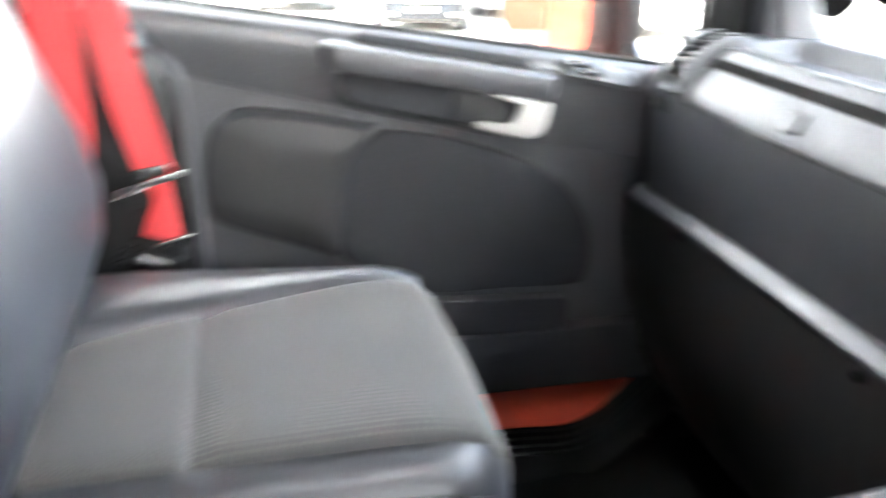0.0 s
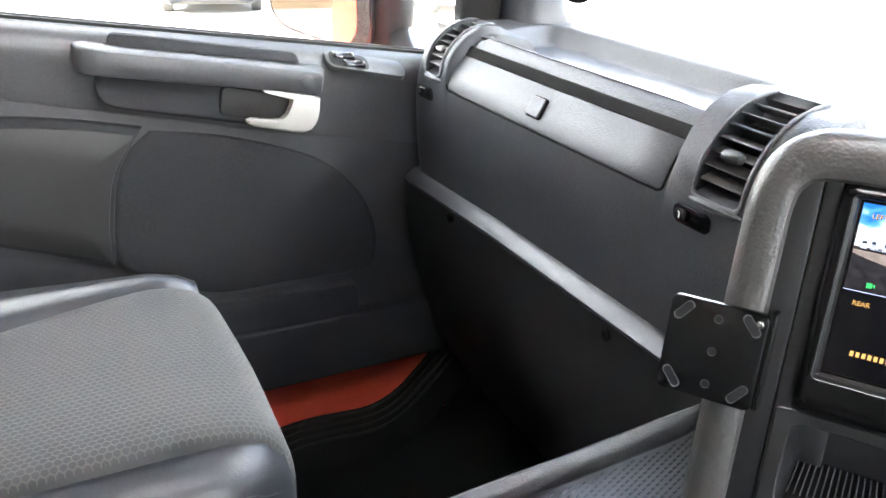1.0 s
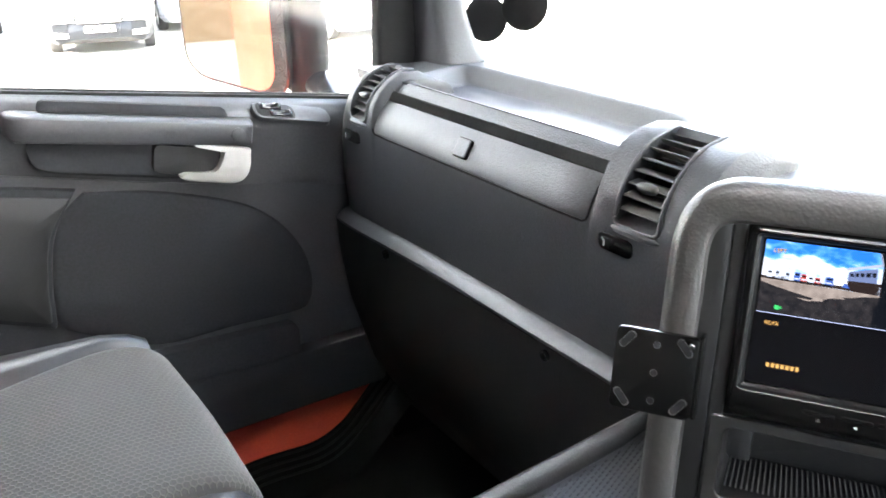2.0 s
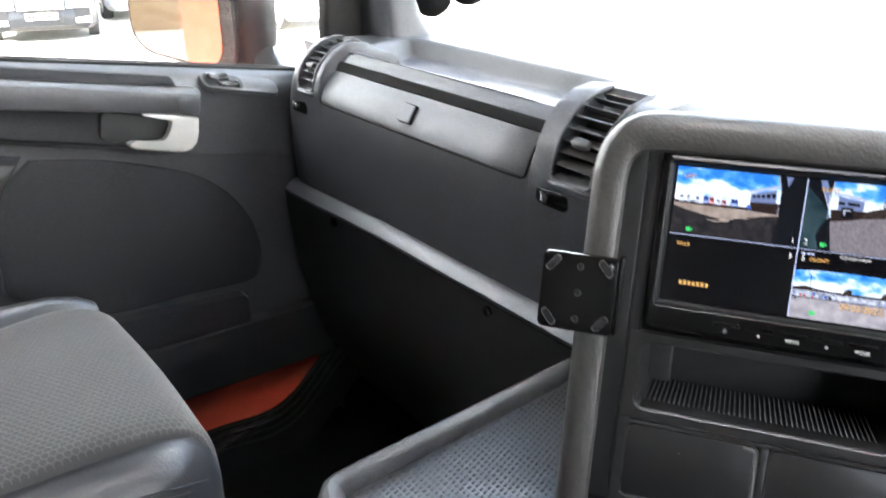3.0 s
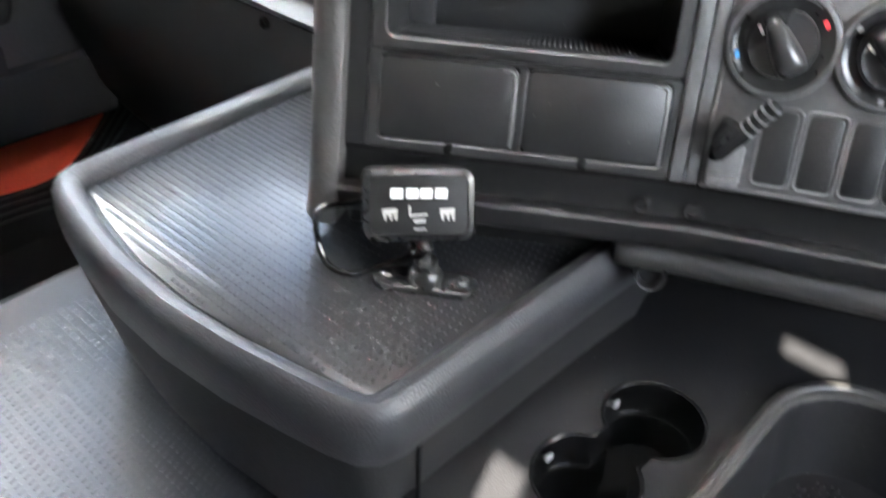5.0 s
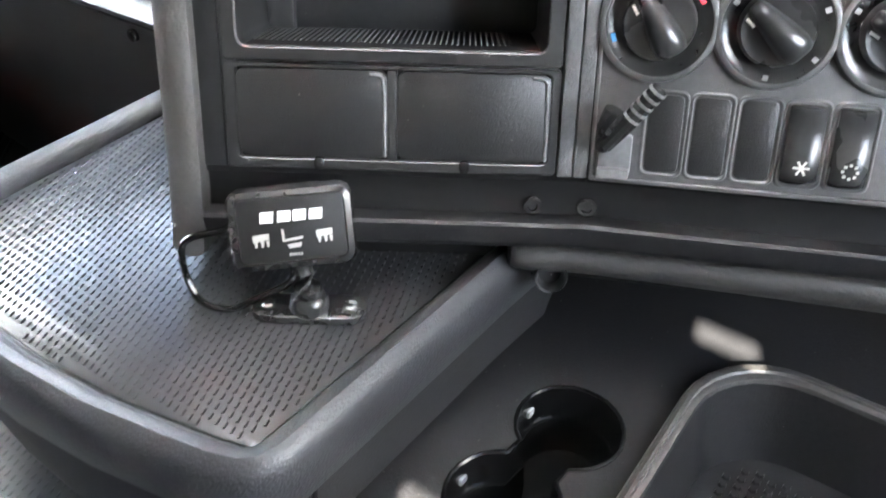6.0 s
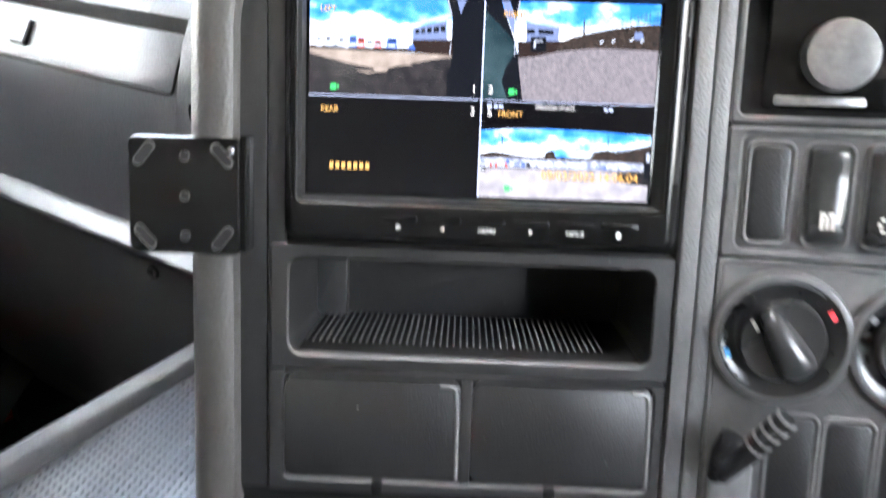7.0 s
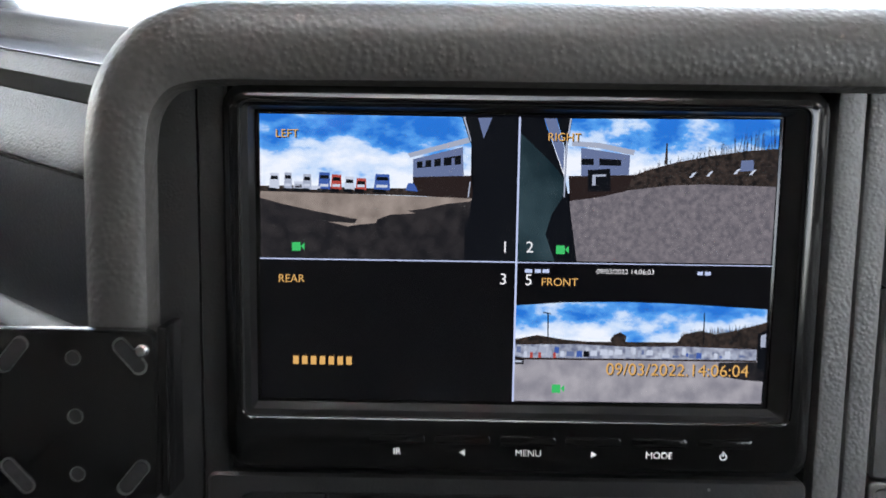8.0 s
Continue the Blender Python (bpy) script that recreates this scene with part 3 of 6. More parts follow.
def tread(bm, inside, z, x0, x1, y0, y1, pitch=0.0085, h=0.0007, turn=0.0):
    """Rows of short raised dashes, staggered, as on ribbed rubber matting."""
    c, s = math.cos(turn), math.sin(turn)
    nx, ny = int((x1 - x0) / pitch * 1.5), int((y1 - y0) / pitch * 1.5)
    mx, my = (x0 + x1) / 2, (y0 + y1) / 2
    for i in range(-nx, nx):
        for j in range(-ny, ny):
            px, py = i * pitch, j * pitch * 0.80 + (i % 2) * pitch * 0.40
            X, Y = mx + px * c - py * s, my + px * s + py * c
            if not (x0 < X < x1 and y0 < Y < y1 and inside(X, Y)):
                continue
            a = turn + 0.35
            ux, uy = math.cos(a) * pitch * 0.33, math.sin(a) * pitch * 0.33
            wx, wy = -math.sin(a) * pitch * 0.13, math.cos(a) * pitch * 0.13
            base = [bm.verts.new((X + e * ux + f * wx, Y + e * uy + f * wy, z)) for e, f in ((-1, -1), (1, -1), (1, 1), (-1, 1))]
            top = [bm.verts.new((X + e * ux * 0.8 + f * wx * 0.5, Y + e * uy * 0.8 + f * wy * 0.5, z + h)) for e, f in ((-1, -1), (1, -1), (1, 1), (-1, 1))]
            bm.faces.new(top)
            for q in range(4):
                bm.faces.new((base[q], base[(q + 1) % 4], top[(q + 1) % 4], top[q]))


mat_thing = thing("tunnel_mat", (0.1, 0.2, 0.328), "grey-black rubber mat with raised tread on the engine tunnel", "floor mat")
bm = bmesh.new()
solid(bm, (-0.45, -0.40, 0.329), (0.34, 0.553, 0.334), 0.002)
part("mat_sheet", bm, RUBBER, mat_thing)
bm = bmesh.new()
tread(bm, lambda x, y: True, 0.3338, -0.05, 0.33, 0.10, 0.512)
part("mat_tread", bm, RUBBER, mat_thing)["kind"] = "stuff"


# ---- dashboard ----
dash = thing("dashboard", (0.7, 0.85, 0.45), "dark grey soft-touch dashboard on the passenger side", "dashboard")
FRONT = [(0.657, 0.455), (0.6505, 0.53), (0.647, 0.60), (0.6472, 0.628), (0.6495, 0.640), (0.6535, 0.6515), (0.6600, 0.6640), (0.6675, 0.6745), (0.6760, 0.6845), (0.6830, 0.6940), (0.6910, 0.7060), (0.7030, 0.7115)]
POD = [(0.657, 0.455), (0.6505, 0.53), (0.647, 0.60), (0.6458, 0.628), (0.6458, 0.645), (0.6475, 0.660), (0.653, 0.682), (0.664, 0.704), (0.682, 0.7240), (0.706, 0.7370), (0.735, 0.7405), (0.768, 0.735)]
THROAT = [(0.657, 0.455), (0.6505, 0.53), (0.647, 0.60), (0.6458, 0.628), (0.6458, 0.6500), (0.672, 0.660), (0.679, 0.678), (0.689, 0.693), (0.702, 0.705), (0.720, 0.7155), (0.7340, 0.7402), (0.768, 0.735)]
PODS = ((0.470, 0.624, 0.522, 0.582), (1.106, 1.250, 1.132, 1.182))      # housing from, to; vent from, to
SPREAD = [0.0, 0.0, 0.0, 0.0, 0.0, 0.0, 0.0, 0.001, 0.003, 0.006, 0.010, 0.014]


def front_at(y):
    """The front edge of the section at y: the slope, swelling into the vent housings, which open round the vents."""
    out = list(FRONT)
    for a, b, v0, v1 in PODS:
        s = min(y - a, b - y)
        ks = [ease((s + w) / (w + 0.010)) for w in SPREAD]
        out = [(p[0] + (q[0] - p[0]) * k, p[1] + (q[1] - p[1]) * k) for p, q, k in zip(out, POD, ks)]
        o = 1.0 if v0 <= y <= v1 else (0.12 if v0 - 0.0012 <= y <= v1 + 0.0012 else 0.0)
        out = [(p[0] + (q[0] - p[0]) * o, p[1] + (q[1] - p[1]) * o) for p, q in zip(out, THROAT)]
    return out


def section(y):
    f = front_at(y)
    k = ease((f[-1][0] - 0.703) / 0.065)
    tail = [(a + (c - a) * k, b + (d - b) * k) for (a, b), (c, d) in (((0.7055, 0.7100), (0.784, 0.7290)), ((0.7080, 0.7020), (0.796, 0.7140)), ((0.7100, 0.676), (0.803, 0.686)))]
    return f + tail + [(0.90, 0.630), (1.150, 0.590), (1.150, 0.46), (0.70, 0.46)]


ys = set()
for a, b, v0, v1 in PODS:
    ys |= {a, b, v0, v1, v0 - 0.001, v1 + 0.001, v0 - 0.004, v1 + 0.004}
    for e in (0.0025, 0.006, 0.010):
        ys |= {a + e, b - e}
ys |= {0.624 + 0.004 * k for k in range(1, 24)} | {1.106 - 0.004 * k for k in range(1, 16)} | {0.74 + 0.03 * k for k in range(10)} | {1.10 + 0.007 * k for k in range(1, 21)} | {1.155, 1.20, 1.22, 1.24}
ys = sorted(ys)


def drawn_in(x, y, z):
    """The end by the door leans in towards the top and rounds off."""
    k = max(0.0, (y - 1.182) / 0.068)
    low = (0.013 + 0.016 * ease((x - 0.715) / 0.06)) * ease((y - 1.085) / 0.03) * ease((z - 0.66) / 0.08)
    return (x + 0.012 * k ** 3, y - 0.034 * k * ease((z - 0.57) / 0.13), z - low - 0.008 * k ** 2 * ease((z - 0.66) / 0.06))


bm = bmesh.new()
rings(bm, [[drawn_in(x, y, z) for x, z in section(y)] for y in ys])
part("dash_body", bm, DASH, dash)


def top_height(x, y):
    """The dashboard's upper surface: a shallow bowl with rounded corners, falling away to the windscreen."""
    rim = 0.7112 - 0.027 * (x - 0.703) if x < 0.915 else 0.7055 - 0.05 * (x - 0.915) - 0.9 * (x - 0.915) ** 2
    sides = (x - 0.7060, 0.884 - x, (y - 0.645 - 0.10 * (x - 0.708)) * 0.99, (1.118 + (x - 0.708) * 0.50 - y) * 0.894)
    near = -math.log(sum(math.exp(-d / 0.021) for d in sides)) * 0.021
    return rim + 0.0015 * ease((near + 0.012) / 0.008) * (1 - ease((near + 0.002) / 0.006)) - 0.028 * ease(near / 0.020)


xs = [0.7020 + 0.004 * k for k in range(13)] + [0.7550 + 0.010 * k for k in range(11)] + [0.861 + 0.004 * k for k in range(14)] + [0.93, 0.955, 1.0, 1.06, 1.155]
yy = [-1.0, -0.4, 0.1, 0.35, 0.44] + [0.470 + 0.006 * k for k in range(133)]
bm = bmesh.new()
rings(bm, [[(x, y, top_height(x, y)) for x in xs] + [(1.155, y, 0.585), (0.712, y, 0.66)] for y in yy])
part("dash_top", bm, DASH, dash, "dark grey dashboard top with a shallow bowl", smooth=60)

# storage lid between the vents
LID = [(p.x, p.z) for p in bez([(0.6486, 0, 0.6365), (0.6512, 0, 0.6455), (0.6560, 0, 0.6570), (0.6620, 0, 0.6675), (0.6690, 0, 0.6765), (0.6768, 0, 0.6855)], 4)]


def lid_patch(bm, lift, grow, r, back):
    """The lid's skin: it follows the slope, its lower corners are rounded."""
    line = [(LID[0][0] - 0.0008, LID[0][1] - grow * 0.8)] + LID if grow else LID
    run = [0.0]
    for p, q in zip(line, line[1:]):
        run.append(run[-1] + math.hypot(q[0] - p[0], q[1] - p[1]))
    loops = []
    for (x, z), s in zip(line, run):
        c = r - math.sqrt(max(0.0, r * r - max(0.0, r - s) ** 2))
        y0, y1 = 0.6255 + 0.08 * max(0.0, x - 0.65) - grow + c, 1.1115 + 0.25 * max(0.0, x - 0.65) + grow - c
        ys = [y0, y0 + 0.0015, y0 + 0.004] + [y0 + (y1 - y0) * k / 8 for k in range(1, 8)] + [y1 - 0.004, y1 - 0.0015, y1]
        dd = [back, lift * 0.5, lift] + [lift] * 7 + [lift, lift * 0.5, back]
        e = back - lift if s < 1e-6 and not grow else 0.0
        loops.append([(x - d - e, y, z + d * 0.3) for y, d in zip(ys, dd)])
    rings(bm, loops, closed=False)
    x, z = line[0]
    rings(bm, [[(x + 0.02, p[1], p[2]) for p in loops[0]], loops[0]], closed=False)


def lid_seam(r):
    """The line of the gap: down one side of the lid, along its foot and up the other."""
    one, two = [], []
    run = 0.0
    for k, (x, z) in enumerate(LID):
        if k:
            run += math.hypot(x - LID[k - 1][0], z - LID[k - 1][1])
        c = r - math.sqrt(max(0.0, r * r - max(0.0, r - run) ** 2))
        one.append((x - 0.0022, 0.6255 + 0.08 * max(0.0, x - 0.65) + c - 0.0004, z + 0.0006))
        two.append((x - 0.0022, 1.1115 + 0.25 * max(0.0, x - 0.65) - c + 0.0004, z + 0.0006))
    return one[::-1] + [(0.6468, 0.6255 + (1.1115 - 0.6255) * k / 12, LID[0][1] - 0.0004) for k in range(1, 12)] + two


bm = bmesh.new()
tube(bm, lid_seam(0.008), 0.0013, 6)
part("lid_gap", bm, PIT, dash, "dark gap round the storage lid")
bm = bmesh.new()
lid_patch(bm, 0.0026, 0.0, 0.008, 0.0008)
lid = part("glovebox_lid", bm, DASH, dash, "dark grey grained storage lid, closed", smooth=50)


def on_lid(y, s, d):
    """Across the lid, up its slope and out of it."""
    return Vector((0.6587 + s * 0.51 - d * 0.86, 0.876 - y, 0.6622 + s * 0.86 + d * 0.51))


bm = bmesh.new()
block(bm, on_lid, -0.0153, 0.0153, -0.0138, 0.0138, 0.002, 0.0054, 0.004, 0.0004)
part("button_gap", bm, PIT, lid)
bm = bmesh.new()
block(bm, on_lid, -0.0138, 0.0138, -0.0123, 0.0123, 0.003, 0.0074, 0.0035, 0.0010)
part("lid_button", bm, DASH, lid, smooth=20)
# solid black strip in place of a slot: its shade is painted
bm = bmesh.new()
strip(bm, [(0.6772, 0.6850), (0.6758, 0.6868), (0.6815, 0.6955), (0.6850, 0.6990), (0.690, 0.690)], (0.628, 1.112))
part("lid_slot_shade", bm, PIT, dash, "black strip drawn for the shade in the slot above the storage lid")


def vent(v0, v1, label):
    ym, hw = (v0 + v1) / 2, (v1 - v0) / 2
    # near-black sheet over the throat, painting the shade behind the slats
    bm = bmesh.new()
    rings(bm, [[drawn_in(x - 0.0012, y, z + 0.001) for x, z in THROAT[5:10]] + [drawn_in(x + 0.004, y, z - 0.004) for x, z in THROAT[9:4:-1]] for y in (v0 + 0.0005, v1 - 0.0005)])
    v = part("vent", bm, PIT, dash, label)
    # rounded rim: up one side of the opening, down the other, with a chin below
    arc = bez([(0.6470, 0, 0.6560), (0.6505, 0, 0.674), (0.6580, 0, 0.694), (0.6720, 0, 0.7140), (0.6930, 0, 0.7305), (0.7200, 0, 0.7385), (0.7360, 0, 0.7400)], 5)
    rim = [(p.x, v0 - 0.0005, p.z) for p in reversed(arc)] + [(0.6462, v0 + 0.0015, 0.6525), (0.6458, v0 + 0.006, 0.6503), (0.6455, ym, 0.6498), (0.6458, v1 - 0.006, 0.6503), (0.6462, v1 - 0.0015, 0.6525)] + [(p.x, v1 + 0.0005, p.z) for p in arc]
    bm = bmesh.new()
    tube(bm, [drawn_in(*p) for p in rim], 0.0024, 8)
    part("vent_rim", bm, DASH, v, "rounded moulded rim of the air vent")
    bm = bmesh.new()
    rings(bm, [[drawn_in(0.6462 - 0.0055 * w * math.cos(q), y, 0.6455 + 0.0052 * w * math.sin(q)) for q in [math.pi * (n / 5 - 1) + math.pi / 2 for n in range(6)]] for y, w in ((v0 - 0.004, 0.2), (v0 + 0.003, 0.75), (v0 + 0.012, 1.0), (v1 - 0.012, 1.0), (v1 - 0.003, 0.75), (v1 + 0.004, 0.2))])
    part("vent_chin", bm, DASH, v)
    line = bez([(0.6490, 0, 0.660), (0.6545, 0, 0.681), (0.6655, 0, 0.7025), (0.6835, 0, 0.7215), (0.7070, 0, 0.7345), (0.7300, 0, 0.7390)], 6)
    for k in range(8):
        f = (k + 0.6) / 8.4 * (len(line) - 1)
        i = int(f)
        p = line[i].lerp(line[min(i + 1, len(line) - 1)], f - i)
        t = (line[min(i + 1, len(line) - 1)] - line[max(i - 1, 0)]).normalized()
        nrm = Vector((-t.z, 0, t.x))
        if nrm.x > 0:
            nrm = -nrm
        inward = (-nrm * 0.8 + t * 0.45).normalized()
        root = p - nrm * 0.0022
        bm = bmesh.new()
        prof = [(0.0005, -0.0011), (0.014, -0.0015), (0.014, 0.0015), (0.0005, 0.0011), (-0.0006, 0.0)]
        rings(bm, [[drawn_in(*(Vector((root.x, y, root.z)) + inward * a + t * b)) for a, b in prof] for y in (v0 + 0.001, v1 - 0.001)])
        slat = part("vent_slat", bm, SLAT, v)
        if k == 2:
            bm = bmesh.new()
            rings(bm, [[drawn_in(*(Vector((p.x, ym + hw * 0.42 * e, p.z)) + nrm * (0.0055 * w * math.cos(q)) + t * (0.0062 * w * math.sin(q)))) for q in [2 * math.pi * n / 12 for n in range(12)]] for e, w in ((-1, 0.35), (-0.85, 0.8), (-0.4, 1), (0.4, 1), (0.85, 0.8), (1, 0.35))])
            part("vent_tab", bm, SLAT, slat)
    return v


vr = vent(0.522, 0.582, "round-topped black air vent with curved slats")
vl = vent(1.132, 1.182, "round-topped black air vent beside the door")
for ym, zm, v in ((0.578, 0.6265, vr), (1.180, 0.6190, vl)):
    def on_front(y, z, d, ym=ym, zm=zm):
        return Vector((0.6460 - d, ym - y, zm + z))
    bm = bmesh.new()
    block(bm, on_front, -0.0255, 0.0255, -0.0100, 0.0100, -0.003, 0.0018, 0.008, 0.0012)
    s = part("vent_slider", bm, GLOSS, v, "small black air slider")
    bm = bmesh.new()
    block(bm, on_front, -0.018, -0.004, -0.006, 0.006, 0.0016, 0.006, 0.003, 0.001)
    part("slider_knob", bm, BLACK, s)
    bm = bmesh.new()
    flat(bm, on_front, [(-0.0120, -0.003), (-0.0108, -0.003), (-0.0108, 0.0030), (-0.0135, 0.0042), (-0.0135, 0.0032), (-0.0120, 0.0026)], 0.0062)
    part("slider_mark", bm, WHITE, s)

# ledge and lower panel
bm = bmesh.new()
ledge = [(0.660, 0.489), (0.653, 0.4885), (0.646, 0.4850), (0.637, 0.4770), (0.6345, 0.474), (0.635, 0.469), (0.650, 0.459), (0.672, 0.459), (0.672, 0.489)]
rings(bm, [[(x + o, y, z - 0.003 - 0.010 * max(0.0, (y - 0.95) / 0.30)) for x, z in ledge] for y, o in ((0.46, 0), (0.95, 0), (1.05, 0), (1.15, 0), (1.20, 0.001), (1.23, 0.003), (1.248, 0.006))])
part("ledge", bm, LEDGE, dash, "smooth sloping ledge along the lower dashboard")
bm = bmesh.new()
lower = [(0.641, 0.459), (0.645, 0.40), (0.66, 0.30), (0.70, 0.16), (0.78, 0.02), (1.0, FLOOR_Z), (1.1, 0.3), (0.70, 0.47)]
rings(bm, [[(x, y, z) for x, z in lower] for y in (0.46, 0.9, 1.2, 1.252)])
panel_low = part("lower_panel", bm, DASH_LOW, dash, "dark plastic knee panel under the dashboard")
for ym in (1.075, 0.679):
    bm = bmesh.new()
    lathe(bm, lambda a, b, d, ym=ym: Vector((0.6405 - d, ym + a * 0.75, 0.4475 + b * 0.75)), 0, 0, [(0.0098, -0.004), (0.0098, 0.0025), (0.0085, 0.0036), (0.0062, 0.0030), (0.0055, -0.003), (0.0, -0.003)], 20)
    part("screw_hole", bm, PIT, panel_low)


# ---- centre console, turned towards the driver and leaning back ----
CON_O = Vector((0.4562, 0.2694, 0.7777))
YAW, LEAN, BEND, BEND_X = radians(33.0), radians(15.2), radians(12.5), 0.187
CN = Vector((-math.cos(YAW) * math.cos(LEAN), -math.sin(YAW) * math.cos(LEAN), math.sin(LEAN)))
CU = Vector((math.sin(YAW), -math.cos(YAW), 0))
CV = CN.cross(CU)
RU = CU * math.cos(BEND) + CN * math.sin(BEND)
RN = CN * math.cos(BEND) - CU * math.sin(BEND)


def on_con(x, y, d):
    """The console's face: right, up and out, from the display's upper left corner; it bends at BEND_X."""
    if x <= BEND_X:
        return CON_O + CU * x + CV * y + CN * d
    return CON_O + CU * BEND_X + RU * (x - BEND_X) + CV * y + RN * d


def on_right(x, y, d):
    return on_con(BEND_X + x, y, d)


console = thing("centre_console", (0.50, 0.15, 0.45), "black plastic centre console angled towards the driver", "console")
PATH_HOOD = [(-0.0445, -0.285), (-0.0430, -0.262), (-0.0425, -0.20), (-0.0425, -0.10), (-0.0420, -0.03), (-0.0415, -0.010), (-0.0385, 0.004), (-0.031, 0.014), (-0.020, 0.0185), (-0.008, 0.0195), (0.06, 0.0198), (0.12, 0.0198), (0.186, 0.0198), (0.188, 0.0198), (0.26, 0.0198), (0.38, 0.0198)]
HOOD_SEC = [(-0.0105, -0.004), (-0.0110, 0.003), (-0.0095, 0.0065), (-0.006, 0.0082), (0.0, 0.0086), (0.006, 0.0070), (0.010, 0.0025), (0.0125, -0.004), (0.013, -0.02), (0.012, -0.06), (0.008, -0.16), (-0.006, -0.16), (-0.0095, -0.06)]
PATH_HOOD = [(p.x, p.y) for p in bez([(x, y, 0) for x, y in PATH_HOOD[:10]], 5)] + PATH_HOOD[10:]
bm = bmesh.new()
loops = []
for i, (x, y) in enumerate(PATH_HOOD):
    a, b = PATH_HOOD[max(i - 1, 0)], PATH_HOOD[min(i + 1, len(PATH_HOOD) - 1)]
    t = Vector((b[0] - a[0], b[1] - a[1])).normalized()
    nx, ny = -t.y, t.x
    w = 1.0 + 0.12 * max(0.0, min(1.0, (i - 28) / 12))
    taper = 0.75 if i == 0 else 1.0
    loops.append([on_con(x + nx * s * w * taper, y + ny * s * w * taper, d) for s, d in HOOD_SEC])
rings(bm, loops)
part("hood", bm, HOOD, console, "thick grained grey-black rim round the console")

# face plate behind everything
for y0, y1, x0, x1, d0 in ((-0.236, -0.166, -0.0345, 0.187, -0.004), (-0.116, 0.014, -0.0345, 0.187, -0.004), (-0.167, -0.115, -0.0345, 0.187, -0.104), (-0.236, 0.014, 0.1872, 0.38, -0.004)):
    bm = bmesh.new()
    rings(bm, [[on_con(x, y, d) for x, d in ((x0, -0.12), (x0, d0), (x1, d0), (x1, -0.12))] for y in (y0, y1)])
    part("console_core", bm, PIT, console)
# columns: shade on the left pair, flare on the right, put into their colours
for x0, x1, d1, m in ((-0.0335, -0.0192, -0.001, BLANK), (-0.0184, -0.0106, 0.0005, BLANK), (0.1700, 0.1782, 0.0025, COLUMN), (0.1790, 0.1866, 0.0025, COLUMN)):
    bm = bmesh.new()
    block(bm, on_con, x0, x1, -0.232, 0.0098, -0.005, d1, 0.0008, 0.0008, 2)
    part("column", bm, m, console)

# open storage slot
bm = bmesh.new()
frame_ring(bm, on_con, (-0.0175, 0.1690, -0.1712, -0.1112, 0.003), (-0.0085, 0.1600, -0.1635, -0.1180, 0.006), -0.005, 0.0015, -0.084, 0.0009)
slot = part("storage_slot", bm, PANEL, console, "open black storage slot with studded rubber floor")
bm = bmesh.new()
block(bm, on_con, -0.012, 0.164, -0.166, -0.114, -0.100, -0.0835, 0.002, 0.001)
part("slot_back", bm, PANEL, slot)
bm = bmesh.new()
block(bm, on_con, -0.0100, 0.0080, -0.1650, -0.1165, -0.085, -0.074, 0.0015, 0.0008)
part("slot_step", bm, PANEL, slot)
bm = bmesh.new()
for i in range(45):
    for j in range(17):
        x, dd = -0.0040 + i * 0.0033, -0.020 - j * 0.0036
        rings(bm, [[on_con(x + a * w, -0.1628 + h, dd + c * w) for a, c in ((-1, -0.6), (0, -1.0), (1, -0.6), (1, 0.6), (0, 1.0), (-1, 0.6))] for w, h in ((0.00055, 0.0), (0.00045, 0.0008), (0.0002, 0.0011))], cap0=False)
part("floor_studs", bm, PANEL, slot)["kind"] = "stuff"
bm = bmesh.new()
rings(bm, [[on_con(x, -0.1628, dd) for x, dd in ((-0.0085, -0.001), (0.160, -0.001), (0.160, -0.083), (-0.0085, -0.083))], [on_con(x, -0.1650, dd) for x, dd in ((-0.0085, -0.001), (0.160, -0.001), (0.160, -0.083), (-0.0085, -0.083))]])
part("stud_mat", bm, SEAL, slot, "black rubber floor with small studs")

# two blank covers below
bm = bmesh.new()
frame_ring(bm, on_con, (-0.0175, 0.1690, -0.2318, -0.1722, 0.003), (-0.0115, 0.1640, -0.2260, -0.1745, 0.004), -0.005, 0.0006, -0.003, 0.0005)
covers = part("cover_frame", bm, PANEL, console)
for x0, x1, notch in ((-0.0108, 0.0733, 0.0343), (0.0788, 0.1636, 0.1170)):
    bm = bmesh.new()
    block(bm, on_con, x0, x1, -0.2250, -0.1752, -0.004, 0.0003, 0.006, 0.0005)
    cov = part("blank_cover", bm, BLANK, console, "black grained blank cover")
    # ridge paler than its cover: the edge's gloss highlight is in the colour
    bm = bmesh.new()
    loop = bez([(x1 - 0.010, -0.1768, 0), (x1 - 0.0035, -0.1782, 0), (x1 - 0.002, -0.184, 0), (x1 - 0.0015, -0.20, 0), (x1 - 0.0013, -0.2235, 0)], 4)
    tube(bm, [on_con(p.x, p.y, 0.0002) for p in loop], 0.0011, 8)
    part("cover_edge_highlight", bm, RIB, cov)
    bm = bmesh.new()
    block(bm, on_con, notch - 0.0028, notch + 0.0028, -0.2320, -0.2245, -0.004, 0.0016, 0.0025, 0.0004)
    part("cover_notch", bm, PIT, cov)
bm = bmesh.new()
block(bm, on_con, 0.0735, 0.0785, -0.2258, -0.1748, -0.004, 0.0006, 0.001, 0.0006)
part("cover_rib", bm, PANEL, console)

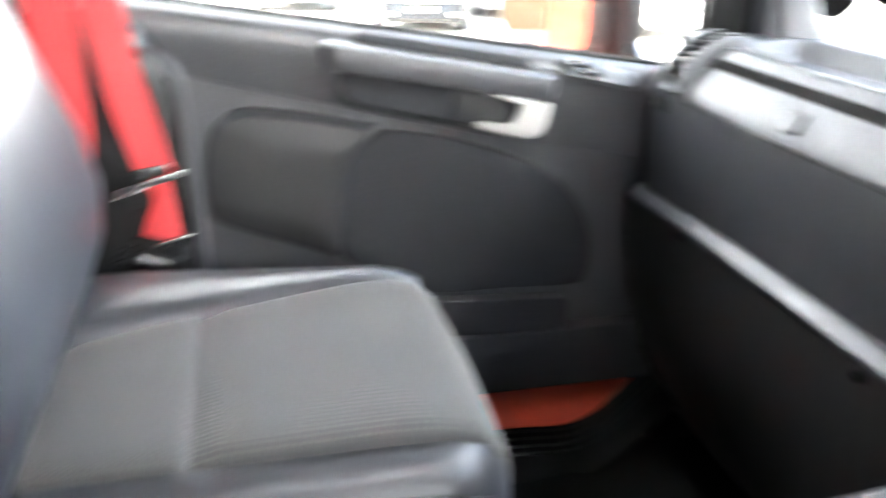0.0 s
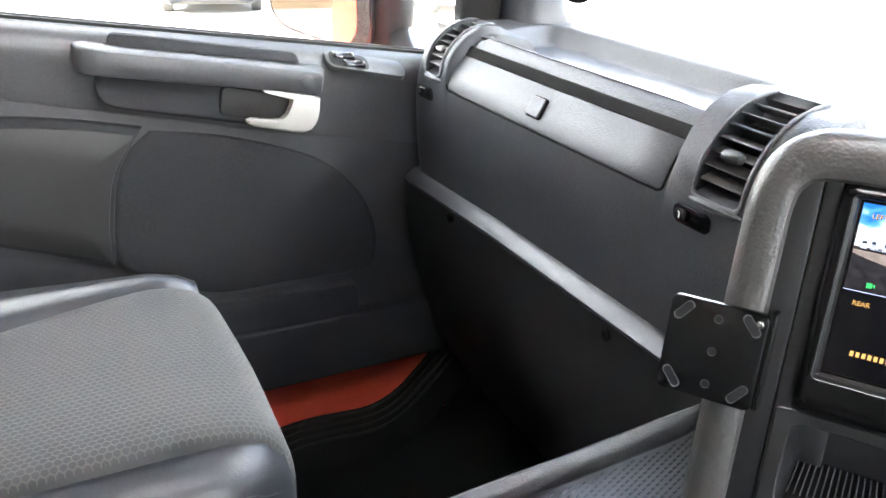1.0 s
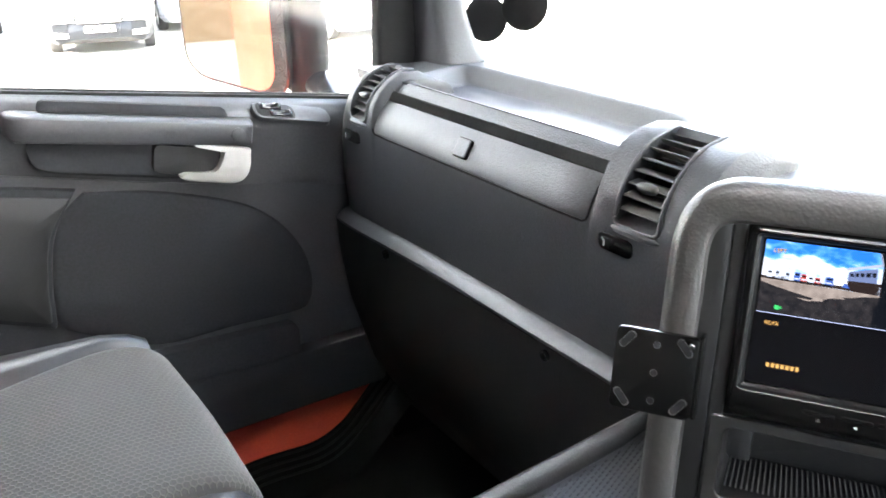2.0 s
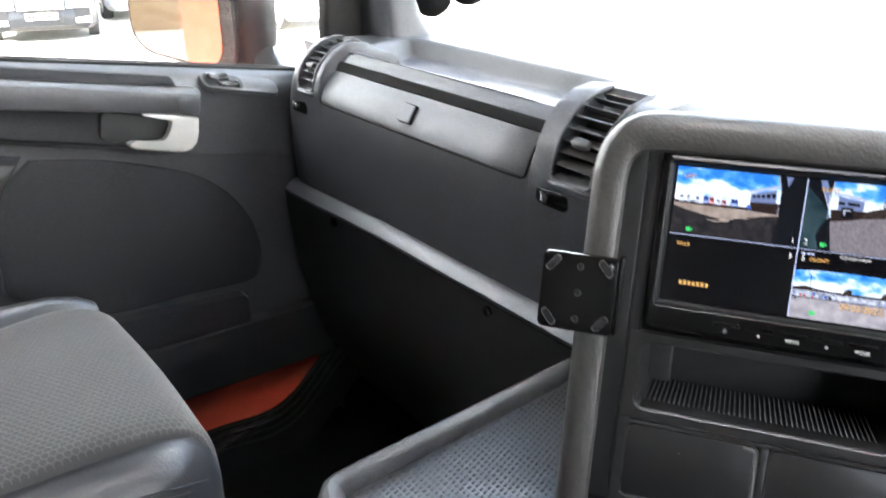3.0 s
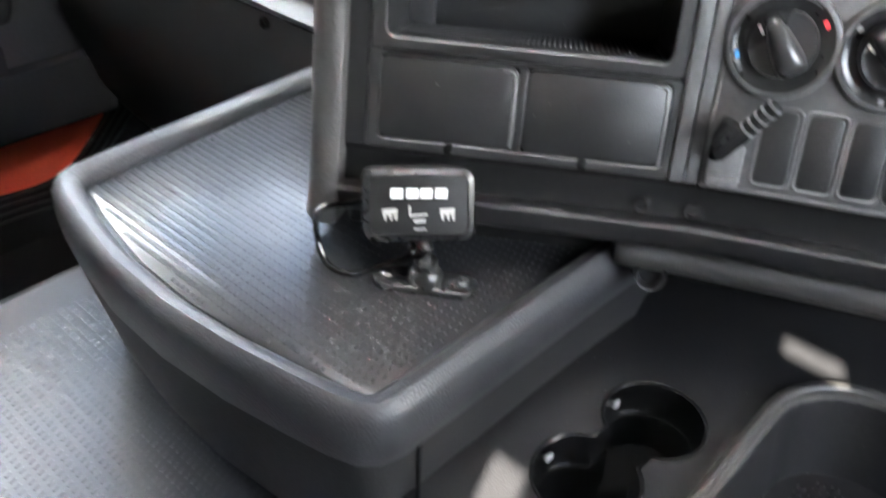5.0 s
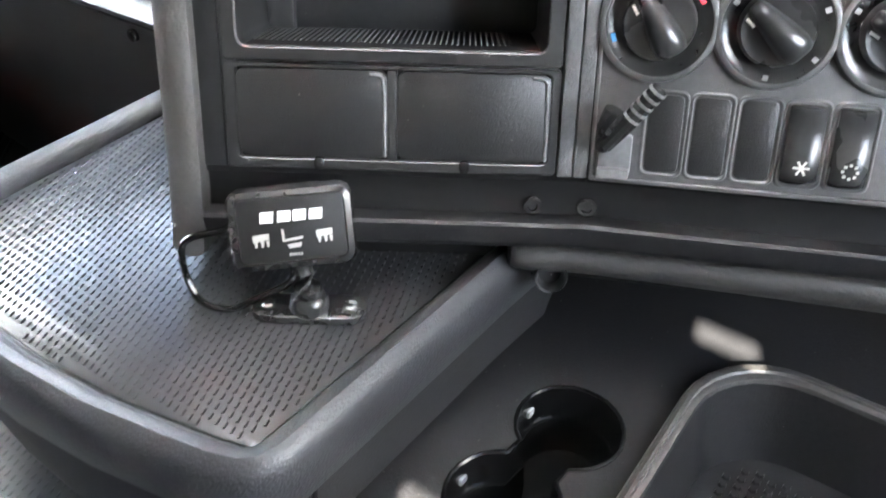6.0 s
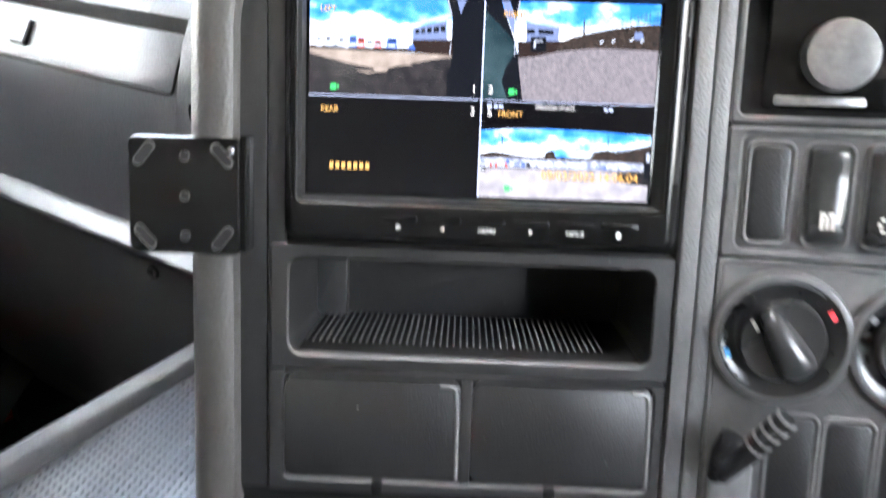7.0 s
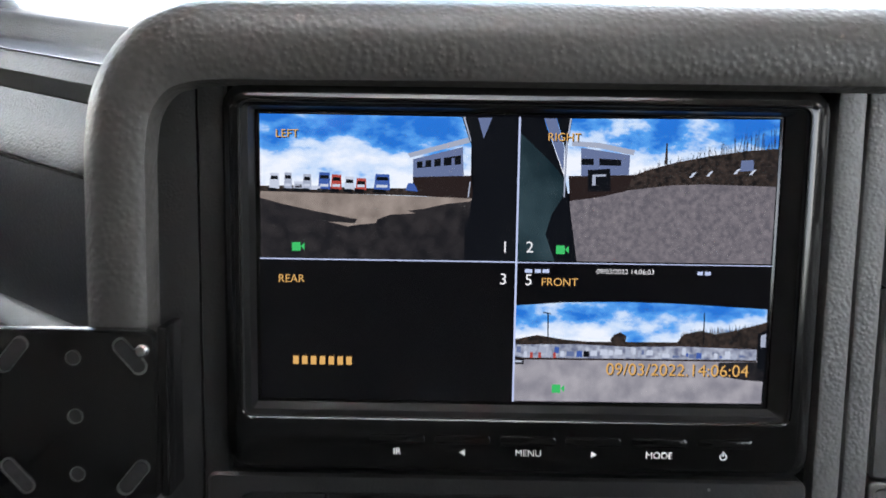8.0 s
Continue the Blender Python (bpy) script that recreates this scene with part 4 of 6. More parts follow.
# right-hand face: radio, switches, heater dials
bm = bmesh.new()
frame_ring(bm, on_right, (0.0008, 0.190, -0.0500, 0.0098, 0.002), (0.0042, 0.188, -0.0462, 0.0075, 0.003), -0.005, 0.002, -0.02, 0.001)
part("radio_surround", bm, HEATER, console)
bm = bmesh.new()
frame_ring(bm, on_right, (0.0008, 0.190, -0.1095, -0.0508, 0.002), (0.0070, 0.186, -0.1055, -0.0545, 0.004), -0.005, 0.0022, -0.001, 0.001)
row_a = part("switch_surround", bm, HEATER, console)
bm = bmesh.new()
frame_ring(bm, on_right, (0.0008, 0.190, -0.2330, -0.1103, 0.002), (0.0030, 0.188, -0.2305, -0.1125, 0.002), -0.005, 0.0022, 0.0012, 0.0005)
part("heater_panel_edge", bm, HEATER, console)
bm = bmesh.new()
block(bm, on_right, 0.0032, 0.1878, -0.2303, -0.1127, -0.004, 0.0012, 0.002, 0.0004)
heater = part("heater_panel", bm, HEATER, console, "dark grey heater control panel")
bm = bmesh.new()
block(bm, on_right, 0.0065, 0.1865, -0.106, -0.054, -0.006, 0.0, 0.002, 0.0004)
part("switch_bed", bm, HEATER, row_a)


def rocker(x0, x1, y0, y1, blank, parent, mark):
    bm = bmesh.new()
    frame_ring(bm, on_right, (x0 - 0.0022, x1 + 0.0022, y0 - 0.0022, y1 + 0.0022, 0.005), (x0, x1, y0, y1, 0.0035), -0.002, 0.0020, -0.002, 0.0008)
    well = part("switch_well", bm, HEATER, parent)
    bm = bmesh.new()
    if blank:
        block(bm, on_right, x0 + 0.0006, x1 - 0.0006, y0 + 0.0006, y1 - 0.0006, -0.003, 0.0017, 0.0035, 0.0006)
        return part("switch_blank", bm, BLANK, well)
    xm, h = (x0 + x1) / 2, y1 - y0
    prof = bez([(0.0, 0.0040, 0), (0.05, 0.0066, 0), (0.16, 0.0080, 0), (0.34, 0.0076, 0), (0.55, 0.0056, 0), (0.72, 0.0050, 0), (0.88, 0.0062, 0), (0.97, 0.0066, 0), (1.0, 0.0040, 0)], 2)
    lps = []
    w = (x1 - x0) / 2 - 0.0007
    for i in range(13):
        q = -1 + i / 6
        k = 1.0 - 0.42 * abs(q) ** 2.4
        ends = 1.0 - 0.05 * abs(q) ** 4
        lps.append([on_right(xm + q * w, (y0 + y1) / 2 + (p.x - 0.5) * (h - 0.0016) * ends, p.y * k) for p in prof] + [on_right(xm + q * w, y1 - 0.001, -0.003), on_right(xm + q * w, y0 + 0.001, -0.003)])
    rings(bm, lps)
    sw = part("rocker_switch", bm, SWITCH, well, "black rocker switch with a pale symbol")
    bm = bmesh.new()
    if mark == 0:
        bars(bm, on_right, xm, y0 + h * 0.24, 0.0066, 0.0058, 0.0083, 3)
        bars(bm, on_right, xm, y0 + h * 0.33, 0.0066, 0.0016, 0.0083, 2)
    elif mark == 1:
        pts = [(xm + 0.0036 * math.cos(a), y0 + h * 0.25 + 0.0036 * math.sin(a)) for a in [i * math.pi / 4 for i in range(8)]]
        for a, c in pts:
            flat(bm, on_right, [(a - 0.0008, c - 0.0008), (a + 0.0008, c - 0.0008), (a + 0.0008, c + 0.0008), (a - 0.0008, c + 0.0008)], 0.0082)
    else:
        for a in (0.0, math.pi / 3, 2 * math.pi / 3):
            ca, sa = math.cos(a), math.sin(a)
            yc = y0 + h * 0.25
            flat(bm, on_right, [(xm + p * ca - q * sa, yc + p * sa + q * ca) for p, q in ((-0.0042, -0.0006), (0.0042, -0.0006), (0.0042, 0.0006), (-0.0042, 0.0006))], 0.0082 + a * 0.0001)
    part("switch_symbol", bm, PRINT, sw)
    return well


for k in range(6):
    rocker(0.0112 + 0.0242 * k, 0.0278 + 0.0242 * k, -0.1015, -0.0588, k == 0, console, (0, 0, 1, 0, 1, 0)[k])
for k in range(1, 6):
    rocker(0.0060 + 0.0238 * k, 0.0255 + 0.0238 * k, -0.2255, -0.1815, k < 4, console, (0, 0, 0, 0, 2, 1)[k])


def dial(cx, cy, kind):
    bm = bmesh.new()
    lathe(bm, on_right, cx, cy, [(0.0292, 0.001), (0.0292, 0.0040), (0.0278, 0.0052), (0.0255, 0.0048), (0.0215, 0.0020), (0.0195, 0.0015), (0.0, 0.0015)], 48)
    ring = part("dial_ring", bm, BLACK, heater, "round black heater dial")
    bm = bmesh.new()
    lathe(bm, on_right, cx, cy, [(0.0312, 0.001), (0.0310, 0.0032), (0.0300, 0.0050), (0.0284, 0.0057), (0.0274, 0.0056), (0.0270, 0.0040)], 48, cap=False)
    part("dial_bezel", bm, HEATER, ring)
    bm = bmesh.new()
    lathe(bm, on_right, cx, cy, [(0.0192, 0.0015), (0.0186, 0.0080), (0.0176, 0.0098), (0.0150, 0.0092), (0.0, 0.0088)], 40)
    knob = part("dial_knob", bm, SWITCH, ring)
    bm = bmesh.new()
    a = radians(122 if kind == 0 else 138 if kind == 1 else 150)
    ca, sa = math.cos(a), math.sin(a)
    def grip(p, q, d):
        return on_right(cx + p * ca - q * sa, cy + p * sa + q * ca, d)
    lps = []
    for p, w, d in ((-0.0181, 0.0030, 0.0100), (-0.0174, 0.0058, 0.0140), (-0.0155, 0.0074, 0.0178), (-0.0110, 0.0080, 0.0204), (-0.0030, 0.0072, 0.0208), (0.0060, 0.0058, 0.0200), (0.0130, 0.0046, 0.0184), (0.0165, 0.0038, 0.0160), (0.0179, 0.0024, 0.0110)):
        arch = [radians(170 - 16 * i) for i in range(11)]
        lps.append([grip(p, w * 1.12, 0.009)] + [grip(p, -w * math.cos(t + math.pi), 0.0095 + (d - 0.0095) * max(0.0, math.sin(t)) ** 0.6) for t in arch[::-1]][::1] + [grip(p, -w * 1.12, 0.009)])
    rings(bm, lps)
    part("dial_grip", bm, SWITCH, knob, "", 60)
    bm = bmesh.new()
    flat(bm, grip, [(0.0095, 0.0062), (0.0150, 0.0062), (0.0150, 0.0078), (0.0095, 0.0078)], 0.0108)
    part("dial_pointer", bm, WHITE, knob)
    def dot(r, deg, w, h, name, m):
        b = bmesh.new()
        t = radians(deg)
        c, s = math.cos(t), math.sin(t)
        flat(b, on_right, [(cx + (r + p) * c - q * s, cy + (r + p) * s + q * c) for p, q in ((-h, -w), (h, -w), (h, w), (-h, w))], 0.0053)
        part(name, b, m, ring)
    if kind == 0:
        dot(0.0238, 200, 0.0022, 0.0012, "cold_mark", BLUE)
        dot(0.0238, 32, 0.0022, 0.0012, "hot_mark", REDDOT)
        bm = bmesh.new()
        arc = [radians(190 - i * 6) for i in range(24)]
        for a0, a1 in zip(arc, arc[1:]):
            flat(bm, on_right, [(cx + r * math.cos(t), cy + r * math.sin(t)) for r, t in ((0.0258, a0), (0.0258, a1), (0.0266, a1), (0.0266, a0))], 0.0054)
        part("dial_scale", bm, COLUMN, ring)
    else:
        for deg in ((150, 92, 25, -35, -95) if kind == 1 else (155, 130, 100, 60, 20)):
            dot(0.0245, deg, 0.0014, 0.0014, "dial_mark", GREYP)


for k in range(3):
    dial(0.0305 + 0.0580 * k, -0.1450, k)

# radio
radio = thing("car_radio", on_right(0.10, -0.04, 0.0), "black car radio with a round metal knob", "radio")
bm = bmesh.new()
block(bm, on_right, 0.0130, 0.186, -0.0435, 0.005, -0.012, 0.0, 0.003, 0.0012)
part("radio_face", bm, GLOSS, radio)
bm = bmesh.new()
lathe(bm, on_right, 0.0420, -0.0205, [(0.0150, -0.001), (0.0150, 0.010), (0.0142, 0.0125), (0.0125, 0.0128), (0.0, 0.0122)], 40)
part("volume_knob", bm, KNOB, radio, "brushed metal volume knob")
for k in range(5):
    bm = bmesh.new()
    block(bm, on_right, 0.062 + 0.020 * k, 0.079 + 0.020 * k, -0.041, -0.034, -0.001, 0.0014, 0.001, 0.0006)
    part("radio_button", bm, BLACK, radio)
bm = bmesh.new()
block(bm, on_right, 0.018, 0.055, -0.0415, -0.0375, -0.001, 0.0008, 0.001, 0.0004)
part("radio_strip", bm, KNOB, radio)
bm = bmesh.new()
block(bm, on_right, 0.066, 0.16, -0.028, -0.002, -0.001, 0.0006, 0.001, 0.0004)
part("radio_display", bm, GLOSS, radio)

# plug in the lower row, with a folded black handle
plug = thing("power_plug", on_right(0.014, -0.225, 0), "black power plug with a grey socket flap", "plug")
bm = bmesh.new()
block(bm, on_right, 0.0050, 0.0235, -0.2275, -0.2050, 0.0005, 0.0060, 0.002, 0.0012)
part("socket_flap", bm, RIB, plug, "grey socket flap")
bm = bmesh.new()
block(bm, on_right, 0.0055, 0.0230, -0.2290, -0.2235, 0.0005, 0.0105, 0.001, 0.001)
part("flap_edge", bm, RIB, plug)
bm = bmesh.new()
tube(bm, [on_right(0.0075, -0.213, 0.006), on_right(0.0090, -0.200, 0.012), on_right(0.0130, -0.190, 0.014)], [0.004, 0.0055, 0.006], 10)
part("plug_neck", bm, BLACK, plug)
bm = bmesh.new()
tube(bm, [on_right(0.0090, -0.2105, 0.010), on_right(0.0200, -0.1960, 0.014), on_right(0.0345, -0.1765, 0.018)], [0.0045, 0.0052, 0.0046], 10)
part("plug_grip", bm, BLACK, plug)
for k in range(5):
    bm = bmesh.new()
    p0, p1 = on_right(0.0200, -0.1960, 0.014), on_right(0.0345, -0.1765, 0.018)
    c = p0.lerp(p1, 0.15 + 0.2 * k)
    t = (p1 - p0).normalized() * 0.0008
    tube(bm, [c - t, c + t], 0.0053, 10)
    part("grip_rib", bm, RIB, plug)

# ---- camera monitor ----
monitor = thing("camera_monitor", on_con(0.077, -0.109, 0), "black camera monitor showing four pictures, switched on", "monitor")
bm = bmesh.new()


def case_loop(x0, x1, y0, y1, r, d):
    return [on_con(x, y, d) for x, y in rrect((x0 + x1) / 2, (y0 + y1) / 2, x1 - x0, y1 - y0, r, 6)]


rings(bm, [case_loop(-0.0104, 0.1676, -0.1092, 0.0080, 0.007, -0.004), case_loop(-0.0104, 0.1676, -0.1092, 0.0080, 0.007, 0.0028), case_loop(-0.0098, 0.1668, -0.1086, 0.0074, 0.0065, 0.0038), case_loop(-0.0066, 0.1628, -0.1066, 0.0042, 0.004, 0.0060), case_loop(-0.0060, 0.1620, -0.1060, 0.0036, 0.0035, 0.0062), case_loop(-0.0050, 0.1606, -0.0918, 0.0032, 0.0030, 0.0062), case_loop(-0.0046, 0.1602, -0.0914, 0.0028, 0.0026, 0.0058)], cap0=False, cap1=False)
part("bezel", bm, GLOSS, monitor, "glossy black rounded bezel")
bm = bmesh.new()
rings(bm, [case_loop(-0.0046, 0.1602, -0.0914, 0.0028, 0.0026, 0.0058), case_loop(-0.0044, 0.1600, -0.0912, 0.0026, 0.0024, 0.0046), case_loop(-0.0026, 0.1576, -0.0896, 0.0016, 0.0012, 0.0040), case_loop(-0.0012, 0.1552, -0.0880, 0.0006, 0.0005, 0.0012)], cap0=False, cap1=False)
part("screen_chamfer", bm, CHAMFER, monitor, "satin black chamfer round the screen")
bm = bmesh.new()
block(bm, on_con, -0.0020, 0.1578, -0.0885, 0.0012, -0.002, 0.0008, 0.001, 0.0003)
part("screen_pane", bm, GLOSS, monitor, "black glass margin of the screen")
for k in range(6):
    x = 0.0420 + 0.0198 * k
    bm = bmesh.new()
    block(bm, on_con, x - 0.0085, x + 0.0085, -0.0992, -0.0962, 0.005, 0.0066, 0.0012, 0.0005)
    part("monitor_button", bm, GLOSS, monitor)
for x, word in ((0.0420, "IR"), (0.0818, "MENU"), (0.1214, "MODE")):
    lettering("button_word", word, 0.0029, on_con, x, -0.1016, 0.0063, WHITE, monitor)
for x, s in ((0.0617, -1), (0.1017, 1)):
    bm = bmesh.new()
    flat(bm, on_con, [(x + s * 0.0010, -0.1016), (x - s * 0.0009, -0.1006), (x - s * 0.0009, -0.1026)], 0.0063)
    part("button_arrow", bm, WHITE, monitor)
bm = bmesh.new()
for i in range(14):
    a0, a1 = radians(120 + i * 300 / 14), radians(120 + (i + 1) * 300 / 14)
    flat(bm, on_con, [(0.1408 + r * math.cos(t), -0.1016 + r * math.sin(t)) for r, t in ((0.0008, a0), (0.00115, a0), (0.00115, a1), (0.0008, a1))], 0.0063)
flat(bm, on_con, [(0.1406, -0.1016), (0.1410, -0.1016), (0.1410, -0.1000), (0.1406, -0.1000)], 0.0063)
part("power_symbol", bm, WHITE, monitor)

# what the monitor shows: flat pictures that glow
LIT = 0.075


def picture_sky(name, low, high, shift):
    """Blue sky with broken clouds that close up towards the horizon; low and high are its heights."""
    m = glow(name, (1, 1, 1), LIT)
    nt = m.node_tree
    b = nt.nodes["Principled BSDF"]
    geo = nt.nodes.new("ShaderNodeNewGeometry")
    n = node_of(nt, "ShaderNodeTexNoise", Scale=62.0, Detail=7.0, Roughness=0.58)
    flatter = nt.nodes.new("ShaderNodeMapping")
    flatter.inputs["Scale"].default_value = (0.9, 0.9, 1.8)
    flatter.inputs["Location"].default_value = (shift, shift * 0.4, shift * 0.7)
    nt.links.new(geo.outputs["Position"], flatter.inputs["Vector"])
    nt.links.new(flatter.outputs["Vector"], n.inputs["Vector"])
    sep = nt.nodes.new("ShaderNodeSeparateXYZ")
    nt.links.new(geo.outputs["Position"], sep.inputs[0])
    rise = nt.nodes.new("ShaderNodeMapRange")
    rise.inputs["From Min"].default_value, rise.inputs["From Max"].default_value = low, high
    rise.inputs["To Min"].default_value, rise.inputs["To Max"].default_value = 0.17, -0.05
    nt.links.new(sep.outputs["Z"], rise.inputs["Value"])
    add = nt.nodes.new("ShaderNodeMath")
    nt.links.new(n.outputs["Fac"], add.inputs[0])
    nt.links.new(rise.outputs["Result"], add.inputs[1])
    ramp = nt.nodes.new("ShaderNodeValToRGB")
    ramp.color_ramp.elements[0].position, ramp.color_ramp.elements[0].color = 0.40, (0.02, 0.17, 0.66, 1)
    ramp.color_ramp.elements[1].position, ramp.color_ramp.elements[1].color = 0.70, (0.86, 0.90, 1.0, 1)
    for at, c in ((0.50, (0.10, 0.36, 0.86, 1)), (0.57, (0.55, 0.70, 0.95, 1))):
        ramp.color_ramp.elements.new(at).color = c
    nt.links.new(add.outputs[0], ramp.inputs["Fac"])
    nt.links.new(ramp.outputs["Color"], b.inputs["Emission Color"])
    return m


def picture_grain(name, c0, c1, size):
    m = glow(name, c0, LIT)
    nt = m.node_tree
    b = nt.nodes["Principled BSDF"]
    geo = nt.nodes.new("ShaderNodeNewGeometry")
    n = node_of(nt, "ShaderNodeTexNoise", Scale=1 / size, Detail=6.0)
    nt.links.new(geo.outputs["Position"], n.inputs["Vector"])
    ramp = nt.nodes.new("ShaderNodeValToRGB")
    ramp.color_ramp.elements[0].position, ramp.color_ramp.elements[0].color = 0.35, rgba(c0)
    ramp.color_ramp.elements[1].position, ramp.color_ramp.elements[1].color = 0.68, rgba(c1)
    nt.links.new(n.outputs["Fac"], ramp.inputs["Fac"])
    nt.links.new(ramp.outputs["Color"], b.inputs["Emission Color"])
    return m


SHOW = [
    glow("screen_black", (0.0016, 0.0016, 0.0026), LIT),                               # 0
    picture_sky("picture_sky", 0.7565, 0.776, 0.0),                                    # 1
    picture_grain("picture_yard_light", (0.20, 0.165, 0.15), (0.34, 0.285, 0.26), 0.006),  # 2
    picture_grain("picture_yard_shade", (0.010, 0.010, 0.013), (0.030, 0.027, 0.030), 0.004),  # 3
    glow("picture_building", (0.13, 0.17, 0.32), LIT),                                 # 4
    glow("picture_dark", (0.004, 0.005, 0.008), LIT),                                  # 5
    picture_grain("picture_gravel", (0.12, 0.112, 0.135), (0.21, 0.19, 0.215), 0.0016),  # 6
    glow("picture_white", (0.55, 0.60, 0.74), LIT),                                    # 7
    glow("picture_red", (0.42, 0.07, 0.06), LIT),                                      # 8
    glow("picture_blue", (0.05, 0.11, 0.38), LIT),                                     # 9
    picture_grain("picture_flank", (0.008, 0.020, 0.028), (0.032, 0.060, 0.075), 0.014),  # 10
    picture_grain("picture_paving", (0.24, 0.235, 0.28), (0.40, 0.385, 0.43), 0.006),  # 11
    picture_grain("picture_trees", (0.010, 0.009, 0.010), (0.052, 0.038, 0.034), 0.0014),  # 12
    glow("picture_line", (0.50, 0.58, 0.85), LIT),                                     # 13
    glow("picture_green", (0.05, 0.50, 0.14), LIT),                                    # 14
    picture_sky("picture_front_sky", 0.7080, 0.722, 0.31),                             # 15
    glow("picture_roof", (0.36, 0.40, 0.52), LIT),                                     # 16
    glow("picture_brick", (0.020, 0.013, 0.013), LIT),                                 # 17
    picture_grain("picture_haze", (0.14, 0.16, 0.25), (0.50, 0.54, 0.66), 0.0022),     # 18
]
AMBER = glow("screen_amber", (0.70, 0.40, 0.13), LIT)
PALE = glow("screen_pale", (0.85, 0.85, 0.9), LIT)
rng = random.Random(4)
bm = bmesh.new()
Z = lambda k: 0.0010 + 0.00012 * k


def quad(x0, x1, y0, y1, k, m):
    flat(bm, on_con, [(x0, y0), (x1, y0), (x1, y1), (x0, y1)], Z(k), m)


def shape(k, m, *pts):
    """A flat patch of the picture, its corners in millimetres from the display's upper left corner."""
    flat(bm, on_con, [(x / 1000, y / 1000) for x, y in pts], Z(k), m)


quad(0, 0.154, -0.087, 0, 0, 0)
# left picture: sky, parked lorries, a shed, a sunlit yard with a long shadow, the lorry's own flank
shape(1, 1, (0.2, -24), (63, -25), (63, -0.8), (0.2, -0.6))
shape(2, 3, (0.2, -43.3), (76, -43.2), (76, -25), (0.2, -23.4))
shape(3, 2, (0.2, -25.5), (0.2, -23.4), (63.9, -24.7), (62.9, -25.7), (55.9, -26.5), (49.1, -28.1), (44.4, -28.7), (46.6, -29.5), (39.0, -30.0), (35.3, -31.4), (34.8, -32.6), (30.5, -33.0), (26.3, -33.7), (20.3, -32.3), (28.5, -32.7), (29.2, -31.5), (17.0, -29.3), (6.8, -27.2))
shape(3, 12, (0.2, -23.6), (46, -24.2), (46, -22.0), (30, -22.2), (14, -21.6), (0.2, -21.9))
shape(3, 17, (45.8, -18.5), (63.1, -18.0), (63.9, -24.9), (45.9, -24.2))
shape(3, 4, (45.8, -13.4), (60.5, -9.6), (60.9, -18.2), (45.8, -18.7))
shape(4, 16, (44.2, -11.7), (62.3, -6.7), (62.6, -8.3), (45.0, -12.9))
shape(4, 5, (46.9, -14.2), (60.0, -12.0), (60.0, -14.7), (47.0, -16.0))
for x in (48.6, 51.2, 54.0, 57.2):
    shape(5, 4, (x, -15.6), (x + 0.9, -15.5), (x + 0.9, -12.8), (x, -12.9))
for x, w, top, m in ((3.0, 3.0, -18.0, 7), (7.4, 2.4, -17.8, 16), (10.2, 3.0, -20.4, 7), (13.0, 2.6, -18.2, 16), (17.6, 3.6, -17.6, 9), (21.4, 3.2, -18.2, 8), (25.4, 3.0, -18.8, 7), (28.8, 3.2, -19.2, 8), (34.2, 4.8, -17.9, 9)):
    shape(5, m, (x, -22.6), (x + w, -22.7), (x + w * 0.96, top - 0.1), (x + w * 0.1, top))
    shape(6, 5, (x + w * 0.15, top - 1.9), (x + w * 0.9, top - 1.9), (x + w * 0.85, top - 0.9), (x + w * 0.2, top - 0.8))
    shape(6, 7, (x + w * 0.15, -21.9), (x + w * 0.85, -21.9), (x + w * 0.85, -21.1), (x + w * 0.15, -21.1))
    shape(5, 5, (x - 0.5, -23.4), (x + w * 0.7, -23.5), (x + w * 0.8, -22.5), (x - 0.2, -22.4))
shape(5, 9, (43.6, -22.6), (47.4, -23.0), (46.2, -20.6), (44.4, -20.4))
shape(5, 7, (15.0, -22.8), (18.6, -22.9), (18.0, -21.7), (15.4, -21.6))
shape(6, 5, (60.1, -0.7), (61.9, -6.2), (63.3, -9.8), (63.9, -21.2), (62.7, -30.5), (61.4, -33.0), (61.5, -43.2), (76.6, -43.2), (76.6, -0.6))
shape(7, 4, (64.8, -1.0), (69.0, -0.9), (66.6, -7.1))
shape(7, 16, (60.4, -0.8), (61.0, -0.8), (63.0, -7.8), (62.7, -7.8))
shape(7, 16, (62.6, -19.8), (63.0, -19.8), (62.5, -24.5), (62.1, -24.5))
# right picture: the lorry's other flank, a shed, gravel and a bank of bare trees
shape(1, 1, (84.3, -0.9), (153.6, -0.3), (153.6, -21), (91.2, -23))
shape(2, 6, (92.5, -25.1), (101.3, -23.8), (108.8, -21.6), (123.0, -19.8), (133.0, -19.4), (153.6, -19.8), (153.5, -43.2), (94.8, -43.2))
shape(3, 12, (110.8, -17.5), (116.0, -15.4), (124.3, -13.1), (134.2, -11.1), (144.1, -9.6), (153.6, -8.8), (153.6, -20.0), (133.0, -19.6), (123.0, -20.0), (108.8, -21.8))
for k in range(120):
    x = 111.0 + 42.0 * k / 120 + rng.uniform(-0.5, 0.5)
    h = rng.uniform(0.6, 3.0) * (0.5 + k / 45)
    yb = -17.2 + (x - 110.8) * 0.2
    lean = rng.uniform(-0.9, 0.9)
    shape(2, 12, (x, yb), (x + 0.22, yb), (x + lean + 0.1, yb + h))
    shape(2, 12, (x + lean * 0.5, yb + h * 0.5), (x + lean * 0.5 + 0.15, yb + h * 0.5), (x + lean * 0.5 + rng.uniform(-1.2, 1.2), yb + h * 0.85))
shape(3, 12, (120.2, -14.0), (121.2, -14.0), (120.9, -7.6), (120.5, -7.6))
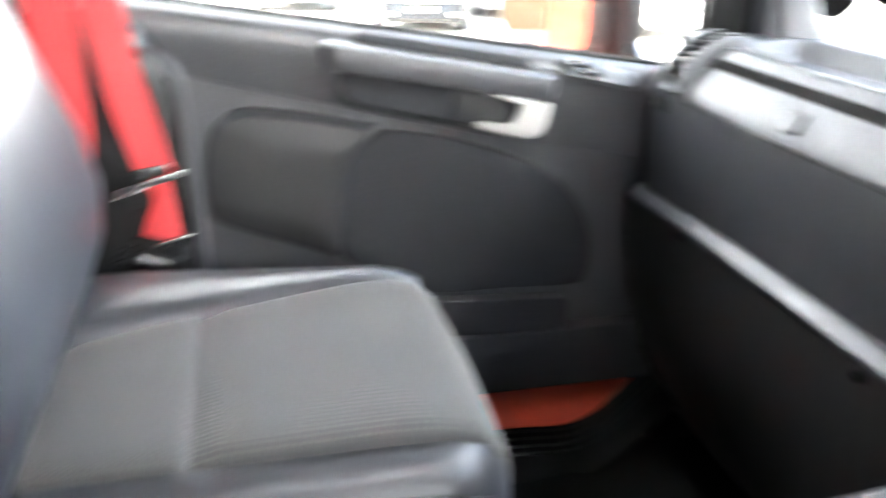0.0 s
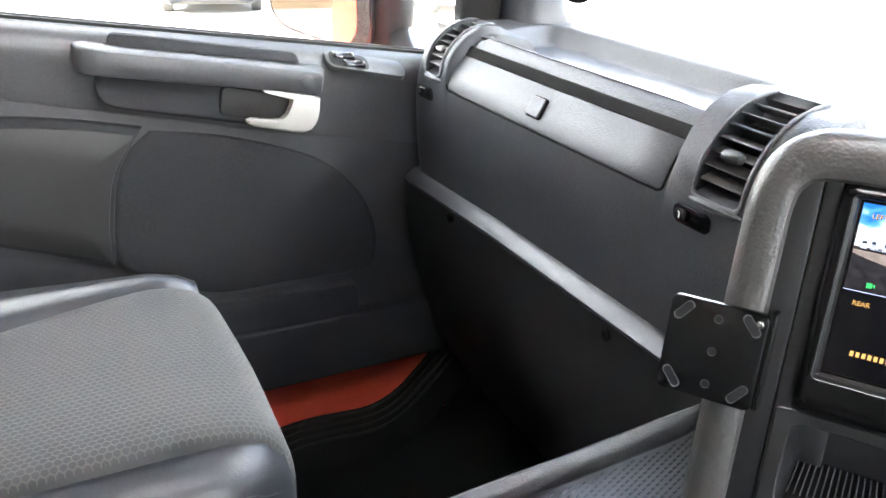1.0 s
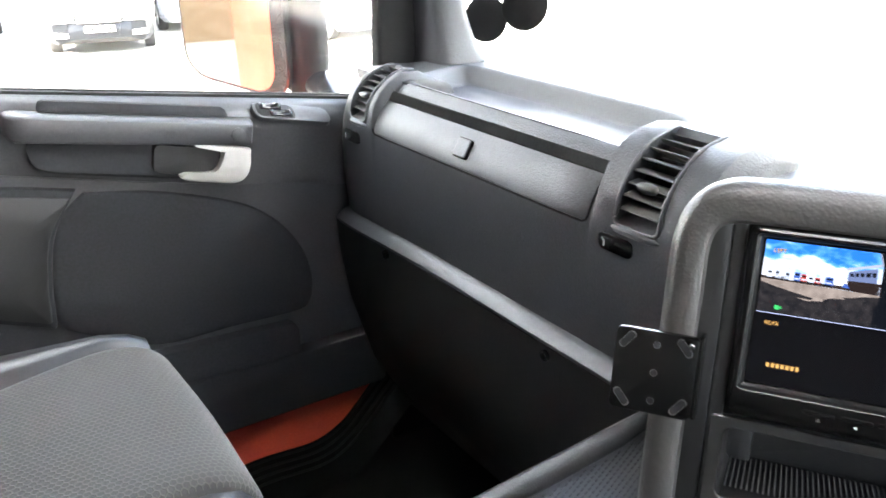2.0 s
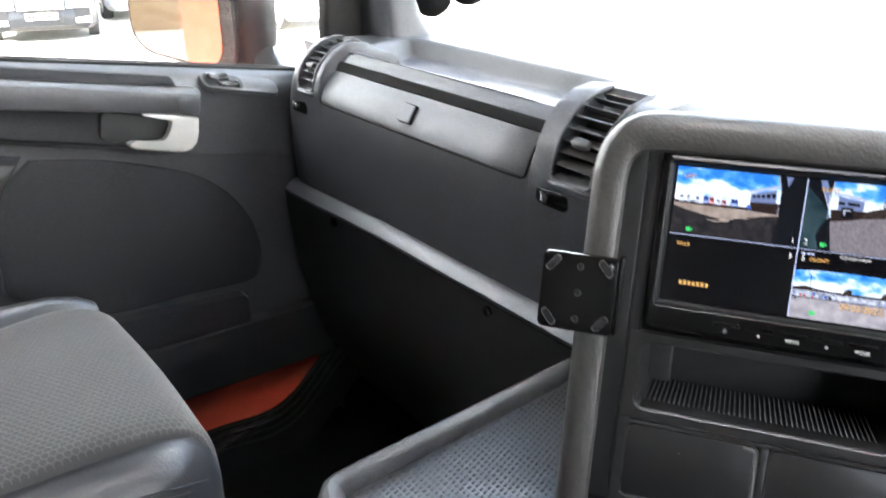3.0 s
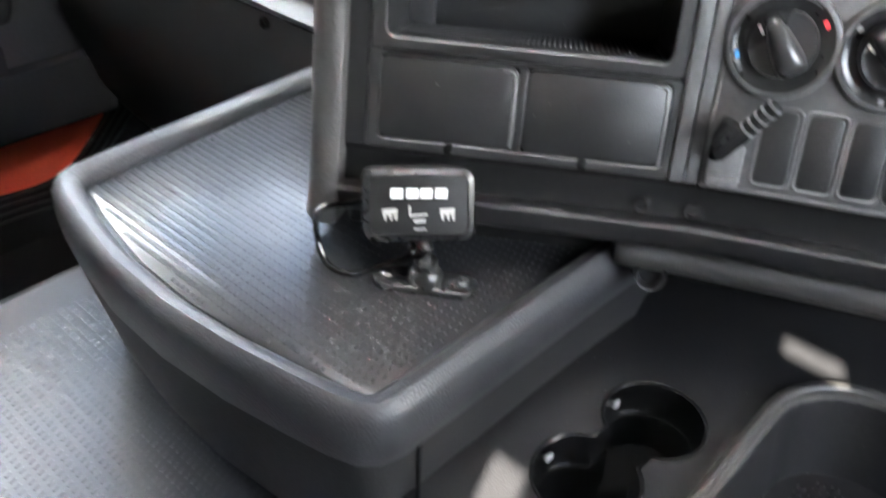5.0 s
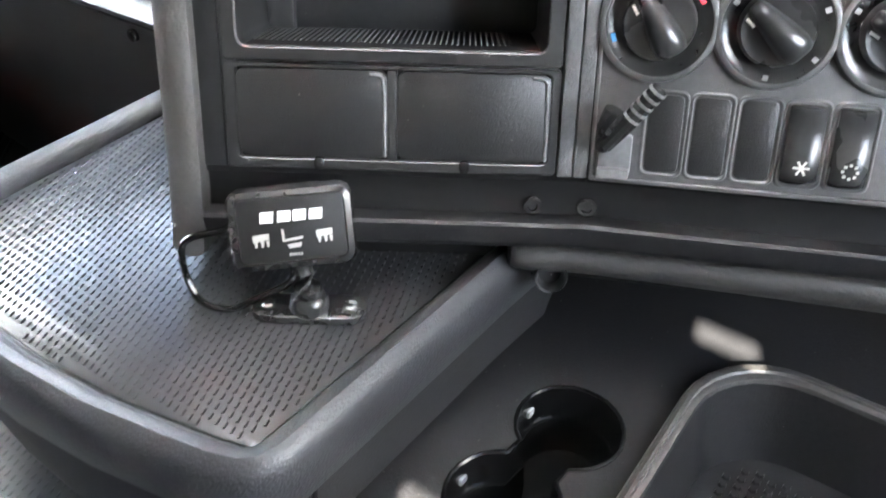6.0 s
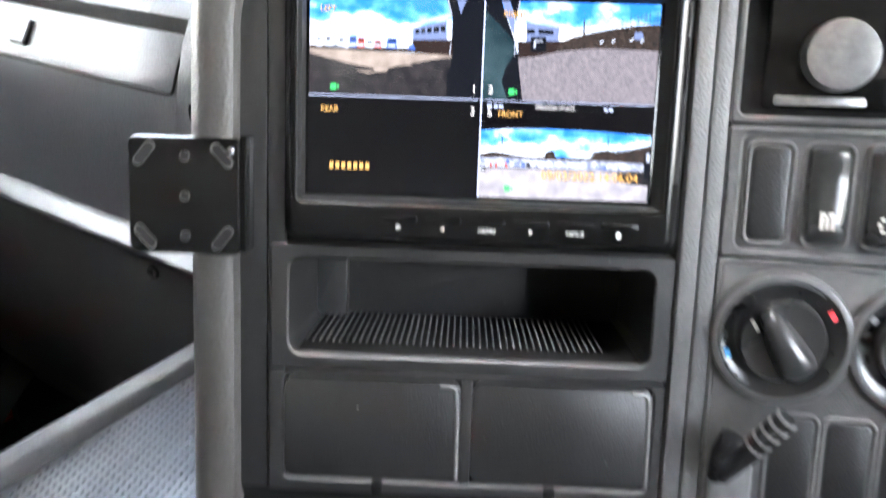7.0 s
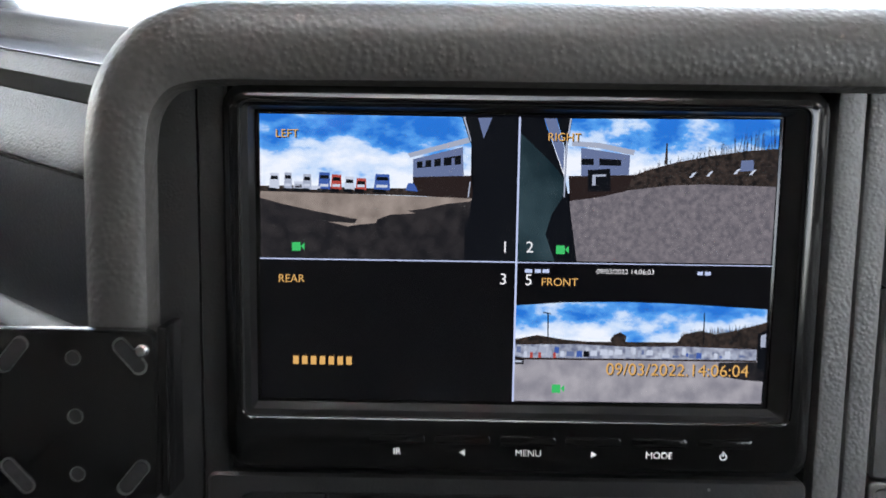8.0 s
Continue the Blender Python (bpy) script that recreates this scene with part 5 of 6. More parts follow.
shape(4, 17, (92.0, -17.7), (111.4, -17.1), (108.9, -22.0), (101.3, -23.8), (92.6, -25.1))
shape(4, 4, (95.4, -9.3), (110.0, -11.3), (109.8, -17.1), (95.7, -17.7))
shape(5, 16, (92.7, -7.4), (100.7, -7.8), (111.3, -9.8), (110.9, -11.3), (100.4, -9.3), (92.7, -8.8))
shape(5, 5, (95.5, -12.5), (99.2, -12.5), (99.3, -14.4), (95.6, -14.3))
shape(5, 5, (100.9, -12.4), (107.4, -12.7), (107.3, -14.5), (100.9, -14.4))
shape(5, 5, (97.6, -15.8), (104.2, -15.4), (104.6, -22.0), (97.8, -22.2))
shape(6, 16, (99.0, -17.2), (103.0, -17.0), (103.0, -17.6), (100.0, -17.8), (100.0, -20.4), (99.0, -20.4))
for x, y in ((127.6, -17.6), (132.6, -17.2), (140.6, -16.4), (145.2, -16.6)):
    shape(5, 7, (x, y), (x + 0.9, y), (x + 2.2, y + 1.7), (x + 1.2, y + 1.4))
shape(5, 4, (142.6, -15.6), (146.6, -15.4), (146.4, -12.2), (142.8, -12.4))
shape(6, 10, (77.4, -5.2), (81.5, -8.9), (86.7, -13.8), (91.0, -18.7), (90.8, -23.3), (87.2, -29.3), (85.6, -35.2), (88.6, -43.2), (77.4, -43.2))
shape(5, 5, (77.4, -0.7), (84.1, -0.9), (91.0, -18.7), (91.8, -22.4), (93.5, -32.5), (95.2, -43.2), (77.4, -43.2))
shape(6, 5, (88.0, -0.9), (92.5, -0.8), (91.4, -9.1), (91.1, -20.8), (90.6, -9.4))
shape(6, 4, (84.3, -0.9), (87.9, -0.9), (90.4, -9.4), (90.4, -16.6))
shape(7, 16, (91.9, -0.8), (92.4, -0.8), (91.3, -9.1), (91.0, -24.0), (90.6, -24.0), (90.7, -9.4))
# front picture: a wide yard with a row of vans below a bright sky
shape(1, 15, (77.2, -57.0), (92.2, -55.8), (109.3, -55.4), (126.4, -55.7), (153.4, -57.0), (153.4, -72), (77.2, -72))
shape(1, 11, (77.2, -86.8), (153.2, -86.4), (153.4, -72.6), (77.2, -73.0))
shape(2, 12, (77.3, -67.4), (84.0, -66.0), (92.6, -67.3), (99.5, -67.8), (127.0, -67.6), (127.0, -69.5), (77.3, -69.5))
shape(3, 12, (126.1, -68.2), (128.5, -65.1), (133.6, -63.8), (137.9, -65.0), (143.9, -63.6), (148.9, -62.3), (153.4, -60.9), (153.4, -73.0), (132.3, -72.1))
shape(3, 12, (106.3, -66.9), (107.3, -65.5), (109.3, -64.7), (111.1, -65.8), (110.8, -68.4), (106.7, -68.4))
for k in range(40):
    x, yb = 127.5 + 25.5 * k / 40, -65.2 + 3.4 * k / 40
    shape(3, 12, (x, yb - 1.0), (x + 0.5, yb - 1.0), (x + rng.uniform(-0.5, 0.8), yb + rng.uniform(0.1, 1.6)))
shape(4, 18, (77.3, -69.0), (96, -68.6), (112, -69.2), (128, -68.8), (150.8, -69.4), (150.8, -72.8), (77.3, -73.2))
x = 77.8
while x < 147:
    w, h = rng.uniform(0.7, 2.6), rng.uniform(0.7, 2.4)
    y = -72.6 + rng.uniform(0.0, 1.2)
    shape(5, rng.choice((7, 7, 16, 4, 5, 7, 9, 16, 18)), (x, y), (x + w, y), (x + w * 0.95, y + h), (x + w * 0.08, y + h))
    x += w + rng.uniform(0.1, 0.9)
for x in (82.0, 84.5, 89.0):
    shape(6, 8, (x, -73.0), (x + 0.9, -73.0), (x + 0.8, -71.2), (x, -71.3))
shape(5, 17, (77.3, -73.6), (150.8, -73.2), (150.8, -72.7), (77.3, -73.0))
shape(5, 5, (86.9, -59.0), (87.3, -59.0), (87.5, -68.0), (87.2, -68.0))
shape(5, 5, (85.6, -58.7), (88.0, -59.1), (88.0, -59.5), (85.6, -59.1))
shape(5, 5, (134.1, -58.4), (134.5, -58.4), (134.7, -68.0), (134.4, -68.0))
shape(6, 5, (150.8, -64.4), (153.4, -63.5), (153.4, -76.7), (151.0, -74.9))
shape(7, 16, (151.6, -65.0), (153.2, -64.4), (153.2, -68.5), (151.7, -68.6))
shape(5, 3, (139.3, -73.6), (153.3, -73.2), (153.2, -79.3), (146.5, -78.9), (139.5, -77.6))
shape(5, 5, (77.4, -72.6), (80.2, -73.0), (80.1, -75.1), (77.5, -75.1))
shape(6, 7, (77.5, -73.8), (79.6, -73.9), (79.5, -74.4), (77.5, -74.4))
# dividing lines, little green camera signs
quad(0.0, 0.0768, -0.04385, -0.04345, 8, 13)
quad(0.0768, 0.1538, -0.04385, -0.04355, 8, 13)
quad(0.0768, 0.0774, -0.0868, -0.0006, 8, 13)
for x, y in ((0.0115, -0.0398), (0.0907, -0.0396), (0.0907, -0.0824)):
    quad(x - 0.0018, x + 0.0008, y - 0.0014, y + 0.0012, 8, 14)
    flat(bm, on_con, [(x + 0.0008, y), (x + 0.0020, y + 0.0011), (x + 0.0020, y - 0.0011)], Z(8), 14)
picture = part("screen_picture", bm, SHOW, monitor, "four-way camera picture on the lit screen")
for word, x, y, size, m in (("LEFT", 0.0085, -0.0064, 0.0034, AMBER), ("RIGHT", 0.0903, -0.0064, 0.0034, AMBER), ("REAR", 0.0095, -0.0497, 0.0034, AMBER), ("FRONT", 0.0902, -0.0496, 0.0034, AMBER),
                            ("1", 0.0736, -0.0393, 0.0048, PALE), ("2", 0.0810, -0.0392, 0.0048, PALE), ("3", 0.0733, -0.0490, 0.0048, PALE), ("5", 0.0809, -0.0491, 0.0048, PALE),
                            ("09/03/2022.14:06:04", 0.1268, -0.0762, 0.0053, AMBER), ("09/03/2022 14:06:03", 0.1098, -0.0461, 0.0021, PALE)):
    if m is AMBER:
        lettering("screen_word", word, size, on_con, x + 0.0003, y - 0.0003, Z(9), SHOW[0], picture)
    lettering("screen_word", word, size, on_con, x, y, Z(10), m, picture)
for k in range(7):
    bm = bmesh.new()
    bars(bm, on_con, 0.0107 + 0.0027 * k, -0.0747, 0.0017, 0.0026, Z(10), 1, 0.0)
    part("screen_bar", bm, AMBER, picture)
for x, w in ((0.0808, 0.0022), (0.0836, 0.0018), (0.0860, 0.0020), (0.1322, 0.0016), (0.1345, 0.0018)):
    bm = bmesh.new()
    bars(bm, on_con, x, -0.0462, w, 0.0011, Z(10), 1, 0.0)
    part("screen_bar", bm, SHOW[13], picture)

# ---- bracket on the console rim ----
def on_bracket(x, y, d):
    return on_con(x + 0.0017, y, d - 0.0062)


bracket = thing("mounting_bracket", on_bracket(-0.054, -0.117, 0.016), "small black metal mounting plate with slotted holes", "bracket")
bm = bmesh.new()
block(bm, on_bracket, -0.0800, -0.0300, -0.1165, -0.0640, 0.0150, 0.0185, 0.004, 0.0012)
plate = part("plate", bm, PAINTED, bracket)
bm = bmesh.new()
block(bm, on_bracket, -0.0302, -0.0270, -0.1150, -0.0630, 0.0010, 0.0180, 0.001, 0.0008)
part("flange", bm, PAINTED, bracket)
for cx, cy, a, ln in ((-0.0725, -0.0718, 50, 0.0036), (-0.0378, -0.0718, -50, 0.0036), (-0.0725, -0.1088, -50, 0.0036), (-0.0378, -0.1088, 50, 0.0036), (-0.0545, -0.0725, 0, 0.0), (-0.0545, -0.0902, 0, 0.0), (-0.0545, -0.1080, 0, 0.0)):
    c, s = math.cos(radians(a)), math.sin(radians(a))
    r = 0.0023 if ln else 0.0021
    loop = []
    for i in range(16):
        t = 2 * math.pi * i / 16
        loop.append((r * math.cos(t) + (ln if math.cos(t) > 0 else -ln), r * math.sin(t)))
    def oval(k, d):
        return [on_bracket(cx + p * k * c - q * k * s, cy + p * k * s + q * k * c, d) for p, q in loop]
    bm = bmesh.new()
    rings(bm, [oval(1.12, 0.0180), oval(1.10, 0.0189), oval(1.0, 0.0189), oval(0.94, 0.0180), oval(0.92, 0.0187)], cap0=False, cap1=False)
    hole = part("hole_rim", bm, WORN, plate, "worn bright edge of the hole")
    bm = bmesh.new()
    rings(bm, [oval(0.96, 0.0170), oval(0.95, 0.01868)], cap0=False)
    part("hole", bm, DASH_LOW, plate, "hole showing the dark trim behind")
bm = bmesh.new()
lathe(bm, on_bracket, -0.0340, -0.0700, [(0.0020, 0.018), (0.0020, 0.0196), (0.0014, 0.0204), (0.0, 0.0206)], 16)
part("bolt", bm, METAL, bracket, "bright bolt head")

# ---- lip below the face, with two screws ----
bm = bmesh.new()
lip = [(-0.2580, -0.04), (-0.2580, -0.006), (-0.2583, 0.002), (-0.2592, 0.0052), (-0.2612, 0.0066), (-0.2640, 0.0062), (-0.2710, 0.0040), (-0.2745, 0.0020), (-0.2762, -0.0015), (-0.2768, -0.006), (-0.2768, -0.05)]
rings(bm, [[on_con(x, y + dy, d + dd) for y, d in lip] for x, dy, dd in ((-0.035, 0, 0), (0.06, 0, 0), (0.12, 0, 0), (0.186, 0, 0.0), (0.189, 0, 0.0), (0.28, 0, 0), (0.39, 0, 0))])
part("console_lip", bm, SHELF, console, "grey moulded lip below the controls")
bm = bmesh.new()
rings(bm, [[on_con(x, y, d) for y, d in ((-0.272, -0.034), (-0.312, -0.044), (-0.312, -0.055), (-0.272, -0.055))] for x in (-0.035, 0.10, 0.186, 0.189, 0.39)])
part("lip_backing", bm, PIT, console)
bm = bmesh.new()
rings(bm, [[on_con(x, y, d) for y, d in ((-0.2318, -0.03), (-0.2318, -0.0045), (-0.2395, -0.0075), (-0.2575, -0.0072), (-0.2575, -0.03))] for x in (-0.034, 0.186, 0.189, 0.385)])
part("black_band", bm, BAND, console, "black strip with two screws below the controls")
for x, y in ((0.1578, -0.2520), (0.1887, -0.2522)):
    bm = bmesh.new()
    lathe(bm, lambda a, b, d, x=x, y=y: on_con(x + a, y + b, d), 0, 0, [(0.0056, -0.009), (0.0056, -0.005), (0.0048, -0.0036), (0.0030, -0.0036), (0.0024, -0.0055), (0.0, -0.0055)], 20)
    part("screw", bm, BLACK, console, "black socket screw")


# ---- tray in front of the console ----
tray = thing("console_tray", (0.40, 0.29, 0.33), "dark grey moulded tray with a rolled rim and rubber lining", "tray")
RIM = [(0.665, 0.488), (0.55, 0.4845), (0.42, 0.4755), (0.32, 0.4695), (0.297, 0.4675), (0.283, 0.4625), (0.274, 0.4525), (0.268, 0.438), (0.257, 0.390), (0.249, 0.338), (0.2475, 0.28), (0.2525, 0.224), (0.2615, 0.175), (0.267, 0.150), (0.273, 0.133), (0.283, 0.1225), (0.298, 0.118), (0.34, 0.1165), (0.42, 0.114), (0.489, 0.112), (0.56, 0.108), (0.62, 0.16), (0.665, 0.26)]


def inset(loop, s):
    """The loop drawn in by s (it runs counter-clockwise when s grows inwards)."""
    out = []
    for i, p in enumerate(loop):
        a, b = Vector(loop[i - 1]), Vector(loop[(i + 1) % len(loop)])
        t = (b - a).normalized()
        out.append((p[0] - t.y * s, p[1] + t.x * s))
    return out


def within(loop, x, y):
    hit = False
    for i in range(len(loop)):
        (x0, y0), (x1, y1) = loop[i - 1], loop[i]
        if (y0 > y) != (y1 > y) and x < (x1 - x0) * (y - y0) / (y1 - y0) + x0:
            hit = not hit
    return hit


bm = bmesh.new()
rings(bm, [[(x, y, z) for x, y in inset(RIM, s)] for s, z in ((0.031, 0.329), (0.017, 0.37), (0.0052, 0.43), (0.0034, 0.4475), (0.0060, 0.4480))], cap1=False)
part("tray_skirt", bm, DASH_LOW, tray, "dark lower skirt of the tray")
bm = bmesh.new()
rings(bm, [[(x, y, z) for x, y in inset(RIM, s)] for s, z in ((0.006, 0.4482), (0.0024, 0.4486), (0.0014, 0.4500), (0.0, 0.470), (0.0005, 0.481), (0.0035, 0.488), (0.009, 0.4915), (0.015, 0.4905), (0.020, 0.4865), (0.0225, 0.480), (0.0230, 0.4775))])
part("tray_body", bm, TRAYP, tray)
bm = bmesh.new()
rings(bm, [[(x, y, z) for x, y in inset(RIM, s)] for s, z in ((0.0262, 0.4772), (0.0262, 0.4790), (0.0272, 0.4796))])
lining = part("tray_lining", bm, LINING, tray, "black rubber lining with raised tread")
IN = inset(RIM, 0.030)
bm = bmesh.new()
tread(bm, lambda x, y: within(IN, x, y), 0.4794, 0.26, 0.60, 0.12, 0.475, pitch=0.0066, h=0.0010)
part("lining_tread", bm, LINING, tray)["kind"] = "stuff"
bm = bmesh.new()
tube(bm, [(0.311, 0.1205, z) for z in (0.335, 0.42, 0.474)], 0.0016, 6)
part("tray_seam", bm, PIT, tray)

# ---- lower shelf with cup holders and an open bin ----
shelf = thing("console_shelf", (0.45, -0.15, 0.33), "dark grey plastic shelf with two cup holders and an open bin", "shelf")
DECK = 0.395


BIN = rrect(0.475, -0.195, 0.225, 0.372, 0.06, 7)
CUPS = (Vector((0.398, 0.058)), Vector((0.470, 0.052)))


def eight(r, neck, n=22):
    """Two round wells run together by a neck of the given half width."""
    u = (CUPS[1] - CUPS[0]).normalized()
    w, open_a = Vector((-u.y, u.x)), math.asin(neck / r)
    out = []
    for c, way in ((CUPS[0], 1), (CUPS[1], -1)):
        for k in range(n + 1):
            a = open_a + (2 * math.pi - 2 * open_a) * k / n
            p = c + u * (way * r * math.cos(a)) + w * (way * r * math.sin(a))
            out.append((p.x, p.y))
    return out


holes = [eight(0.0335, 0.017), BIN]
outer = [(0.288, -0.60), (0.72, -0.60), (0.72, 0.20), (0.30, 0.20)]
bm = bmesh.new()
edges = []
for loop in [outer] + holes:
    vs = [bm.verts.new((x, y, DECK)) for x, y in loop]
    edges += [bm.edges.new((vs[i - 1], vs[i])) for i in range(len(vs))]
bmesh.ops.triangle_fill(bm, use_beauty=True, use_dissolve=False, edges=edges)
rings(bm, [[(x, y, z) for x, y in outer] for z in (DECK, 0.332)], cap0=False)
part("shelf_deck", bm, SHELF, shelf)
bm = bmesh.new()
rings(bm, [[(x, y, z) for x, y in eight(r, n)] for r, n, z in ((0.0362, 0.0195, DECK - 0.001), (0.0358, 0.0190, DECK + 0.0014), (0.0345, 0.0180, DECK + 0.0019), (0.0332, 0.0168, DECK + 0.0008), (0.0328, 0.0165, DECK - 0.004), (0.0318, 0.0158, DECK - 0.026), (0.0296, 0.0150, DECK - 0.0262), (0.0285, 0.0140, DECK - 0.056))], cap0=False)
cup = part("cup_holder", bm, GLOSS, shelf, "twin round glossy black cup holder")
for c in CUPS:
    bm = bmesh.new()
    block(bm, lambda a, b, d, c=c: Vector((c.x + 0.006 + a, c.y + 0.0335 - d, DECK - 0.012 + b)), -0.0035, 0.0035, -0.003, 0.003, 0.0, 0.0035, 0.0015, 0.0008)
    part("cup_spring", bm, GREYP, cup)
bm = bmesh.new()
scaled = lambda s: [(0.475 + (x - 0.475) * (1 + s / 0.1125), -0.195 + (y + 0.195) * (1 + s / 0.186)) for x, y in BIN]
rings(bm, [[(x, y, z) for x, y in scaled(s)] for s, z in ((0.0, DECK + 0.004), (-0.003, DECK - 0.01), (-0.012, DECK - 0.058))], cap0=False)
tub = part("bin", bm, SHELF, shelf, "open dark bin with a smooth rim")
bm = bmesh.new()
rings(bm, [[(x, y, z) for x, y in scaled(s)] for s, z in ((0.0125, DECK - 0.002), (0.0118, DECK + 0.0055), (0.0100, DECK + 0.0086), (0.0072, DECK + 0.0098), (0.0050, DECK + 0.0092), (0.0040, DECK + 0.0076), (0.0020, DECK + 0.0072), (0.0006, DECK + 0.0062), (-0.0004, DECK + 0.003))], cap0=False, cap1=False)
part("bin_rim", bm, HOOD, tub, "smooth stepped grey rim")
ROLL = [(-0.2775, -0.030), (-0.2790, -0.0165), (-0.2815, -0.0120), (-0.2855, -0.0100), (-0.2900, -0.0100), (-0.2945, -0.0125), (-0.2985, -0.0170), (-0.3015, -0.0235), (-0.3030, -0.032), (-0.3030, -0.06), (-0.2775, -0.06)]
bm = bmesh.new()
rings(bm, [[on_con(x, -0.2775 + (y + 0.2775) * k, -0.03 + (d + 0.03) * q) for y, d in ROLL] for x, k, q in ((0.146, 0.70, 0.5), (0.1475, 0.84, 0.85), (0.151, 0.92, 0.97), (0.160, 0.96, 1), (0.186, 0.98, 1), (0.189, 0.98, 1), (0.25, 1.02, 1), (0.32, 1.08, 1), (0.39, 1.14, 1))])
roll = part("knee_roll", bm, HOOD, shelf, "thick rounded edge under the controls")
bm = bmesh.new()
lathe(bm, lambda a, b, d: on_con(0.1730 + a, -0.3020 + b, d), 0, 0, [(0.0108, -0.040), (0.0106, -0.0165), (0.0098, -0.0148), (0.0088, -0.0152), (0.0078, -0.0200), (0.0070, -0.0240), (0.0, -0.0240)], 28)
part("screw_well", bm, SHELF, roll, "round screw well")
bm = bmesh.new()
rings(bm, [[(x, y, z) for x, y in ((0.60, 0.20), (0.72, -0.02), (0.80, -0.60), (0.84, -0.60), (0.84, 0.20))] for z in (DECK - 0.02, 0.70)])
part("shelf_back", bm, SHELF, shelf)

bm = bmesh.new()
for i in range(22):
    for j in range(36):
        x, y = 0.390 + i * 0.0078 + (j % 2) * 0.0039, -0.360 + j * 0.0092
        if within(rrect(0.475, -0.195, 0.19, 0.33, 0.05, 5), x, y):
            lathe(bm, IDENT, x, y, [(0.0034, DECK - 0.058), (0.0024, DECK - 0.0560), (0.0, DECK - 0.0560)], 6, cap=False)
part("bin_studs", bm, SHELF, shelf)["kind"] = "stuff"
scrap = thing("paper_scrap", (0.394, 0.050, DECK - 0.055), "crumpled tan paper scrap lying in the cup holder", "paper")
bm = bmesh.new()
rings(bm, [[(0.402 + 0.003 * math.cos(a) * w + 0.0015 * k, 0.050 + 0.002 * math.sin(a) * w, DECK - 0.055 + 0.003 * k + 0.002 * math.sin(3 * a)) for a in [i * math.pi / 4 for i in range(8)]] for k, w in ((0, 0.7), (1, 1.0), (2, 0.8), (3, 0.9), (4, 0.3))])
part("scrap", bm, TAN, scrap)

# ---- coupling warning display on its ball mount ----
gauge = thing("warning_display", (0.387, 0.191, 0.479), "small black warning display on a ball mount, standing on the tray", "display")
GU = Vector((0.69, -0.724, 0.03)).normalized()
GN = Vector((-0.724 * math.cos(radians(24)), -0.69 * math.cos(radians(24)), math.sin(radians(24))))
GN = (GN - GU * GN.dot(GU)).normalized()
GV = GN.cross(GU)
GO = Vector((0.3975, 0.2075, 0.5555)) - GV * 0.0235


def on_gauge(x, y, d):
    return GO + GU * x + GV * y + GN * d


bm = bmesh.new()
loops = []
for s, d in ((0.006, -0.022), (0.001, -0.019), (0.0, -0.012), (0.0, -0.002), (0.0015, 0.0015), (0.0045, 0.003), (0.0052, 0.0016)):
    loops.append([on_gauge(x, y, d) for x, y in rrect(0, 0, 0.070 - 2 * s, 0.047 - 2 * s, 0.008 - s * 0.6, 5)])
rings(bm, loops)
case = part("display_case", bm, BLACK, gauge, "rounded black plastic case")
bm = bmesh.new()
block(bm, on_gauge, -0.0295, 0.0295, -0.0180, 0.0180, 0.0010, 0.0020, 0.003, 0.0003)
part("display_face", bm, BAND, case)
bm = bmesh.new()
for k, x in enumerate((-0.0135, -0.0040, 0.0045, 0.0135)):
    flat(bm, on_gauge, [(x - 0.0036, 0.0045), (x + 0.0036, 0.0045), (x + 0.0042, 0.0105), (x - 0.0030, 0.0105)], 0.0023)
part("display_emblem", bm, WHITE, case, "white emblem of four plain blocks")
bm = bmesh.new()
for x in (-0.0175, 0.0175):
    flat(bm, on_gauge, [(x - 0.0045, -0.0020), (x + 0.0045, -0.0015), (x + 0.0045, -0.0050), (x - 0.0045, -0.0060)], 0.0023)
    for e in (-0.0030, 0.0005, 0.0035):
        flat(bm, on_gauge, [(x + e - 0.001, -0.0055), (x + e + 0.001, -0.0055), (x + e + 0.0006, -0.0090), (x + e - 0.0004, -0.0090)], 0.0023)
flat(bm, on_gauge, [(-0.0060, 0.0005), (-0.0048, 0.0000), (-0.0045, -0.0055), (0.0055, -0.0045), (0.0055, -0.0060), (-0.0058, -0.0070)], 0.0023)
flat(bm, on_gauge, [(-0.0035, -0.0085), (0.0045, -0.0080), (0.0040, -0.0105), (-0.0025, -0.0110)], 0.0023)
bars(bm, on_gauge, 0.001, -0.0145, 0.0075, 0.0016, 0.0023, 5)
part("display_symbols", bm, SILVER, case, "pale grey coupling symbols")


def on_base(x, y, d):
    c, s = 0.552, -0.834
    return Vector((0.388 + x * c - y * s, 0.190 + x * s + y * c, 0.4800 + d))


bm = bmesh.new()
block(bm, on_base, -0.034, 0.034, -0.0115, 0.0115, 0.0, 0.005, 0.011, 0.002, 6)
base = part("mount_base", bm, BLACK, gauge)
for x in (-0.024, 0.024):
    bm = bmesh.new()
    lathe(bm, on_base, x, 0, [(0.0042, 0.004), (0.0042, 0.0060), (0.0030, 0.0070), (0.0, 0.0072)], 14)
    part("mount_screw", bm, METAL, base)
bm = bmesh.new()
lathe(bm, on_base, 0, 0, [(0.0120, 0.004), (0.0115, 0.009), (0.0095, 0.013), (0.0080, 0.014), (0.0078, 0.019), (0.0, 0.021)], 24)
part("ball_socket", bm, BLACK, gauge)
bm = bmesh.new()
tube(bm, [on_base(0, 0, 0.016), on_base(0, 0.001, 0.026), on_gauge(0.0, -0.018, -0.012)], [0.0055, 0.0048, 0.0060], 12)
part("mount_stem", bm, BLACK, gauge)
bm = bmesh.new()
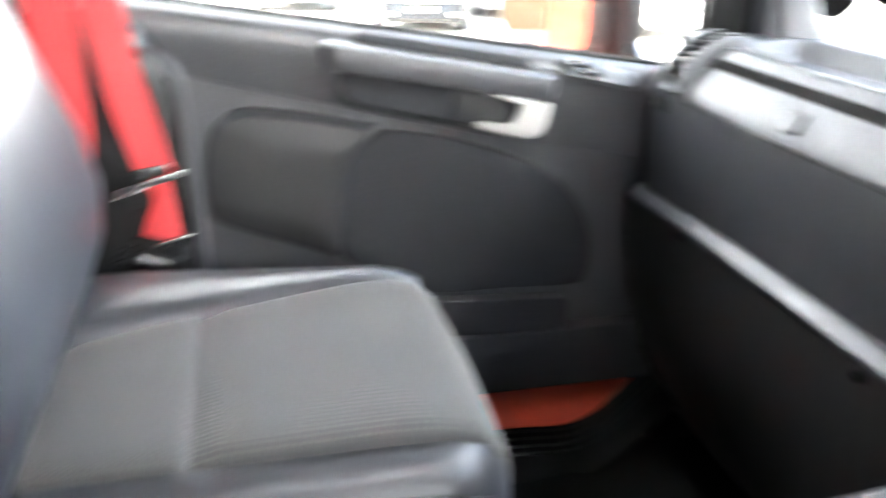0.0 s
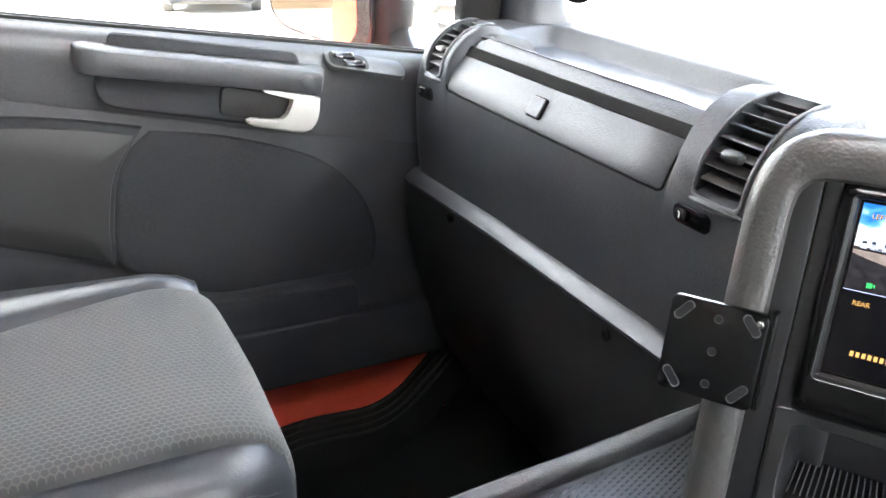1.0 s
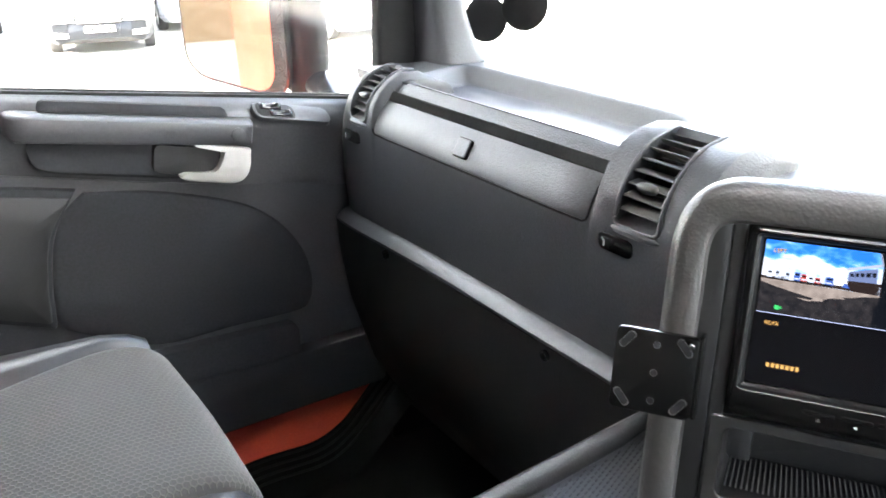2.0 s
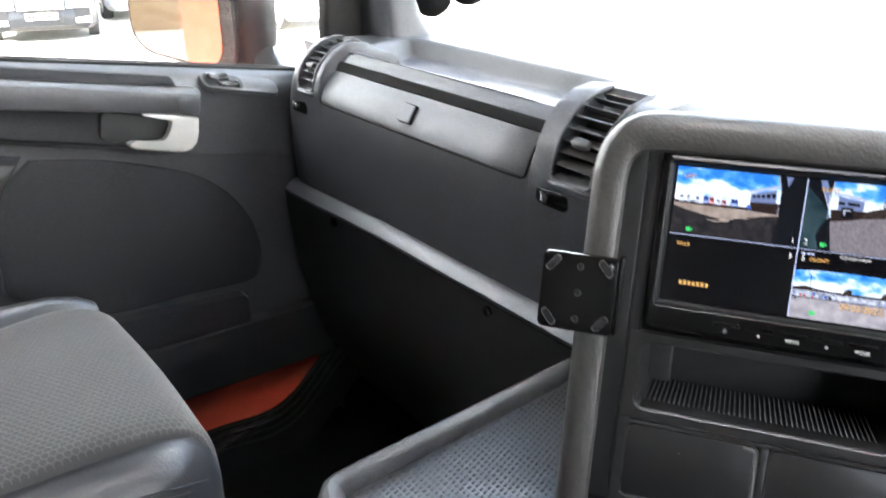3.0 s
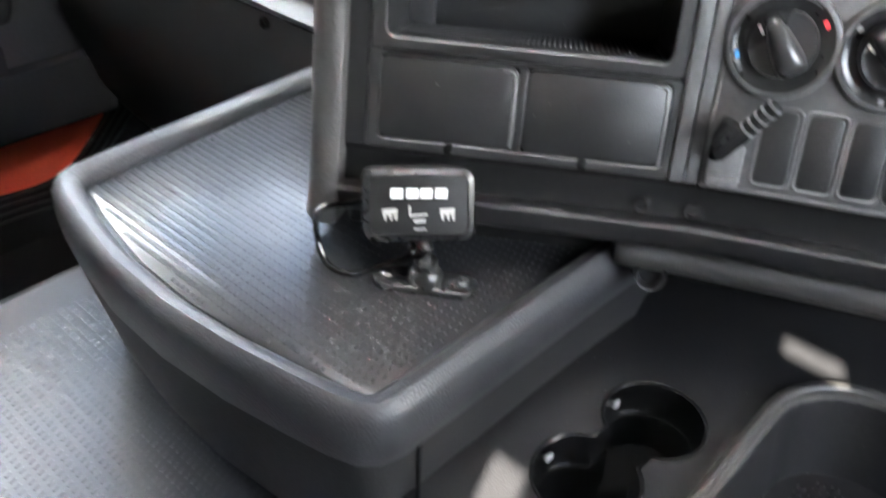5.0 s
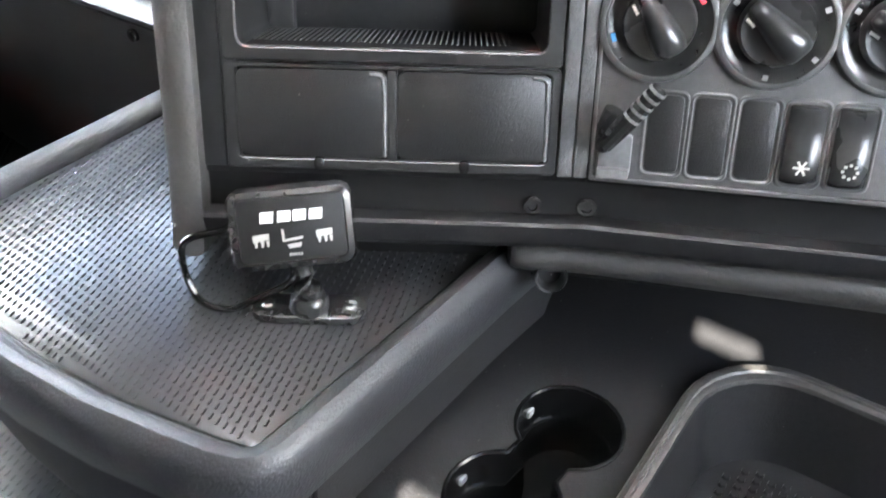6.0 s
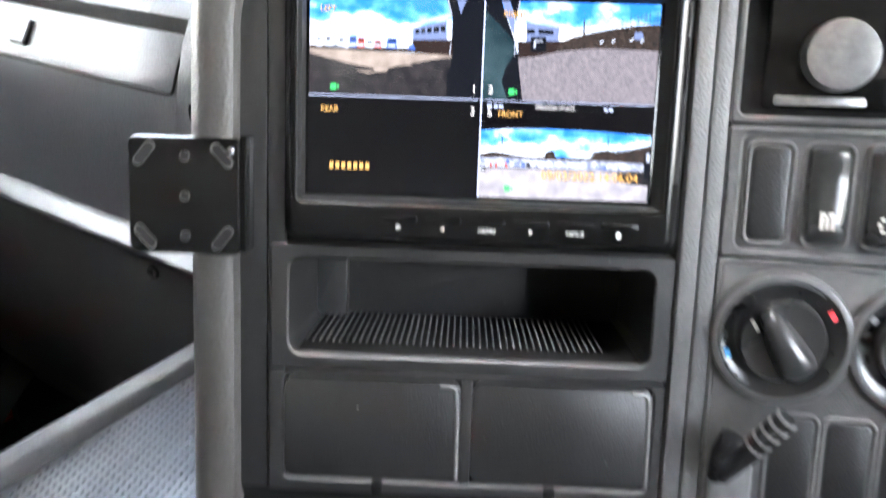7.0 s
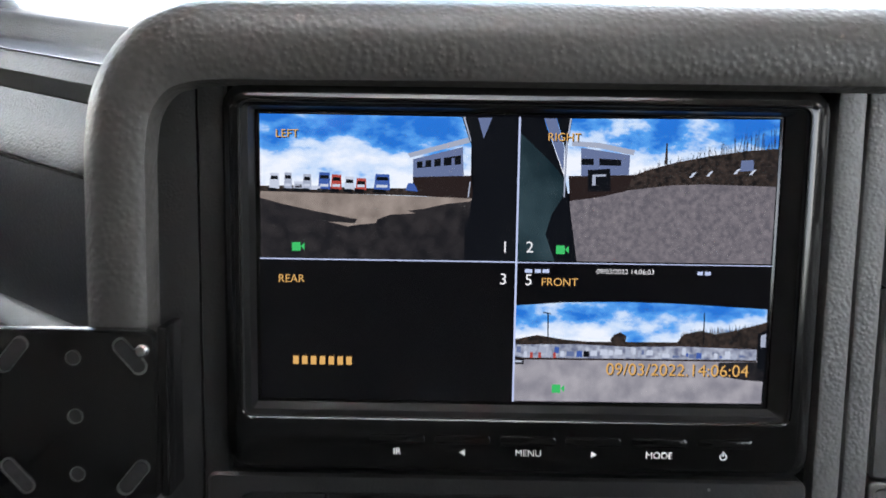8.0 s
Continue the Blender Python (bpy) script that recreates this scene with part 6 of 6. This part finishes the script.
tube(bm, bez([on_gauge(-0.030, 0.004, -0.016), on_gauge(-0.040, 0.000, -0.014), (0.356, 0.254, 0.520), (0.350, 0.243, 0.492), (0.358, 0.226, 0.4845), (0.374, 0.216, 0.488), (0.388, 0.203, 0.497), on_gauge(-0.004, -0.020, -0.018)], 6), 0.0022, 8)
part("display_cable", bm, GLOSS, gauge, "looped black cable")

# ---- passenger seat ----
seat = thing("passenger_seat", (0.0, 0.83, FLOOR_Z), "black leather and grey honeycomb cloth passenger seat", "seat")
bm = bmesh.new()
SY0, SY1 = 0.610, 1.045
lps = []
for z, s, f in ((0.20, 0.03, 0.03), (0.24, 0.008, 0.01), (0.30, 0.0, 0.0), (0.38, 0.0, 0.002), (0.415, 0.004, 0.008), (0.436, 0.014, 0.020), (0.446, 0.030, 0.04), (0.448, 0.06, 0.08)):
    lps.append([(x, y, z) for x, y in rrect((-0.30 + 0.270 - f) / 2, (SY0 + SY1) / 2, 0.570 - f, SY1 - SY0 - 2 * s, 0.07, 6)])
rings(bm, lps)
cushion = part("cushion", bm, LEATHER, seat, "grey-black leather seat cushion with stitched sides")
TOP = [(-0.122, 0.458), (-0.022, 0.462), (0.088, 0.465), (0.168, 0.466), (0.213, 0.461), (0.243, 0.449), (0.26, 0.429), (0.269, 0.402), (0.272, 0.367), (0.27, 0.332)]


def draped(name, path, y0, far, sink, label):
    """A cloth panel that follows a path of (x, z) and sinks in along its edges; its UV runs in metres."""
    b = bmesh.new()
    uv = b.loops.layers.uv.new("cloth")
    run = [0.0]
    for p, q in zip(path, path[1:]):
        run.append(run[-1] + math.hypot(q[0] - p[0], q[1] - p[1]))
    fr = [0.0, 0.018, 0.055, 0.15, 0.33, 0.5, 0.67, 0.85, 0.945, 0.982, 1.0]
    drop = [sink, sink * 0.45, sink * 0.12, 0.0, -0.002, -0.003, -0.002, 0.0, sink * 0.12, sink * 0.45, sink]
    ys = fr
    grid = []
    for i, (x, z) in enumerate(path):
        p, q = path[max(i - 1, 0)], path[min(i + 1, len(path) - 1)]
        t = Vector((q[0] - p[0], q[1] - p[1])).normalized()
        nrm = (-t.y, t.x)
        e = 1.0 if i == 0 else 0.0
        w = far(x) - y0
        grid.append([b.verts.new((x - nrm[0] * (dd + e * sink * 0.6), y0 + w * k, z - nrm[1] * (dd + e * sink * 0.6))) for k, dd in zip(fr, drop)])
    for i in range(len(grid) - 1):
        for j in range(len(ys) - 1):
            f = b.faces.new((grid[i][j], grid[i + 1][j], grid[i + 1][j + 1], grid[i][j + 1]))
            for lp, (a, c) in zip(f.loops, ((i, j), (i + 1, j), (i + 1, j + 1), (i, j + 1))):
                lp[uv].uv = (run[a], grid[a][c].co.y)
    # a closed underside gives the panel its thickness
    under = [[b.verts.new((v.co.x - 0.004, v.co.y, v.co.z - 0.018)) for v in row] for row in grid]
    n, m = len(grid), len(ys)
    for i in range(n - 1):
        b.faces.new((grid[i][0], under[i][0], under[i + 1][0], grid[i + 1][0]))
        b.faces.new((grid[i][-1], grid[i + 1][-1], under[i + 1][-1], under[i][-1]))
    for j in range(m - 1):
        b.faces.new((grid[0][j], grid[0][j + 1], under[0][j + 1], under[0][j]))
        b.faces.new((grid[-1][j], under[-1][j], under[-1][j + 1], grid[-1][j + 1]))
    return part(name, b, CLOTH, seat, label, smooth=60)


def cloth_edge(x):
    return 0.990 - 0.095 * max(0.0, min(1.0, (0.19 - x) / 0.36)) ** 1.15


bm = bmesh.new()
lps = []
for x in (-0.26, -0.20, -0.10, 0.0, 0.08, 0.14, 0.19, 0.225, 0.245):
    e, h = cloth_edge(x), 0.016 * max(0.0, min(1.0, (0.20 - x) / 0.30))
    low = 0.0 if x < 0.19 else (x - 0.19) ** 2 * 7.0
    lps.append([(x, y, z - low) for y, z in ((e - 0.012, 0.440), (e - 0.001, 0.454), (e + 0.010, 0.462 + h * 0.35), (e * 0.55 + 1.035 * 0.45, 0.466 + h * 0.9), (1.022, 0.464 + h), (1.040, 0.452 + h * 0.7), (1.049, 0.425), (1.049, 0.39), (e - 0.012, 0.40))])
rings(bm, lps)
part("side_bolster", bm, LEATHER, cushion, "raised grey-black leather side bolster")
draped("seat_cloth_front", [(p.x, p.z) for p in bez([(x, 0, z) for x, z in [(-0.020, 0.4615)] + TOP[2:]], 3)], 0.660, cloth_edge, 0.010, "grey-green honeycomb cloth seat panel")
draped("seat_cloth_rear", [(-0.19, 0.450), (-0.14, 0.458), (-0.08, 0.461), (-0.05, 0.462), (-0.030, 0.461), (-0.024, 0.455)], 0.660, cloth_edge, 0.010, "grey-green honeycomb cloth seat panel")
for z in (0.412, 0.421):
    bm = bmesh.new()
    tube(bm, bez([(-0.2, 0.6105, z + 0.006), (0.10, 0.6105, z + 0.006), (0.17, 0.6115, z + 0.003), (0.215, 0.6170, z - 0.006), (0.244, 0.634, z - 0.022), (0.262, 0.668, z - 0.036), (0.268, 0.72, z - 0.042)], 5), 0.0012, 6)
    part("seat_stitching", bm, LEATHER, cushion)
# backrest
bm = bmesh.new()
BK = [(-0.182, 0.40), (-0.154, 0.46), (-0.126, 0.53), (-0.120, 0.595), (-0.136, 0.66), (-0.170, 0.74), (-0.200, 0.82), (-0.240, 0.94), (-0.27, 1.06), (-0.32, 1.08), (-0.34, 1.0), (-0.31, 0.75), (-0.29, 0.45)]
lps = []
for y, s in ((0.600, 0.45), (0.607, 0.75), (0.625, 0.95), (0.66, 1.0), (0.99, 1.0), (1.025, 0.95), (1.043, 0.75), (1.05, 0.45)):
    lps.append([(-0.22 + (x + 0.22) * (0.55 + 0.45 * s), y, 0.74 + (z - 0.74) * (0.93 + 0.07 * s)) for x, z in BK])
rings(bm, lps)
part("backrest", bm, LEATHER, seat, "grey-black leather seat backrest with padded sides")
draped("backrest_cloth", [(-0.176, 0.45), (-0.142, 0.53), (-0.135, 0.595), (-0.150, 0.66), (-0.182, 0.74), (-0.212, 0.82), (-0.250, 0.94)], 0.690, lambda x: 0.955, 0.010, "grey honeycomb cloth backrest panel")
bm = bmesh.new()
rings(bm, [[(x, y, z) for x, y in rrect(-0.03, 0.83, w, h, 0.05)] for z, w, h in ((FLOOR_Z, 0.42, 0.40), (0.06, 0.36, 0.34), (0.15, 0.38, 0.36), (0.205, 0.46, 0.40))])
part("seat_base", bm, BLACK, seat)

# ---- seat belt on the pillar behind the door ----
belt = thing("seat_belt", (-0.16, 1.22, 0.38), "bright red seat belt webbing with a black anchor", "seat belt")


def webbing_strip(bm, pts, w, way=(1, 0.12, 0)):
    s = Vector(way).normalized() * w / 2
    lps = []
    pp = [Vector(p) for p in pts]
    for i, p in enumerate(pp):
        t = (pp[min(i + 1, len(pp) - 1)] - pp[max(i - 1, 0)]).normalized()
        nrm = t.cross(s).normalized() * 0.0007
        lps.append([p - s + nrm, p + s + nrm, p + s - nrm, p - s - nrm])
    rings(bm, lps)


def tilted(bm, x, z, y, length, height, thick, angle, n=3):
    """A flat bar in the pillar's plane, turned by the angle, its corners eased."""
    c, q = math.cos(radians(angle)), math.sin(radians(angle))
    lps = []
    for d, k in ((0.0, 0.94), (0.12, 1.0), (0.88, 1.0), (1.0, 0.94)):
        lps.append([Vector((x + a * c * k - b * q * k, y - thick * d, z + a * q * k + b * c * k)) for a, b in rrect(0, 0, length, height, min(length, height) * 0.35)])
    rings(bm, lps)


bm = bmesh.new()
webbing_strip(bm, bez([(-0.195, 1.225, 1.35), (-0.155, 1.225, 0.95), (-0.128, 1.222, 0.778), (-0.112, 1.216, 0.67), (-0.094, 1.212, 0.59), (-0.083, 1.210, 0.540)], 4), 0.050)
part("belt_run", bm, BELT, belt)
bm = bmesh.new()
rows = bez([(-0.084, 1.208, 0.538), (-0.078, 1.208, 0.512), (-0.082, 1.204, 0.482), (-0.086, 1.200, 0.452)], 4)
wide = bez([(0.034, 0, 0), (0.026, 0, 0), (0.042, 0, 0), (0.056, 0, 0)], 4)
rings(bm, [[p + Vector((sx * w.x / 2, 0.0, sx * w.x * 0.06)) + Vector((0, dy, 0)) for sx, dy in ((-1, -0.001), (0, -0.004), (1, -0.001), (1, 0.001), (0, -0.002), (-1, 0.001))] for p, w in zip(rows, wide)])
part("belt_end", bm, BELT, belt, "bunched red webbing below the latch")
bm = bmesh.new()
webbing_strip(bm, bez([(-0.235, 1.20, 1.35), (-0.200, 1.195, 0.95), (-0.184, 1.19, 0.779), (-0.181, 1.19, 0.69), (-0.180, 1.18, 0.60), (-0.190, 1.155, 0.53), (-0.205, 1.12, 0.47), (-0.21, 1.10, 0.40)], 4), 0.054)
part("belt_run", bm, BELT, belt)
bm = bmesh.new()
tilted(bm, -0.092, 0.5335, 1.205, 0.094, 0.010, 0.004, 15)
latch = part("latch_plate", bm, METAL, belt, "chromed latch plate")
bm = bmesh.new()
tilted(bm, -0.118, 0.5205, 1.203, 0.046, 0.0045, 0.003, 17)
part("latch_tongue", bm, METAL, latch)
bm = bmesh.new()
tilted(bm, -0.096, 0.548, 1.207, 0.060, 0.014, 0.006, 10)
part("latch_cover", bm, BLACK, latch, "black plastic cover of the latch")
bm = bmesh.new()
tilted(bm, -0.086, 0.436, 1.206, 0.082, 0.034, 0.014, -16)
stop = part("belt_stop", bm, BLACK, belt, "black plastic belt guide")
bm = bmesh.new()
tilted(bm, -0.068, 0.4535, 1.190, 0.050, 0.0045, 0.004, 14)
part("guide_edge", bm, METAL, stop)
bm = bmesh.new()
tilted(bm, -0.100, 0.421, 1.190, 0.050, 0.012, 0.003, -22)
part("guide_plate", bm, METAL, stop, "dull steel plate")
bm = bmesh.new()
rings(bm, [[(-0.080 + x * k, 1.21 + y * k, z) for x, y in rrect(0, 0, 0.06, 0.04, 0.015)] for z, k in ((0.30, 0.9), (0.34, 1.0), (0.41, 1.0), (0.424, 0.8))])
part("belt_anchor", bm, BLACK, belt, "black plastic anchor cover")
bm = bmesh.new()
rings(bm, [[Vector((x, y, z)) for x, y in rrect(-0.17, 1.262, w, 0.05, 0.02)] for z, w in ((0.10, 0.30), (0.45, 0.28), (0.66, 0.24), (0.73, 0.18), (0.76, 0.10))])
tagged(link("trim_pillar_cover", bm, BLACK), "black moulded cover behind the seat belt", "trim", kind="structure")
bm = bmesh.new()
tube(bm, bez([(-0.110, 1.245, 0.712), (-0.078, 1.24, 0.703), (-0.053, 1.238, 0.683), (-0.042, 1.236, 0.64), (-0.036, 1.236, 0.50), (-0.034, 1.236, 0.36)], 5), 0.0085, 10)
tagged(link("trim_pillar_edge", bm, DOORP), "grey rounded edge trim of the pillar cover", "trim", kind="structure")

# ---- round pads hanging in the windscreen ----
ornament = thing("hanging_ornament", (0.98, 1.21, 0.78), "pair of dark round pads hanging in the windscreen", "ornament")
for y, z, tilt in ((1.272, 0.768, 8), (1.158, 0.800, -10)):
    bm = bmesh.new()
    c, s = math.cos(radians(tilt)), math.sin(radians(tilt))

    def on_pad(a, b, d, y=y, z=z, c=c, s=s):
        u, v = a * c - b * 1.06 * s, a * s + b * 1.06 * c
        return Vector((0.98 + u * 0.8 + d * 0.6, y - u * 0.6 + d * 0.8, z + v))

    rings(bm, [[on_pad(r * math.cos(t), r * math.sin(t), d) for t in [2 * math.pi * i / 24 for i in range(24)]] for d, r in ((-0.014, 0.012), (-0.012, 0.030), (-0.004, 0.0395), (0.004, 0.0395), (0.012, 0.030), (0.014, 0.012))])
    part("pad", bm, PIT, ornament)
    bm = bmesh.new()
    tube(bm, [(0.98, y, z + 0.035), (0.97, (y + 1.21) / 2, z + 0.12), (0.92, 1.21, 1.46)], 0.0015, 6)
    part("cord", bm, BLACK, ornament)


# ---- outside: the yard, the mirror, parked cars ----
GROUND = -1.45
bm = bmesh.new()
flat(bm, lambda x, y, d: Vector((x, y, d)), [(-900, -900), (900, -900), (900, 900), (-900, 900)], GROUND)
tagged(link("ground", bm, ASPHALT), "pale sunlit concrete yard round the cab", "ground", kind="structure")

skin = thing("cab_bodywork", (-0.3, 1.39, GROUND + 0.5), "red painted outer bodywork of the cab", "cab body")
for name, lo, hi in (("rear_side_panel", (-1.6, 1.362, -0.75), (-0.33, 1.40, 1.66)), ("door_skin", (-0.32, 1.335, -0.75), (0.80, 1.40, 0.60)), ("roof_skin", (-1.0, -1.1, 1.665), (HATCH[0], 1.40, 1.72)), ("roof_skin", (HATCH[1], -1.1, 1.665), (0.98, 1.40, 1.72)), ("roof_skin", (HATCH[0], -1.1, 1.665), (HATCH[1], HATCH[2], 1.72)), ("roof_skin", (HATCH[0], HATCH[3], 1.665), (HATCH[1], 1.40, 1.72)), ("far_side_panel", (-1.6, -1.12, -0.75), (-0.05, -1.07, 0.68)), ("far_door_skin", (-0.05, -1.12, -0.75), (1.2, -1.07, 0.68)), ("back_panel", (-1.0, -1.07, -0.75), (-0.95, 1.36, 1.20)), ("front_panel", (1.21, -1.12, -0.75), (1.26, 1.40, 0.58))):
    bm = bmesh.new()
    solid(bm, lo, hi, 0.012)
    part(name, bm, RED, skin)

wing = thing("wing_mirror", (0.66, 1.70, 0.62), "black truck wing mirror outside the passenger window", "wing mirror")
MC = Vector((0.653, 1.715, 0.86))
MN = Vector((-0.7745, -0.6326, 0.0))
MT = Vector((0.6326, -0.7745, 0.0))


def on_mirror(x, y, d):
    """The lower edge of the mirror falls towards the cab."""
    y -= 0.22 * (x + 0.11) * max(0.0, -y) / 0.225
    return MC + MT * x + Vector((0, 0, 1)) * y + MN * d


bm = bmesh.new()
rings(bm, [[on_mirror(x, y + 0.0, d) for x, y in rrect(0, 0, 0.245 - 2 * s, 0.45 - 2 * s, 0.05)] for s, d in ((0.06, -0.10), (0.015, -0.06), (0.0, -0.02), (0.0, 0.002), (0.003, 0.004), (0.005, 0.003))])
part("mirror_shell", bm, BLACK, wing)
bm = bmesh.new()
rings(bm, [[on_mirror(x, y, d) for x, y in rrect(-0.013, 0, 0.206, 0.436, 0.046)] for d in (0.002, 0.0045)])
part("mirror_pane", bm, MIRROR, wing, "mirror glass reflecting the red cab side and the yard")
bm = bmesh.new()
tube(bm, [(0.785, 1.655, 0.60), (0.785, 1.655, 0.66), (0.785, 1.655, 0.86), (0.78, 1.655, 0.95), (0.78, 1.655, 1.20), (0.76, 1.58, 1.36), (0.70, 1.42, 1.40)], [0.040, 0.050, 0.050, 0.026, 0.022, 0.022, 0.02], 14)
part("mirror_arm", bm, SEAL, wing)
bm = bmesh.new()
tube(bm, [(0.80, 1.655, 0.625), (0.78, 1.50, 0.58), (0.75, 1.40, 0.55)], 0.034, 12)
part("mirror_foot", bm, BLACK, wing)


def parked_car(at, turn, paint, label):
    car = thing("parked_car", at, label, "car", group="parked cars")
    m = Matrix.Translation(at) @ Matrix.Rotation(radians(turn), 4, "Z")
    F = lambda x, y, z: m @ Vector((x, y, z))
    W = 0.92
    bm = bmesh.new()
    # stations from the nose back: x, half width, underside, shoulder height
    st = [(0.02, 0.55, 0.30, 0.52), (0.12, 0.80, 0.22, 0.66), (0.45, W, 0.20, 0.78), (1.1, W, 0.20, 0.90), (1.6, W, 0.20, 0.95), (3.2, W, 0.20, 0.98), (4.3, W, 0.22, 1.0), (4.65, 0.84, 0.30, 0.95), (4.72, 0.7, 0.38, 0.85)]
    rings(bm, [[F(-x, y, z) for y, z in ((-w * 0.9, lo), (-w, lo + 0.1), (-w, lo + 0.35), (-w * 0.97, hi - 0.08), (-w * 0.80, hi), (0, hi + 0.03), (w * 0.80, hi), (w * 0.97, hi - 0.08), (w, lo + 0.35), (w, lo + 0.1), (w * 0.9, lo))] for x, w, lo, hi in st])
    body = part("car_body", bm, paint, car)
    bm = bmesh.new()
    rings(bm, [[F(-x, y, z) for y, z in ((-w, 0.93), (-w * 0.78, h), (0, h + 0.03), (w * 0.78, h), (w, 0.93))] for x, w, h in ((1.25, 0.80, 0.95), (2.0, 0.82, 1.38), (2.6, 0.82, 1.46), (3.7, 0.80, 1.44), (4.5, 0.72, 1.02))])
    part("car_glasshouse", bm, CARGLASS, car)
    bm = bmesh.new()
    rings(bm, [[F(-x, y, z) for y, z in ((-0.62, h), (0, h + 0.035), (0.62, h), (0.60, h - 0.04), (-0.60, h - 0.04))] for x, h in ((1.98, 1.395), (2.6, 1.475), (3.72, 1.455))])
    part("car_roof", bm, paint, car)
    for side in (-1, 1):
        for x in (0.88, 3.65):
            def F2(a, b, d, x=x, side=side):
                return F(-x + a, side * (0.74 + d), 0.33 + b)
            bm = bmesh.new()
            lathe(bm, F2, 0, 0, [(0.20, 0.0), (0.33, 0.0), (0.335, 0.05), (0.335, 0.16), (0.32, 0.195), (0.22, 0.19)], 28, cap=False)
            wheel = part("wheel", bm, TYRE, car)
            bm = bmesh.new()
            lathe(bm, F2, 0, 0, [(0.225, 0.17), (0.215, 0.185), (0.15, 0.165), (0.06, 0.18), (0.0, 0.18)], 20)
            part("rim", bm, ALLOY, wheel)
        bm = bmesh.new()
        rings(bm, [[F(-x, side * y, z) for y, z in ((0.42, 0.60), (0.44, 0.74), (0.80, 0.78), (0.86, 0.68), (0.80, 0.60))] for x in (0.02, 0.42)])
        part("headlight", bm, CARWHITE, car, "clear headlight")
        bm = bmesh.new()
        rings(bm, [[F(-x, side * y, z) for y, z in ((0.55, 0.34), (0.55, 0.42), (0.78, 0.43), (0.80, 0.35))] for x in (0.0, 0.2)])
        part("fog_light", bm, CARWHITE, car)
        bm = bmesh.new()
        solid(bm, (0, 0, 0), (0.10, 0.16, 0.11), 0.03)
        for v in bm.verts:
            v.co = F(-1.62 - v.co.x, side * (0.90 + v.co.y), 0.98 + v.co.z)
        part("door_mirror", bm, paint, car)
    bm = bmesh.new()
    rings(bm, [[F(-x, y, z) for y, z in ((-0.36, 0.56), (-0.42, 0.76), (0.42, 0.76), (0.36, 0.56))] for x in (-0.005, 0.2)])
    grille = part("grille", bm, BLACK, car)
    for k in range(4):
        bm = bmesh.new()
        solid(bm, (0, 0, 0), (0.03, 0.76, 0.018), 0.004)
        for v in bm.verts:
            v.co = F(0.004 + v.co.x * 0.6, v.co.y - 0.38, 0.59 + 0.042 * k + v.co.z)
        part("grille_bar", bm, ALLOY, grille)
    bm = bmesh.new()
    solid(bm, (0, 0, 0), (0.02, 0.52, 0.11), 0.004)
    for v in bm.verts:
        v.co = F(0.006 + v.co.x, v.co.y - 0.26, 0.42 + v.co.z)
    num = part("number_plate", bm, CARWHITE, car, "white number plate with plain bars")
    bm = bmesh.new()
    bars(bm, lambda a, b, d: F(0.0275, a, b), 0, 0.475, 0.44, 0.07, 0, 7)
    part("plate_bars", bm, BLACK, num)
    return car


parked_car((3.30, 16.3, GROUND), -103, CARBLACK, "black estate car parked nose towards the cab")
parked_car((5.9, 18.2, GROUND), -98, CARGREY, "silver car parked beside the black car")
parked_car((8.4, 14.8, GROUND), -72, CARWHITE, "white car parked in the sunlit yard")
parked_car((1.2, 20.2, GROUND), -95, CARGREY, "silver hatchback parked in the sunlit yard")
parked_car((21.5, 19.5, GROUND), -45, CARWHITE, "white car parked far across the yard")
parked_car((25.0, 17.0, GROUND), -45, CARBLACK, "dark car parked far across the yard")
# the shed that the mirror shows behind the cab
shed = thing("storage_shed", (-18, 4.5, GROUND), "long low storage shed with tan rendered walls", "shed")
bm = bmesh.new()
solid(bm, (-24, -12.0, GROUND), (-15, 26.0, GROUND + 4.6), 0.05)
part("shed_wall", bm, BRICKRED, shed)
bm = bmesh.new()
rings(bm, [[(-24.3, y, z), (-14.7, y, z)] [::1] + [(-14.7, y, z + 0.15), (-24.3, y, z + 0.15)] for y, z in ((-12.3, GROUND + 4.6), (7.0, GROUND + 6.0), (26.3, GROUND + 4.6))])
part("shed_roof", bm, CARGREY, shed)
